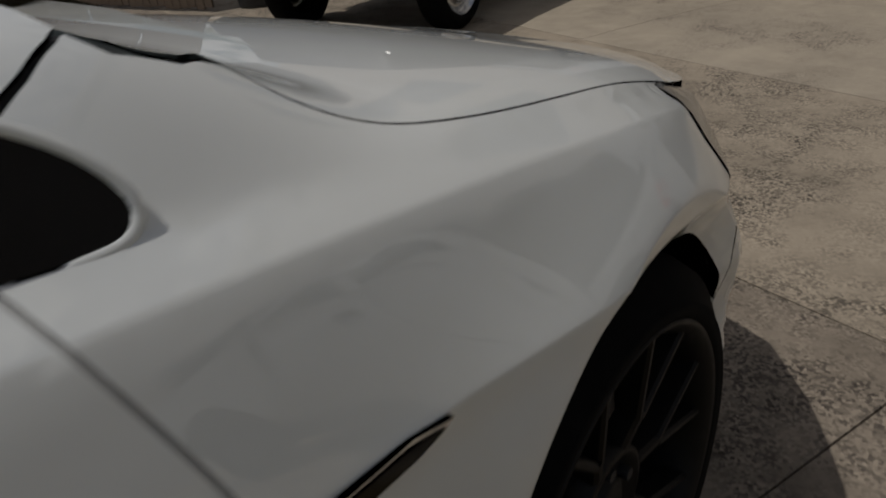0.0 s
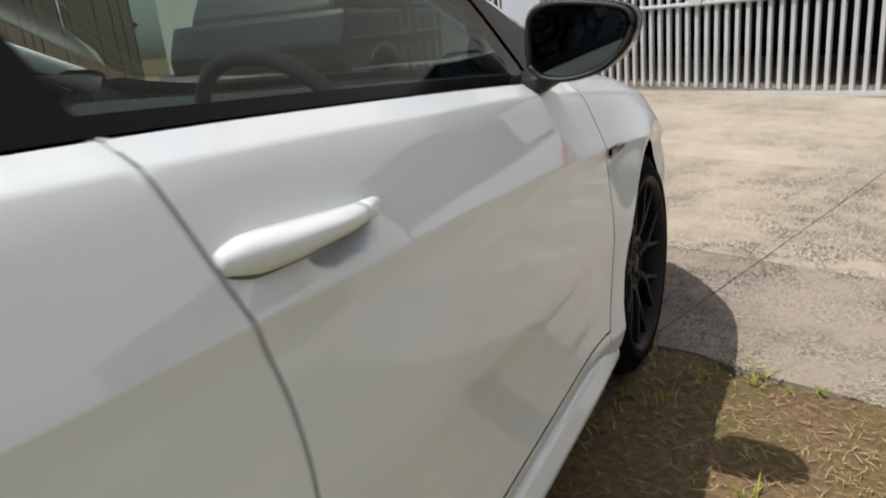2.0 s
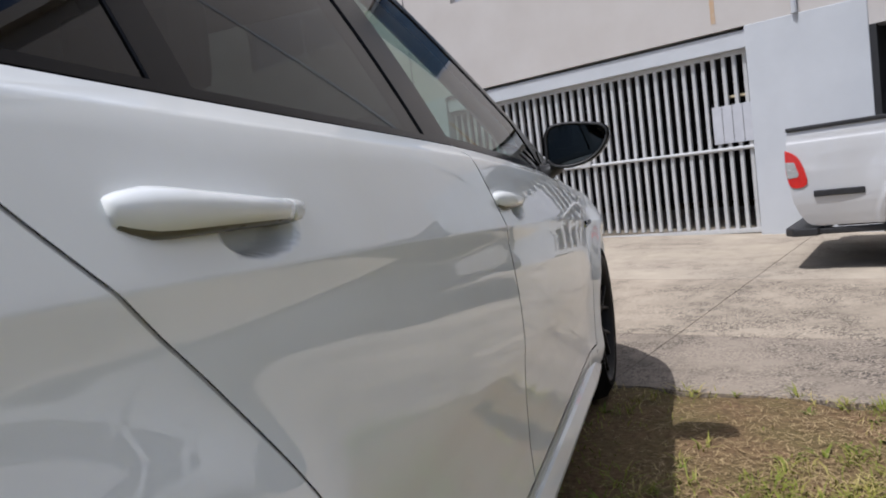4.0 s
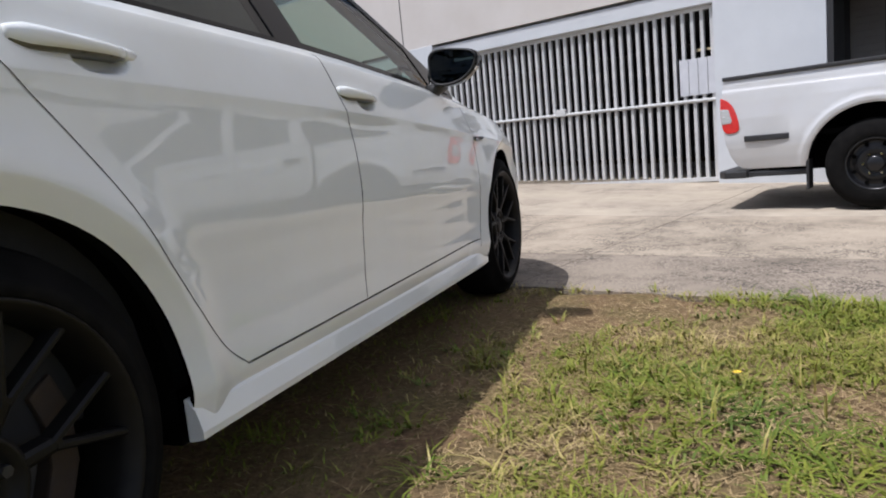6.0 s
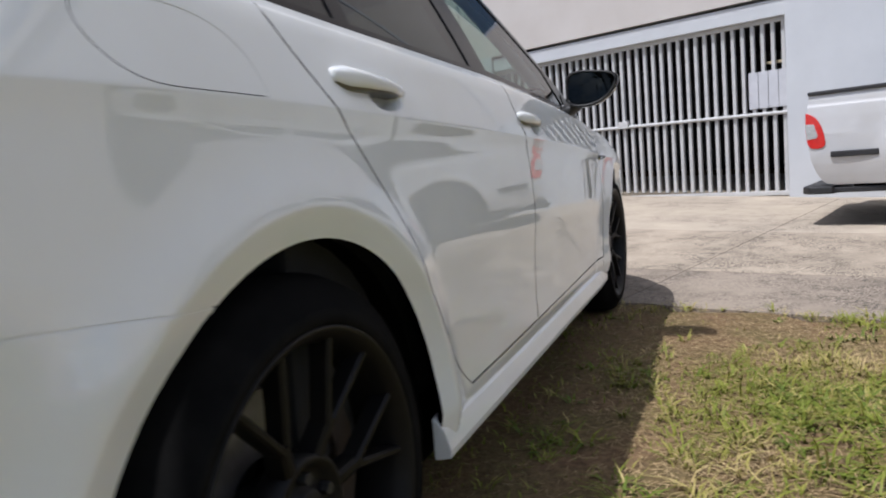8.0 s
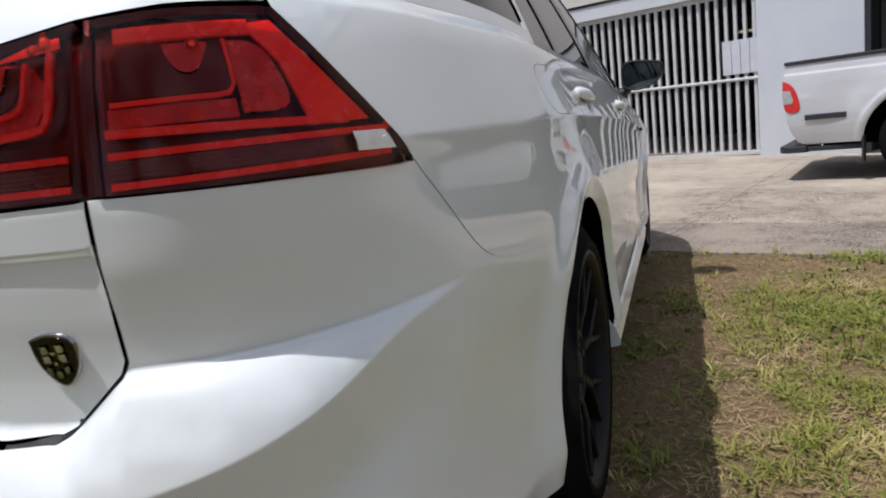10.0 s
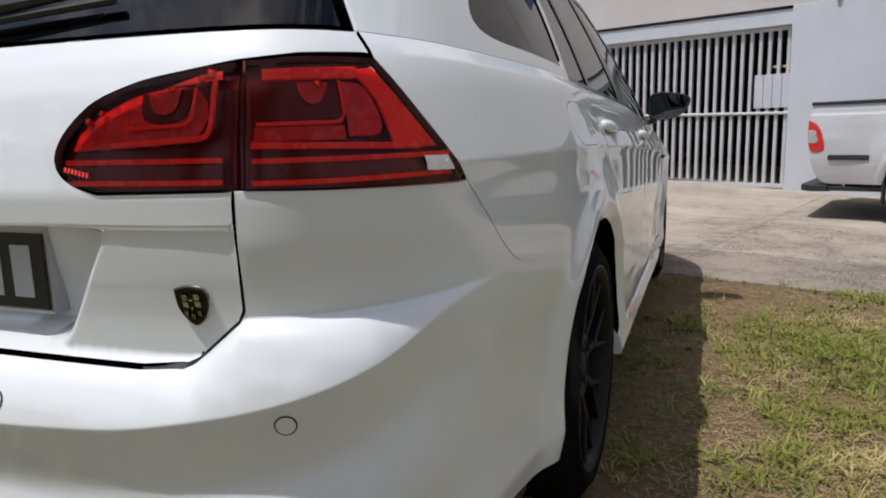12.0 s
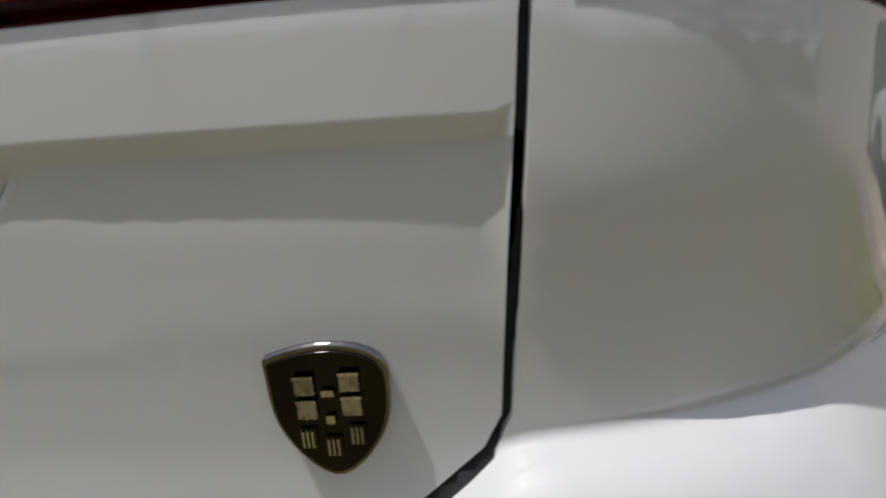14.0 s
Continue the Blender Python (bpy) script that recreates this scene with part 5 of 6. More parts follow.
def bar_on(name, path, width, surf, mat, parent, lift, thick=0.006, label=""):
    """A raised strip of a lamp's reflector along a path of (s, z)."""
    q = np.array(path, float)
    t = np.gradient(q, axis=0)
    t /= np.maximum(np.hypot(*t.T), 1e-9)[:, None]
    nrm = np.stack([-t[:, 1], t[:, 0]], -1) * width / 2
    return panel(name, np.concatenate([q + nrm, (q - nrm)[::-1]]), surf, mat, parent, label, step=0.02, gap=0, rim=thick, lift=lift)


def build_tail_lamp(car):
    lamp = new("tail_lamp")
    lamp.parent = car
    lamp["label"] = "red tail lamp in two parts with a clear strip"
    inner = [(s_x(x), z) for x, z in LAMP_ROUND] + [(s_x(0.632), 0.864)]
    outer = [(s_x(0.642), 1.009), (s_x(0.72), 1.014), (LAMP_CORNER[0] - 0.012, 1.014), LAMP_CORNER, LAMP_TIP, (LAMP_TIP[0] - 0.02, 0.855), (s_x(0.642), 0.864)]
    for name, out in (("inner_lens", inner), ("outer_lens", outer)):
        panel("bezel", out, skin, LAMP_DARK, lamp, "smoked lamp bezel", 0.025, 0.001, 0.02, lift=-0.016)
        panel(name, out, skin, RED_LENS, lamp, "clear red lens", 0.02, 0.0015, 0.012, lift=0.003)
    a = s_x(0.632)
    rows = (("clear_strip", 0.884, 0.016, LAMP_SMOKE, -0.003), ("red_strip", 0.8965, 0.006, RED_BRIGHT, -0.003), ("red_strip", 0.8715, 0.006, RED_BRIGHT, -0.003))
    for name, z, h, mat, lift in rows:
        left = s_x(0.42) if name == "clear_strip" else s_x(0.40)
        bar_on(name, [(left + k * (a - 0.014 - left) / 8, z + 0.001) for k in range(9)], h, skin, mat, lamp, lift, 0.002)
        right = LAMP_TIP[0] - (0.085 if name == "clear_strip" else 0.03)
        bar_on(name, [(a + 0.024 + k * (right - a - 0.024) / 10, z - 0.001) for k in range(11)], h, skin, mat, lamp, lift, 0.002)
    # Inner lamp: a mottled field, a bent light guide round a dark box.
    panel("reflector", eased([(s_x(0.405), 0.912), (a - 0.03, 0.918), (a - 0.03, 0.994), (a - 0.16, 0.978), (s_x(0.455), 0.965), (s_x(0.415), 0.935)], 3), skin, RED_DEEP, lamp, step=0.02, gap=0, rim=0.003, lift=-0.010)
    bar_on("light_guide", soft_path([(a - 0.165, 0.9165), (a - 0.045, 0.9225), (a - 0.032, 0.9255), (a - 0.029, 0.94), (a - 0.026, 0.988)], 0.005), 0.0065, skin, RED_BRIGHT, lamp, -0.002, 0.004)
    bar_on("light_guide", soft_path([(a - 0.145, 0.9365), (a - 0.065, 0.939), (a - 0.056, 0.944), (a - 0.052, 0.982)], 0.005), 0.004, skin, RED_BRIGHT, lamp, -0.003, 0.003)
    panel("light_guide", [(a - 0.095, 0.9825), (a - 0.016, 0.990), (a - 0.018, 1.000), (a - 0.045, 0.9965)], skin, RED_BRIGHT, lamp, step=0.02, gap=0, rim=0.004, lift=-0.003)
    panel("dark_box", eased([(a - 0.128, 0.978), (a - 0.132, 0.941), (a - 0.062, 0.943), (a - 0.058, 0.982)], 3), skin, LAMP_DARK, lamp, step=0.02, gap=0, rim=0.004, lift=-0.007)
    panel("bulb_cup", eased([(a - 0.118, 0.977), (a - 0.112, 0.955), (a - 0.104, 0.951), (a - 0.078, 0.953), (a - 0.072, 0.981)], 3), skin, RED_DEEP, lamp, step=0.02, gap=0, rim=0.004, lift=-0.004)
    for k in range(7):
        bar_on("glint_rib", [(s_x(0.405) + 0.0055 * k, 0.889 - 0.0012 * k), (s_x(0.405) + 0.0055 * k + 0.003, 0.8885 - 0.0012 * k)], 0.006, skin, RED_BRIGHT, lamp, 0.0042, 0.001)
    # Outer lamp: wide bright border with two dark windows.
    b = s_x(0.642) + 0.012
    e = LAMP_CORNER[0]
    panel("side_reflector", [(e - 0.034, 1.001), (e - 0.006, 1.004), (LAMP_TIP[0] - 0.050, 0.906), (e + 0.02, 0.906), (e + 0.002, 0.914), (e - 0.003, 0.935), (e - 0.012, 0.965), (e - 0.034, 0.992)], skin, RED_BRIGHT, lamp, step=0.02, gap=0, rim=0.004, lift=-0.004)
    panel("window_box", [(b + 0.008, 0.942), (b + 0.130, 0.943), (b + 0.128, 0.986), (b + 0.014, 0.986)], skin, LAMP_DARK, lamp, step=0.02, gap=0, rim=0.004, lift=-0.008)
    panel("dark_window", eased([(b + 0.138, 0.922), (e - 0.010, 0.921), (e - 0.006, 0.934), (e - 0.018, 0.972), (e - 0.030, 0.987), (b + 0.138, 0.987)], 3), skin, RED_DEEP, lamp, step=0.02, gap=0, rim=0.004, lift=-0.007)
    bar_on("red_strip", [(b + 0.004 + k * 0.128 / 6, 0.9265) for k in range(7)], 0.016, skin, RED_DEEP, lamp, -0.006, 0.003)
    bar_on("light_guide", [(b + 0.002 + k * (e + 0.045 - b) / 8, 0.9135 - 0.0008 * k) for k in range(9)], 0.0075, skin, RED_BRIGHT, lamp, -0.0015, 0.004)
    bar_on("light_guide", soft_path([(b + 0.008, 0.9375), (b + 0.126, 0.9385), (b + 0.134, 0.942), (b + 0.1335, 0.987)], 0.005), 0.004, skin, RED_BRIGHT, lamp, -0.003, 0.004)
    bar_on("light_guide", [(b + 0.016 + k * (e - 0.034 - b - 0.016) / 5, 0.9945 + 0.0005 * k) for k in range(6)], 0.013, skin, RED_BRIGHT, lamp, -0.0025, 0.004)
    panel("bulb_cup", eased([(b + 0.066, 0.985), (b + 0.074, 0.960), (b + 0.100, 0.957), (b + 0.116, 0.985)], 3), skin, RED_DEEP, lamp, step=0.02, gap=0, rim=0.005, lift=-0.004)
    # Chrome beads added behind the lens to catch the sun as glints.
    for bs, bz, size in ((a - 0.036, 0.9935, 0.009), (a - 0.046, 0.990, 0.006), (a - 0.085, 0.979, 0.005), (b + 0.094, 0.981, 0.006), (s_x(0.43), 0.945, 0.005), (s_x(0.45), 0.955, 0.004)):
        o = skin(np.array([bs]), np.array([bz]))[0]
        bm = bmesh.new()
        bmesh.ops.create_uvsphere(bm, u_segments=14, v_segments=10, radius=size, matrix=Matrix.Translation((o[0], o[1] + size * 0.9 + 0.001, o[2])))
        part("bulb", bm, RED_CHROME, lamp, smooth=True)
    panel("clear_reflector", [(LAMP_TIP[0] - 0.082, 0.8745), (LAMP_TIP[0] - 0.03, 0.873), (LAMP_TIP[0] - 0.043, 0.8915), (LAMP_TIP[0] - 0.086, 0.8925)], skin, LAMP_CLEAR, lamp, step=0.015, gap=0, rim=0.002, lift=0.0045)
    return lamp


def build_handle(car, y0, z0):
    """A strap handle: outer bar with swollen ends, standing off the door."""
    h = new("door_handle")
    h.parent = car
    x0 = float(skin(np.array([s_y(y0)]), np.array([z0]))[0, 0])
    def ring_at(t):
        y = y0 - 0.112 + 0.236 * t
        xs = float(skin(np.array([s_y(y)]), np.array([z0 + 0.034]))[0, 0])
        off = 0.020 + 0.011 * min(1, t / 0.3) - 0.022 * max(0, (t - 0.62) / 0.38) ** 1.4
        hh = (0.0200 - 0.0090 * min(1, t / 0.75)) * (0.45 + 0.55 * min(1, t / 0.14) ** 0.7)
        off *= 0.55 + 0.45 * min(1, t / 0.16) ** 0.7
        zc = z0 + 0.011 - 0.013 * (t - 0.45)
        prof = ((-0.010, 1.0), (off * 0.45, 0.95), (off * 0.85, 0.68), (off * 0.99, 0.30), (off, 0.0), (off * 0.97, -0.40), (off * 0.86, -0.80), (off * 0.55, -1.02), (-0.010, -1.08))
        return [(xs + dx, y, zc + dz * hh) for dx, dz in prof]
    ends = [0.0, 0.012, 0.05, 0.12, 0.2, 0.3, 0.4, 0.5, 0.6, 0.7, 0.78, 0.838]
    secs = [ring_at(t) for t in ends]
    mid = np.array(secs[1]).mean(0)
    secs[0] = [tuple(mid + (np.array(q) - mid) * np.array((0.8, 1.0, 0.82)) - np.array((0, 0.003, 0))) for q in secs[1]]
    part("grip", loft(secs), WHITE, h, smooth=True)
    # Thin lower shell added; its colour holds shade and reflected lawn.
    under = []
    for ring in secs[1:]:
        lower = [(x, y, z - 0.0012) for x, y, z in ring[6:]]
        under.append(lower + [(x, y, z + 0.003) for x, y, z in ring[:5:-1]])
    part("grip_underside", loft(under), GRIP_SHADE, h, "dark olive-grey underside", smooth=True)
    secs = [ring_at(t) for t in (0.845, 0.88, 0.92, 0.96, 1.0)]
    part("lock_cover", loft(secs), WHITE, h, smooth=True)
    return h


def build_mirror(car):
    """Black door mirror: a shell on a short arm, with glass and a turn lamp."""
    m = new("door_mirror")
    m.parent = car
    m["label"] = "black door mirror with a clear turn lamp"
    secs = []
    outline = [(0.836, 0.962), (0.846, 0.940), (0.90, 0.931), (0.962, 0.943), (1.004, 0.972), (1.026, 1.008), (1.031, 1.036), (1.020, 1.048), (0.975, 1.057), (0.91, 1.067), (0.856, 1.067), (0.836, 1.05)]
    cx, cz = 0.92, 1.0
    o = eased(outline + [outline[0]], 4)[:-1]
    shape = ((0.520, 0.93, 0.0), (0.516, 0.99, 0.0), (0.524, 1.0, 0.0), (0.56, 1.0, 0.0), (0.595, 0.95, -0.008), (0.625, 0.82, -0.018), (0.643, 0.58, -0.030), (0.648, 0.2, -0.036))
    for y, f, dx in shape:
        secs.append([(cx + dx + (x - cx) * f, y + 0.03 * (0.93 - x), cz + (z - cz) * f - 0.006 * (1 - f)) for x, z in o])
    part("shell", loft(secs), GLOSS_BLACK, m, smooth=True)
    glass = [(cx + (x - cx) * 0.86, 0.5165 + 0.03 * (0.93 - x), cz + (z - cz) * 0.84) for x, z in o]
    bm = loft([glass, [(x, y + 0.004, z) for x, y, z in glass]])
    part("mirror_glass", bm, MIRROR, m)
    rim_pts = [(cx + (x - cx) * 0.93, 0.515 + 0.03 * (0.93 - x), cz + (z - cz) * 0.92) for x, z in o]
    part("glass_rim", tube(rim_pts + [rim_pts[0]], 0.004, 6), TRIM, m, smooth=True)
    base = [(0.80, 0.60, 0.925), (0.835, 0.595, 0.932), (0.87, 0.59, 0.945)]
    arm = [[(x + 0.0, y + 0.048 * math.cos(a), z + (0.018 + 0.010 * (2 - k) / 2) * math.sin(a)) for a in [2 * math.pi * q / 14 for q in range(14)]] for k, (x, y, z) in enumerate(base)]
    part("mirror_arm", loft(arm), TRIM, m, smooth=True)
    # The turn lamp is a slim strip that follows the shell round its outer edge.
    half = sorted([(z, x) for x, z in o if x > cx])
    out_x = lambda z: float(np.interp(z, [h[0] for h in half], [h[1] for h in half]))
    strip_secs = []
    for y, f, dx in shape[2:7]:
        ring = []
        for z, off in ((0.979, 0.0008), (0.981, 0.0025), (0.989, 0.0025), (0.991, 0.0008)):
            x = cx + dx + (out_x(cz + (z - cz) / f) - cx) * f
            ring.append((x + off, y + 0.03 * (0.93 - x) + off * (0.5 if f < 0.97 else 0), z))
        strip_secs.append(ring)
    for x in (0.90, 0.86):
        strip_secs.append([(x, 0.6505 + o2, z) for z, o2 in ((0.979, -0.002), (0.981, 0.001), (0.989, 0.001), (0.991, -0.002))])
    part("turn_lamp", loft(strip_secs), LAMP_CLEAR, m, "clear turn lamp strip")
    return m


def build_wheel(car, y, side):
    """Graphite wheel: seven forked spokes, low tyre, disc and caliper."""
    w = new("wheel")
    w.parent = car
    w.matrix_basis = pose(side * (0.772 if y < 0 else 0.752), y, 0.330, 0, 0, 0 if side > 0 else 180)
    h, R, r = 0.112, 0.328, 0.252
    prof = [(-h, r), (-h - 0.004, r + 0.02), (-h - 0.003, R - 0.05), (-h + 0.02, R - 0.012), (-h + 0.05, R - 0.001), (0, R), (h - 0.05, R - 0.001), (h - 0.02, R - 0.012), (h + 0.003, R - 0.05), (h + 0.005, r + 0.026), (h + 0.002, r + 0.008), (h - 0.004, r)]
    part("tyre", lathe(prof, 72, "x", True), TYRE, w, smooth=True)
    barrel = [(-h, r - 0.005), (-h + 0.01, r - 0.018), (h - 0.03, r - 0.022), (h - 0.008, r - 0.012), (h - 0.001, r - 0.004), (h + 0.003, r + 0.001), (h, r + 0.004), (h - 0.01, r + 0.003)]
    rim = part("rim", lathe(barrel, 64, "x"), RIM, w, "dark graphite forked-spoke rim", smooth=True)
    face = h - 0.012
    for k in range(7):
        a = 2 * math.pi * k / 7 + 0.18
        bm = bmesh.new()

        def strut(p0, p1, w0, w1, d0, d1):
            rings = []
            t = (Vector(p1[1:]) - Vector(p0[1:])).normalized()
            q = Vector((-t.y, t.x))
            for (px, py, pz), ww, dd in ((p0, w0, d0), (p1, w1, d1)):
                ring = []
                for u, dx in ((-1, -dd), (-1, -0.004), (-0.45, 0.0), (0.45, 0.0), (1, -0.004), (1, -dd)):
                    ring.append(bm.verts.new((px + dx, py + q.x * ww * u, pz + q.y * ww * u)))
                rings.append(ring)
            for n in range(6):
                m = (n + 1) % 6
                bm.faces.new((rings[0][n], rings[0][m], rings[1][m], rings[1][n]))
            bm.faces.new(rings[0][::-1])
            bm.faces.new(rings[1])

        def at(rad, ang, x):
            return (x, rad * math.cos(ang), rad * math.sin(ang))

        strut(at(0.070, a, face - 0.020), at(0.128, a, face - 0.008), 0.0125, 0.0105, 0.036, 0.032)
        for sgn in (-1, 1):
            strut(at(0.120, a + sgn * 0.03, face - 0.009), at(0.238, a + sgn * 0.215, face - 0.001), 0.0068, 0.0062, 0.030, 0.032)
        bmesh.ops.recalc_face_normals(bm, faces=bm.faces)
        part("spoke", bm, RIM, rim)
    part("hub_cap", lathe([(face - 0.06, 0.082), (face - 0.020, 0.080), (face - 0.017, 0.070), (face - 0.032, 0.064), (face - 0.034, 0.036), (face - 0.022, 0.033), (face - 0.019, 0.028), (face - 0.018, 0.001)], 40, "x"), RIM, rim, smooth=True)
    for k in range(5):
        a = 2 * math.pi * k / 5 + 0.3
        bm = bmesh.new()
        m = Matrix.Translation((face - 0.028, 0.050 * math.cos(a), 0.050 * math.sin(a))) @ Matrix.Rotation(math.pi / 2, 4, "Y")
        bmesh.ops.create_cone(bm, cap_ends=True, segments=6, radius1=0.010, radius2=0.009, depth=0.02, matrix=m)
        part("wheel_bolt", bm, TRIM, rim)
    part("brake_disc", lathe([(0.0, 0.07), (0.0, 0.165), (-0.022, 0.165), (-0.022, 0.07)], 40, "x", True), STEEL, w)
    lead = -1 if y > 0 else 1
    part("brake_caliper", prism([(0.155 * math.cos(t) * lead, 0.155 * math.sin(t)) for t in (-0.55, -0.2, 0.2, 0.55)] + [(0.205 * math.cos(t) * lead, 0.205 * math.sin(t)) for t in (0.55, 0.2, -0.2, -0.55)], -0.05, 0.032, "x", 0.006), RUSTY, w, "rusty iron caliper")
    part("backing", lathe([(-0.06, 0.001), (-0.06, r - 0.03)], 32, "x"), LINER, w)
    return w


def build_cabin(car):
    part("cabin_floor", box((-0.76, -1.9, 0.30), (0.76, 0.95, 0.34)), CABIN, car)
    for s in (-1, 1):
        part("door_lining", prism([(s * 0.74, 0.34), (s * 0.79, 0.34), (s * 0.81, 0.7), (s * 0.79, 0.90), (s * 0.75, 0.90), (s * 0.72, 0.7)], -1.25, 0.80, "y", 0.01), CABIN, car)
        part("load_lining", box((s * 0.68 - 0.04, -2.1, 0.34), (s * 0.68 + 0.04, -1.25, 0.98), 0.02), CABIN, car)
    part("dashboard", prism([(0.55, 0.55), (0.42, 0.78), (0.50, 0.90), (0.72, 0.94), (1.0, 0.90), (1.0, 0.5)], -0.75, 0.75, "x", 0.03), CABIN, car, smooth=False)
    part("bulkhead", box((-0.75, 0.98, 0.25), (0.75, 1.02, 0.90)), CABIN, car)
    for x in (-0.37, 0.37):
        seat = new("front_seat")
        seat.parent = car
        seat.matrix_basis = pose(x, -0.12, 0)
        part("cushion", prism([(-0.25, 0.40), (0.27, 0.46), (0.27, 0.56), (-0.22, 0.53)], -0.26, 0.26, "x", 0.05), CABIN, seat)
        part("backrest", prism([(-0.20, 0.50), (-0.30, 0.52), (-0.46, 1.05), (-0.40, 1.10), (-0.33, 1.05)], -0.25, 0.25, "x", 0.05), CABIN, seat)
        part("headrest", prism([(-0.47, 1.12), (-0.40, 1.12), (-0.39, 1.28), (-0.47, 1.28)], -0.13, 0.13, "x", 0.03), CABIN, seat)
    bench = new("rear_bench")
    bench.parent = car
    part("cushion", box((-0.66, -1.25, 0.42), (0.66, -0.75, 0.58), 0.05), CABIN, bench)
    part("backrest", prism([(-1.20, 0.55), (-1.30, 0.55), (-1.46, 1.05), (-1.36, 1.08)], -0.66, 0.66, "x", 0.04), CABIN, bench)
    for x in (-0.38, 0.38):
        part("headrest", box((x - 0.13, -1.46, 1.08), (x + 0.13, -1.37, 1.22), 0.03), CABIN, bench)
    wheel = new("steering_wheel")
    wheel.parent = car
    wheel.matrix_basis = pose(0.37, 0.42, 0.86, -65, 0, 0)
    ring = [(0.185 * math.cos(2 * math.pi * k / 40), 0.185 * math.sin(2 * math.pi * k / 40), 0) for k in range(41)]
    part("wheel_rim", tube(ring, 0.016, 8), CABIN, wheel, smooth=True)
    part("wheel_boss", box((-0.17, -0.05, -0.03), (0.17, 0.04, 0.0), 0.02), CABIN, wheel)


def build_car():
    car = thing("white_wagon", "white station wagon with dark wheels, parked half on the lawn", "car")
    rear, front = ARCHES
    zb = lambda y: float(BELT(y))
    # Tail.
    bumper = stern((0.0, 0.636), *GATE_EDGE) + [(LAMP_TIP[0] - 0.02, 0.856)] + flank(*BUMPER_SIDE)
    bumper += flank(*arc(rear, 118.6, 187, 16)) + flank((-1.70, 0.275), (-1.85, 0.285), (-2.05, 0.30)) + stern((0.72, 0.30), (0.4, 0.30), (0.0, 0.30))
    panel("rear_bumper", bumper, skin, WHITE, car, "white rear bumper", keep=0.0, mirror="join", step=0.022, gap=0.0018, lines=folds_of_tail() + folds_of_flank()[:4] + folds_of_flank()[8:])
    low = stern((0.0, 0.298)) + stern((0.4, 0.298), (0.72, 0.298)) + flank((-2.05, 0.298), (-1.85, 0.283)) + flank((-1.86, 0.20)) + stern((0.70, 0.19), (0.0, 0.19))
    panel("rear_diffuser", low, skin, TRIM, car, "black lower bumper insert", keep=0.0, mirror="join", gap=0.0, rim=0.0)
    gate = stern((0.0, 0.636), *GATE_EDGE, *LAMP_ROUND) + [(s_x(0.72), 1.016), (LAMP_CORNER[0] - 0.004, 1.018), (LAMP_CORNER[0] - 0.004, 1.05), (0.0, 1.05)]
    edge_pts = eased(stern(*GATE_EDGE), 5)
    panel("tailgate_seal", [(a - 0.009, b + 0.006) for a, b in edge_pts] + [(a + 0.009, b - 0.006) for a, b in edge_pts[::-1]], skin, SEAM, car, "black seal in the tailgate gap", mirror="twin", step=0.012, gap=0.0, rim=0.0, lift=-0.0055)
    heights = np.linspace(0.64, 0.816, 40)
    rim_lines = [np.stack([0.450 - (0.81 - heights) * 0.70 - o, heights], -1) for o in (-0.003, 0.003, 0.012, 0.03, 0.048, 0.057, 0.063)]
    tailgate = panel("tailgate", gate, skin, WHITE, car, "white tailgate", keep=0.0, mirror="join", step=0.022, gap=0.003, extra=[(0.32, 0.815, 0.31, 0.013, 0.0035), (0.35, 0.730, 0.12, 0.072, 0.0055)], lines=rim_lines)
    build_tail_lamp(car)
    # Flank.
    quarter = flank(*BUMPER_SIDE) + flank(*arc(rear, 118.6, -8, 30)) + flank((-0.955, 0.262), (-0.80, 0.262), (-0.79, 0.337)) + flank(*SEAM_C[::-1]) + flank(*along(BELT, -1.312, -2.2, 20)) + [(LAMP_CORNER[0], 1.05), LAMP_CORNER]
    flap = flank(*eased([(-1.352, 0.879), (-1.352, 0.915), (-1.385, 0.952), (-1.44, 0.972), (-1.56, 0.975), (-1.605, 0.968), (-1.612, 0.945), (-1.585, 0.905), (-1.545, 0.882), (-1.352, 0.879)], 4)[:-1])
    panel("rear_wing", quarter, skin, WHITE, car, "white rear quarter panel", lines=folds_of_flank(), holes=[flap], mirror="twin", step=0.022, gap=0.0012)
    # Filler strips added so that the gaps read as soft grey shade.
    for seam_line in (SEAM_C, SEAM_B, SEAM_F):
        strip = [(a - 0.009, b) for a, b in seam_line if b > 0.33] + [(a + 0.009, b) for a, b in seam_line[::-1] if b > 0.33]
        panel("door_seal", flank(*strip), skin, GAP_GREY, car, "grey seal in the door gap", mirror="twin", step=0.014, gap=0.0, rim=0.0, lift=-0.0016)
    band = [(a, b + 0.007) for a, b in BUMPER_SIDE] + [(a, b - 0.007) for a, b in BUMPER_SIDE[::-1]]
    panel("bumper_joint", flank(*band), skin, WHITE, car, mirror="twin", step=0.012, gap=0.0, rim=0.0, lift=-0.0009)
    panel("fuel_flap", flap, skin, WHITE, car, "white fuel filler flap", mirror="", step=0.02, gap=0.0012)
    panel("fuel_recess", flap, skin, SEAM, car, mirror="twin", step=0.02, gap=0.0, lift=-0.010, rim=0)
    cup = lambda k: (s_y(CUPS[k][0]), CUPS[k][1], 0.086, 0.042, 0.0042)
    rear_door = flank(*SEAM_C) + flank(*SEAM_B[::-1]) + flank(*along(BELT, -0.302, -1.312, 14))
    panel("rear_door", rear_door, skin, WHITE, car, "white rear door", lines=folds_of_flank(), mirror="twin", step=0.024, gap=0.0026, extra=[cup(0)])
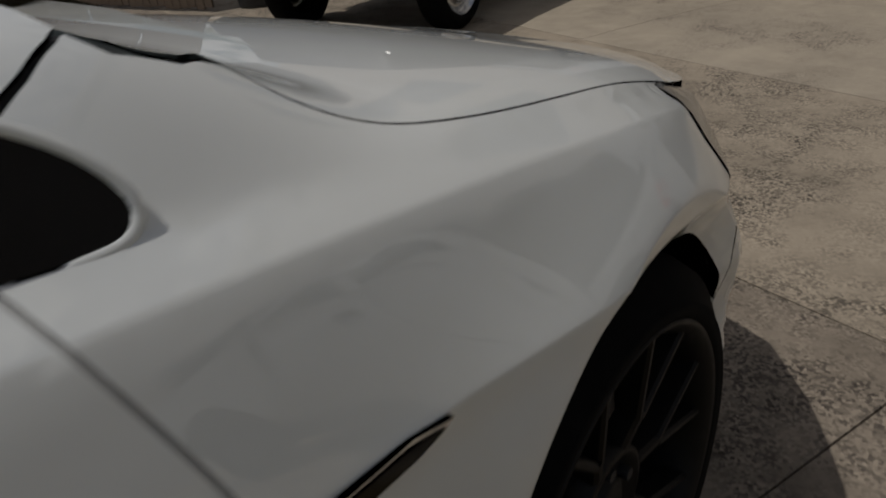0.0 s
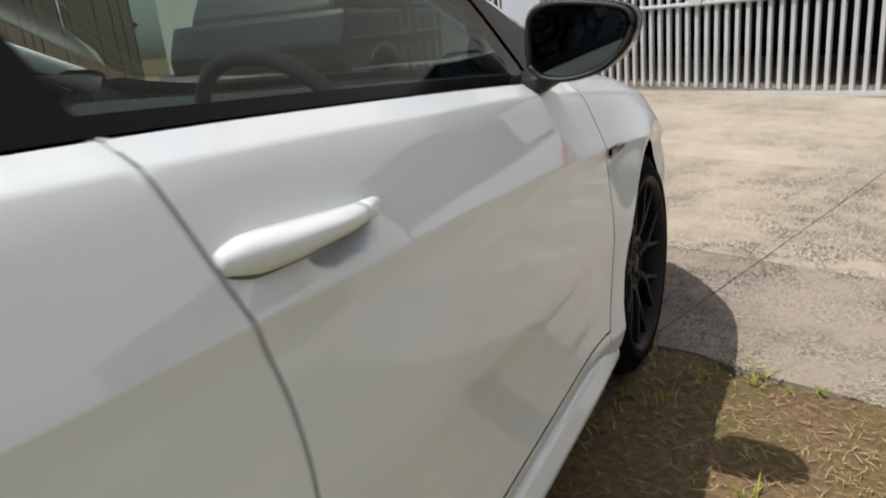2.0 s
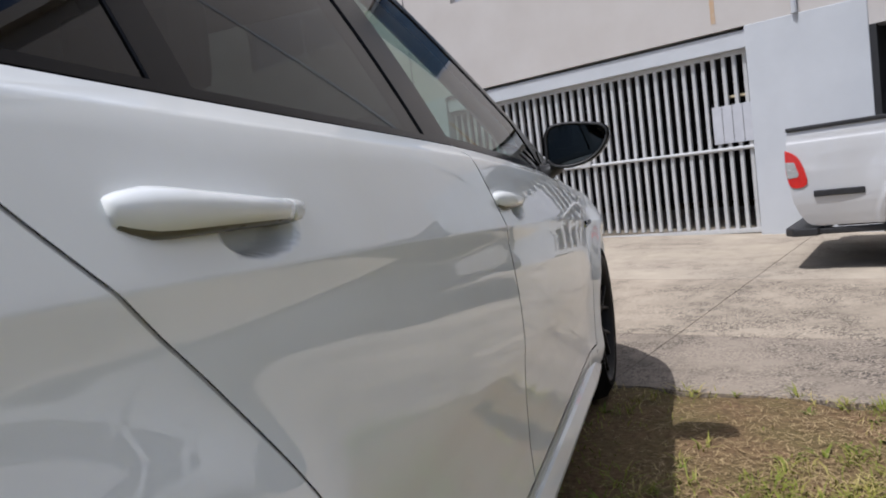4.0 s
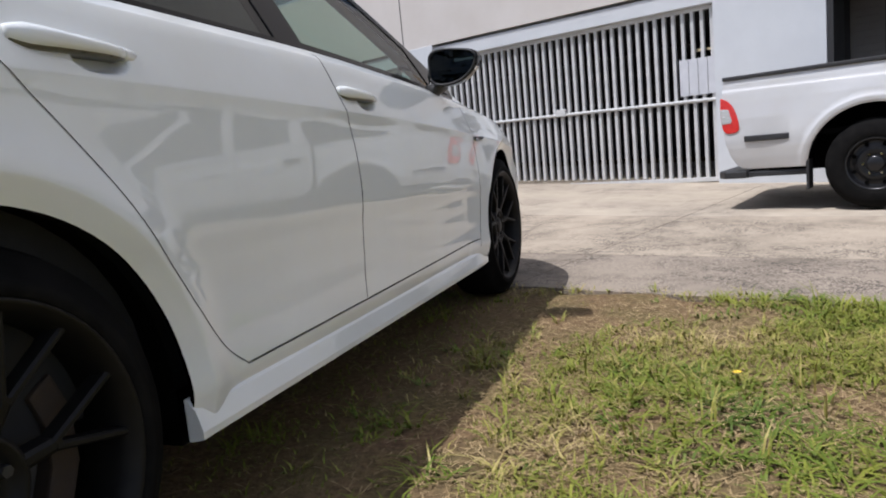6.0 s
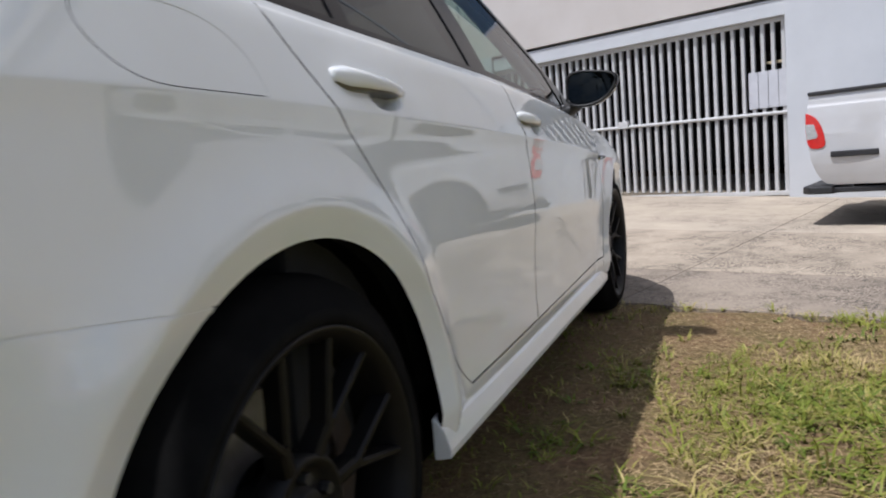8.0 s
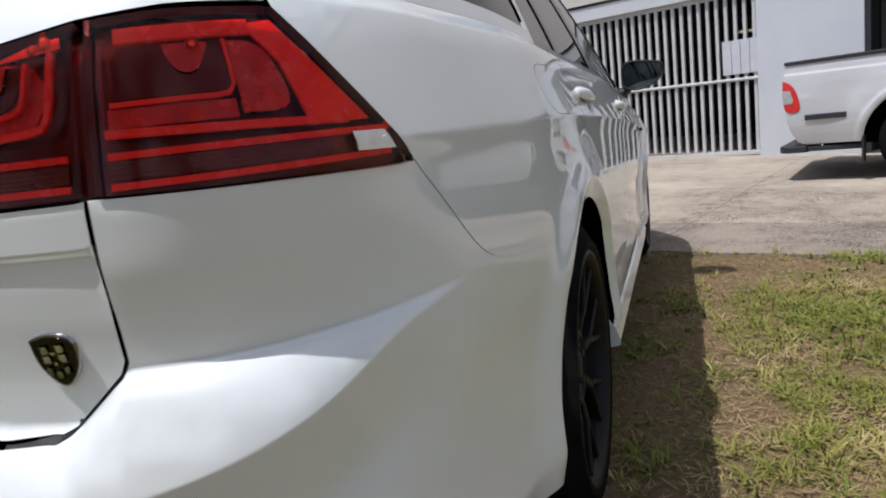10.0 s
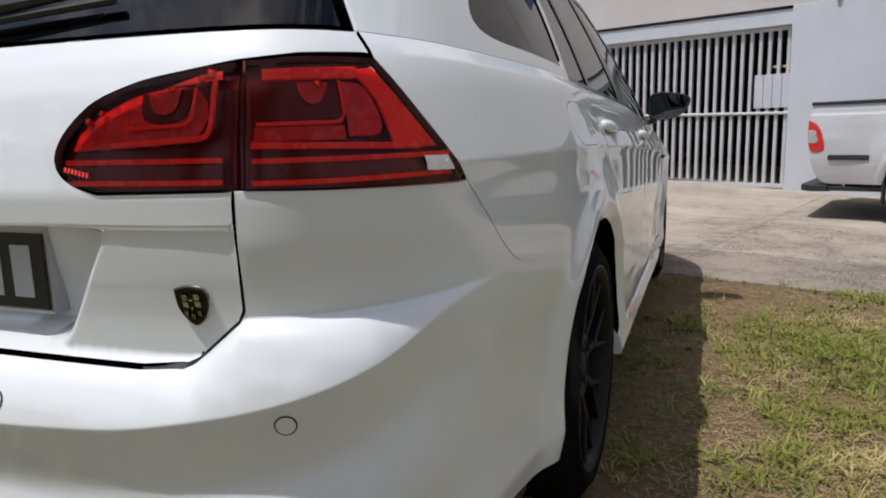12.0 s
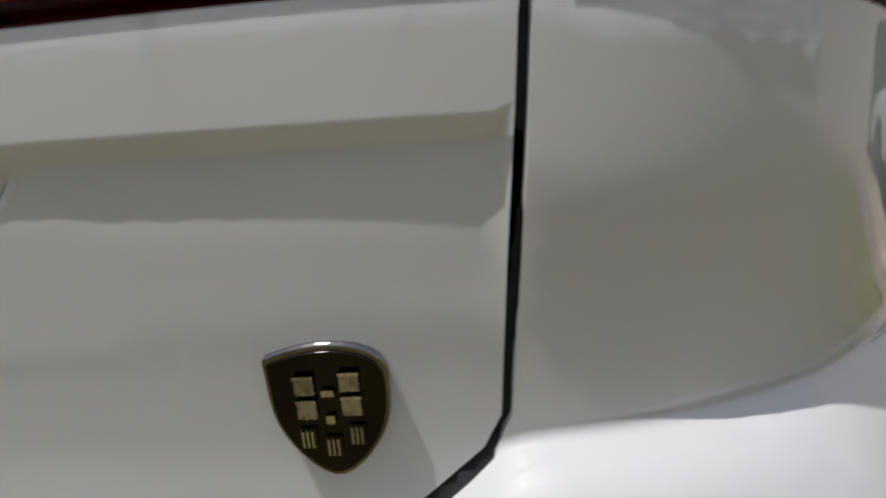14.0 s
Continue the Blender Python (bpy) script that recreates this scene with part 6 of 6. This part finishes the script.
    front_door = flank(*SEAM_B) + flank(*SEAM_F[::-1]) + flank(*along(BELT, 0.795, -0.302, 16))
    panel("front_door", front_door, skin, WHITE, car, "white front door", lines=folds_of_flank(), mirror="twin", step=0.024, gap=0.0026, extra=[cup(1)])
    seam = eased([(0.69, 0.985), (0.720, 0.974), (0.739, 0.979), (0.757, 1.006), (0.769, 1.036), (0.780, 1.08), (0.788, 1.13), (0.792, 1.20), (0.791, 1.30), (0.776, 1.49), (0.755, 1.62), (0.72, 1.75), (0.65, 1.90), (0.58, 2.0)], 5)
    inner = [p for p in seam if p[1] < 1.80 and p[0] > 0.71][::-1]
    crest = inner + [(0.729, 0.962), (0.740, 0.945), (0.743, 0.905), (0.732, 0.888), (0.740, 0.879), (0.756, 0.856), (0.767, 0.835), (0.780, 0.806), (0.783, 0.822), (0.787, 0.840), (0.792, 0.851), (0.797, 0.858), (0.802, 0.857), (0.806, 0.850)]
    wing = flank(*SEAM_F) + flank((0.825, 0.262), (0.965, 0.262)) + flank(*arc(front, 186, 14, 34)) + flank((1.648, 0.45), (1.63, 0.60), (1.62, 0.655), (1.553, 0.74), (1.535, zb(1.535))) + flank(*along(BELT, 1.54, 1.80, 8)) + over(*crest) + flank((0.845, zb(0.845)), (0.82, zb(0.82)))
    panel("front_wing", wing, crown, WHITE, car, "white front wing", lines=folds_of_flank(), mirror="twin", step=0.016, gap=0.0011, extra=[(s_y(0.93), 0.945, 0.09, 0.05, 0.008)])
    lamp = flank((1.538, zb(1.538)), (1.556, 0.74), (1.623, 0.655), (1.76, 0.60)) + [(s_fx(0.60), 0.58), (s_fx(0.45), 0.60), (s_fx(0.5), 0.69)] + flank((1.9, zb(1.9)), (1.7, zb(1.7)))
    panel("headlamp", lamp, skin, HEADLAMP, car, "smoky clear headlamp", mirror="twin", lift=0.002)
    nose = flank(*arc(front, 14, -12, 8)) + flank((1.67, 0.22)) + [(s_fx(0.6), 0.20), (S_END, 0.20), (S_END, 0.70), (s_fx(0.5), 0.688), (s_fx(0.45), 0.60), (s_fx(0.60), 0.58)] + flank((1.76, 0.60), (1.62, 0.652), (1.63, 0.60), (1.648, 0.45))
    panel("front_bumper", nose, skin, WHITE, car, "white front bumper", mirror="join", keep=S_END, rim=0.03)
    panel("sill", flank((-0.952, 0.335), (-0.79, 0.335), (0.825, 0.335), (0.96, 0.30), (0.96, 0.225), (-0.952, 0.262)), skin, WHITE, car, mirror="twin", gap=0.0, rim=0.0)
    for s in (1, -1):
        secs = []
        for k in range(25):
            t = k / 24
            y = -0.957 + 1.882 * t
            x = 0.878 + 0.012 * (1 - t) - 0.008 * t
            z = 0.274 - 0.030 * t
            f = 1.0 - 0.5 * max(0, (t - 0.9) / 0.1)
            back = 0.0
            secs.append([(s * (x - 0.05 * min(1.0, 0.35 + t * 5)), y, z + 0.050), (s * (x - 0.012), y, z + 0.048), (s * (x - 0.002), y, z + 0.036), (s * (x + 0.004 * f), y, z + 0.030), (s * (x + 0.015 * f), y + back * 0.5, z - 0.008), (s * (x + 0.013 * f), y + back, z - 0.022), (s * (x - 0.01), y + back, z - 0.027), (s * (x - 0.06 * min(1.0, 0.3 + t * 5)), y + back, z - 0.027)])
        part("side_skirt", loft(secs), WHITE, car, "white side skirt", smooth=False)
    # Bonnet and wing tops.
    foot = [(0.779, 0.803), (0.766, 0.832), (0.755, 0.853), (0.739, 0.876), (0.729, 0.886), (0.70, 0.87), (0.655, 0.80), (0.68, 0.62), (0.72, 0.62), (0.752, 0.72), (0.769, 0.77)]
    panel("pillar_foot", foot, bonnet, WHITE, car, "white foot of the windscreen pillar", mirror="twin", step=0.012, gap=0.0012)
    panel("pillar_gap", [(0.80, 0.80), (0.78, 0.85), (0.75, 0.90), (0.72, 0.90), (0.74, 0.85), (0.77, 0.78)], bonnet, SEAM, car, mirror="twin", gap=0.0, rim=0.0, lift=-0.007, step=0.012)
    hood = [(0.0, 1.10), (0.35, 1.08), (0.60, 1.02)] + seam + [(0.5, 2.045), (0.3, 2.12), (0.0, 2.15)]
    panel("bonnet", hood, bonnet, WHITE, car, "white bonnet", mirror="join", keep=0.0, step=0.026, gap=0.0012)
    panel("bonnet_gap", [(0.72, 1.02), (0.735, 0.985), (0.757, 1.0), (0.78, 1.06), (0.798, 1.14), (0.80, 1.3), (0.785, 1.5), (0.755, 1.65), (0.735, 1.65), (0.755, 1.5), (0.77, 1.3), (0.76, 1.1)], bonnet, SEAM, car, mirror="twin", gap=0.0, rim=0.0, lift=-0.010, step=0.03)
    panel("cowl", [(0.0, 1.115), (0.35, 1.10), (0.62, 1.045), (0.735, 1.0), (0.752, 0.95), (0.752, 0.90), (0.72, 0.88), (0.60, 0.95), (0.35, 1.0), (0.0, 1.01)], bonnet, TRIM, car, "black wiper cowl", mirror="join", keep=0.0, gap=0.0, rim=0.0, lift=-0.014)
    # Glasshouse.
    roof_z = curve_of([(-2.3, 1.30), (-2.0, 1.335), (-1.6, 1.375), (-1.0, 1.41), (-0.5, 1.415), (-0.1, 1.395), (0.1, 1.36)], 0.1)
    pillar = lambda z: 0.77 - (z - 0.985) / 0.44
    front_glass = flank((-0.31, zb(-0.31) + 0.016), *along(BELT, -0.2, 0.54, 6, 0.015), (0.60, zb(0.60) + 0.014), (pillar(1.08) - 0.06, 1.08), (pillar(1.2) - 0.06, 1.2), (pillar(1.31) - 0.06, 1.31), (-0.2, 1.36), (-0.44, 1.365))
    panel("front_door_glass", front_glass, glazing, SIDE_GLASS, car, "green tinted door glass", mirror="twin", step=0.06, gap=0.0, rim=0.0, lift=-0.003)
    rear_glass = flank((-0.43, zb(-0.43) + 0.010), (-0.56, 1.365), (-1.05, 1.36), (-1.02, 1.2), (-1.0, zb(-1.0) + 0.010))
    panel("rear_door_glass", rear_glass, glazing, PRIVACY, car, "dark privacy glass", mirror="twin", step=0.06, gap=0.0, rim=0.0, lift=-0.003)
    door_quarter = flank((-1.05, zb(-1.05) + 0.010), (-1.07, 1.2), (-1.10, 1.35), (-1.20, 1.345), (-1.27, 1.2), (-1.30, zb(-1.30) + 0.010))
    panel("fixed_door_glass", door_quarter, glazing, PRIVACY, car, "dark privacy glass", mirror="twin", step=0.06, gap=0.0, rim=0.0, lift=-0.003)
    load_glass = eased([(-1.36, 1.055), (-1.80, 1.070), (-1.93, 1.082), (-1.92, 1.10), (-1.80, 1.20), (-1.70, 1.27), (-1.62, 1.30), (-1.40, 1.33), (-1.32, 1.33), (-1.36, 1.055)], 5)[:-1]
    panel("load_window", flank(*load_glass), glazing, PRIVACY, car, "dark privacy glass", mirror="twin", step=0.05, gap=0.0, rim=0.004, lift=-0.003)
    frame_out = flank(*along(BELT, -1.33, 0.835, 24, 0.0)) + flank((0.856, zb(0.856) + 0.003), (0.864, 0.913), (0.868, 0.919), (0.866, 0.927), (0.859, 0.940), (0.846, 0.954), (0.829, 0.967), (0.80, 0.982), (pillar(1.0), 1.0), (pillar(1.08), 1.08), (pillar(1.2), 1.2), (pillar(1.33), 1.33), (-0.15, 1.388), (-0.6, 1.395), (-1.16, 1.38), (-1.28, 1.25))
    panel("door_frame", frame_out, glazing, GLOSS_BLACK, car, "black door window frames and seals", mirror="twin", step=0.04, gap=0.0, rim=0.025, lift=0.0, holes=[front_glass, rear_glass, door_quarter])
    lip = eased([(0.825, zb(0.825) - 0.001), (0.856, zb(0.856) + 0.0015), (0.866, 0.912), (0.870, 0.919), (0.868, 0.928), (0.861, 0.9415), (0.848, 0.956), (0.830, 0.9695), (0.80, 0.985)], 4)
    for sgn in (1, -1):
        pts = [glazing(np.array([s_y(a)]), np.array([b]))[0] - np.array((0.002, 0, 0.003)) for a, b in lip]
        part("sail_lip", tube([(sgn * q[0], q[1], q[2]) for q in pts], 0.0048, 8), WHITE, car, smooth=True)
    tri = eased([(0.62, zb(0.62) + 0.020), (0.70, zb(0.70) + 0.016), (0.82, zb(0.82) + 0.012), (0.838, zb(0.83) + 0.022), (0.80, 0.958), (0.74, 0.985), (0.66, 1.012), (0.62, zb(0.62) + 0.020)], 4)[:-1]
    panel("sail_glass", flank(*tri), glazing, GLOSS_BLACK, car, "small black corner pane", mirror="twin", step=0.03, gap=0.0, rim=0.003, lift=0.003)
    d_pillar = flank(*along(BELT, -1.33, -2.2, 16)) + [(LAMP_CORNER[0], 1.05)] + [(s_y(-2.20), 1.16), (s_y(-2.16), 1.28), (s_y(-2.1), 1.33)] + flank((-1.6, 1.375), (-1.16, 1.395), (-1.28, 1.25))
    panel("rear_pillar", d_pillar, glazing, WHITE, car, "white rear pillar", mirror="twin", step=0.04, gap=0.0, rim=0.006, holes=[flank(*load_glass)])
    screen = [(0.0, 1.052)] + [(s_x(0.5), 1.052), (LAMP_CORNER[0] - 0.03, 1.052), (s_y(-2.225), 1.16), (s_y(-2.19), 1.30), (s_x(0.5), 1.34), (0.0, 1.35)]
    panel("tailgate_glass", screen, glazing, PRIVACY, car, "dark rear window", mirror="join", keep=0.0, step=0.05, gap=0.002, rim=0.006)
    bm = bmesh.new()
    rows = []
    for k in range(13):
        y = -2.06 + 2.16 * k / 12
        half = abs(float(glazing(np.array([s_y(min(max(y, -2.1), 0.12))]), np.array([1.385]))[0, 0])) - 0.01
        rows.append([bm.verts.new((half * q / 8, y, float(roof_z(y)) + 0.055 * (1 - (q / 8) ** 2))) for q in range(-8, 9)])
    for a, b in zip(rows, rows[1:]):
        for k in range(16):
            bm.faces.new((a[k], a[k + 1], b[k + 1], b[k]))
    bmesh.ops.solidify(bm, geom=list(bm.faces), thickness=0.03)
    part("roof", bm, WHITE, car, smooth=True)
    part("headliner", box((-0.55, -1.9, 1.345), (0.55, -0.1, 1.36)), CABIN_LIGHT, car)
    bm = bmesh.new()
    rows = []
    for k in range(9):
        t = k / 8
        y, z = 1.03 - 1.0 * t, 0.955 + 0.45 * t
        half = 0.70 - 0.13 * t
        rows.append([bm.verts.new((half * q / 6, y + 0.05 * (1 - (q / 6) ** 2) * (1 - 0.4 * t), z)) for q in range(-6, 7)])
    for a, b in zip(rows, rows[1:]):
        for k in range(12):
            bm.faces.new((a[k], a[k + 1], b[k + 1], b[k]))
    part("windscreen", bm, SIDE_GLASS, car, smooth=True)
    for s in (1, -1):
        pts = [(s * (0.712 - 0.09 * t - 0.03 * t * t), 0.83 - 0.98 * t, 0.985 + 0.405 * t) for t in [k / 8 for k in range(9)]]
        part("windscreen_pillar", tube(pts, [0.036, 0.034, 0.032, 0.03, 0.03, 0.03, 0.03, 0.03, 0.03], 10), WHITE, car, smooth=True)
    build_cabin(car)
    # Fittings.
    for k, (y, z) in enumerate(CUPS):
        build_handle(car, y - 0.042, z + 0.007)
    build_mirror(car)
    for y in (-1.32, 1.315):
        for s in (1, -1):
            build_wheel(car, y, s)
    for cy, cz, r in ARCHES:
        for s in (1, -1):
            bm = bmesh.new()
            rim_of = lambda a: float(skin(np.array([s_y(cy + r * math.cos(a))]), np.array([max(cz + r * math.sin(a), 0.3)]))[0, 0]) - 0.016
            ring = [[bm.verts.new((s * min(x, rim_of(math.pi * (-0.05 + 1.1 * k / 20))), cy + (r + 0.012) * math.cos(math.pi * (-0.05 + 1.1 * k / 20)), cz + (r + 0.012) * math.sin(math.pi * (-0.05 + 1.1 * k / 20)))) for k in range(21)] for x in (0.845, 0.58)]
            for k in range(20):
                bm.faces.new((ring[0][k], ring[0][k + 1], ring[1][k + 1], ring[1][k]))
            bm.faces.new(ring[1])
            part("arch_liner", bm, LINER, car)
    part("underbody", box((-0.60, -2.2, 0.20), (0.60, 2.0, 0.30)), LINER, car)
    part("floor_pan", box((-0.83, -0.93, 0.225), (0.83, 0.94, 0.30)), LINER, car)
    part("tail_pan", box((-0.70, -2.22, 0.26), (0.70, -1.72, 0.30)), LINER, car)
    build_marks(car, tailgate)
    return car


def build_marks(car, tailgate):
    """Badges, number plate, sensor, tow cover, wiper."""
    y = lambda s, z: skin(np.array([s]), np.array([z]))[0]
    # Shield badge on the tailgate.
    badge = new("shield_badge")
    badge.parent = car
    badge["label"] = "dark chrome shield badge with small bright blocks"
    c = (s_x(0.5555), 0.7215)
    shield = eased([(-0.0225, 0.020), (-0.012, 0.0235), (0.0, 0.025), (0.012, 0.0235), (0.0225, 0.020), (0.022, -0.004), (0.013, -0.018), (0.0, -0.029), (-0.013, -0.018), (-0.022, -0.004), (-0.0225, 0.020)], 3)[:-1]
    shield = [(a * 1.05, b * 1.05) for a, b in shield]
    dark_chrome = material("dark_chrome", (0.045, 0.040, 0.038), 0.12, 1.0)
    smoked = material("smoked_chrome_edge", (0.30, 0.29, 0.28), 0.10, 1.0)
    silver = varied("brushed_badge_silver", (0.30, 0.30, 0.31), (0.75, 0.75, 0.76), 160, (0.2, 0.35), metal=1.0)
    enamel = material("black_badge_enamel", (0.012, 0.011, 0.011), 0.08, 0.0, 0.8, 1.0)
    put = lambda pts, k=1.0: [(c[0] + a * k, c[1] + b * k) for a, b in pts]
    panel("shield", put(shield), skin, smoked, badge, "bright rim of the shield", step=0.006, gap=0.0, rim=0.007, lift=0.0045)
    panel("shield_field", put(shield, 0.93), skin, dark_chrome, badge, step=0.006, gap=0.0, rim=0.002, lift=0.0056)
    square = lambda a, b, w, hh: [(c[0] + a - w, c[1] + b - hh), (c[0] + a + w, c[1] + b - hh), (c[0] + a + w, c[1] + b + hh), (c[0] + a - w, c[1] + b + hh)]
    for a, b in ((-0.0085, 0.0115), (0.0085, 0.0125), (-0.0085, 0.0020), (0.0085, 0.0030)):
        panel("block", square(a, b, 0.0036, 0.0036), skin, silver, badge, step=0.006, gap=0.0, rim=0.002, lift=0.0072)
        panel("block_edge", square(a, b + 0.0036, 0.0038, 0.0006), skin, CHROME, badge, step=0.006, gap=0.0, rim=0.001, lift=0.0078)
    panel("centre_stud", square(0.0, 0.0085, 0.0024, 0.0012), skin, CHROME, badge, step=0.006, gap=0.0, rim=0.001, lift=0.0074)
    panel("centre_stud", square(0.0, -0.0020, 0.0016, 0.0016), skin, CHROME, badge, step=0.006, gap=0.0, rim=0.001, lift=0.0074)
    for a, b in ((-0.0095, -0.0095), (0.0, -0.0130), (0.0095, -0.0085)):
        panel("block", square(a, b, 0.0030, 0.0040), skin, enamel, badge, step=0.006, gap=0.0, rim=0.002, lift=0.0068)
        for k in (-0.0018, 0.0, 0.0018):
            panel("glint_bar", square(a + k, b, 0.0004, 0.0034), skin, CHROME, badge, step=0.006, gap=0.0, rim=0.001, lift=0.0078)
    # Number plate: its characters are plain bars.
    plate = new("number_plate")
    plate.parent = car
    plate["label"] = "black number plate with silver characters in a bright frame"
    yy = -2.288
    part("plate_frame", box((-0.264, yy - 0.006, 0.678), (0.264, yy + 0.02, 0.802), 0.003), ALUMINIUM, plate)
    part("plate_face", box((-0.258, yy - 0.009, 0.684), (0.258, yy - 0.004, 0.796), 0.002), PLATE_BLACK, plate)
    for k in range(8):
        x = -0.236 + 0.0615 * k
        part("character_bar", box((x, yy - 0.0105, 0.702), (x + 0.038, yy - 0.0085, 0.778)), PLATE_INK, plate)
    # Parking sensor and tow cover.
    for s in (s_x(0.677), s_x(0.25)):
        o = y(s, 0.582)
        ring = [(s + 0.0125 * math.cos(2 * math.pi * k / 20), 0.582 + 0.0125 * math.sin(2 * math.pi * k / 20)) for k in range(20)]
        panel("parking_sensor", ring, skin, WHITE, car, "small round parking sensor", step=0.008, gap=0.0, rim=0.004, lift=0.0012)
        big = [(s + 0.0146 * math.cos(2 * math.pi * k / 20), 0.582 + 0.0146 * math.sin(2 * math.pi * k / 20)) for k in range(20)]
        panel("sensor_ring", big, skin, SEAM, car, step=0.008, gap=0.0, rim=0.0, lift=0.0006)
    tow = eased([(0.443, 0.390), (0.515, 0.398), (0.520, 0.466), (0.512, 0.474), (0.448, 0.462), (0.440, 0.454), (0.443, 0.390)], 4)[:-1]
    panel("tow_cover", stern(*[(a, b - 0.01) for a, b in tow]), skin, WHITE, car, "square tow eye cover", step=0.02, gap=0.002, rim=0.002, lift=0.0012)
    panel("tow_cover_gap", stern(*[(a, b - 0.01) for a, b in tow]), skin, GAP_GREY, car, step=0.02, gap=0.0, rim=0.0, lift=0.0005)
    # Wing badge.
    wb = new("wing_badge")
    wb.parent = car
    wb["label"] = "chrome and black badge on the front wing"
    p = [(0.860, 0.7335), (0.945, 0.738), (0.980, 0.746), (0.945, 0.7515), (0.860, 0.7545)]
    panel("badge_rim", flank(*p), skin, CHROME, wb, step=0.012, gap=0.0, rim=0.006, lift=0.006)
    q = [(0.861, 0.7342), (0.945, 0.739), (0.971, 0.7452), (0.943, 0.7495), (0.861, 0.7528)]
    panel("badge_field", flank(*q), skin, GLOSS_BLACK, wb, step=0.012, gap=0.0, rim=0.001, lift=0.0075)
    for a in (0.864, 0.874, 0.884):
        panel("badge_mark", flank((a, 0.7375), (a + 0.0045, 0.738), (a + 0.0065, 0.7475), (a + 0.002, 0.7475)), skin, CHROME, wb, step=0.006, gap=0.0, rim=0.001, lift=0.0085)
    # Rear wiper.
    wiper = new("rear_wiper")
    wiper.parent = car
    pts = [glazing(np.array([s_x(x)]), np.array([z]))[0] + np.array((0, -0.02, 0.012)) for x, z in ((0.0, 1.075), (0.2, 1.085), (0.38, 1.10))]
    part("wiper_arm", tube([tuple(p) for p in pts], [0.014, 0.011, 0.007], 8), TRIM, wiper)
    pts = [glazing(np.array([s_x(x)]), np.array([z]))[0] + np.array((0, -0.012, 0.006)) for x, z in ((0.05, 1.07), (0.25, 1.08), (0.43, 1.092))]
    part("wiper_blade", tube([tuple(p) for p in pts], 0.006, 6), TRIM, wiper)


build_building()
build_gate(-4.14, 0.0, "white-painted steel gate of upright bars, closed")
build_gate(-9.3, -4.80, "white-painted barred gate, partly hidden behind the car")
build_notices()
build_ute()
build_black_car()
build_fence()
build_bin()
build_car()
build_tree(-6.5, -9.5, 8.0, 31)
build_tree(-2.0, -8.8, 7.5, 32)
build_tree(1.6, -9.8, 9.0, 33)
build_tree(5.8, -10.5, 7.0, 34)
build_ground()
build_lawn()
build_driveway()
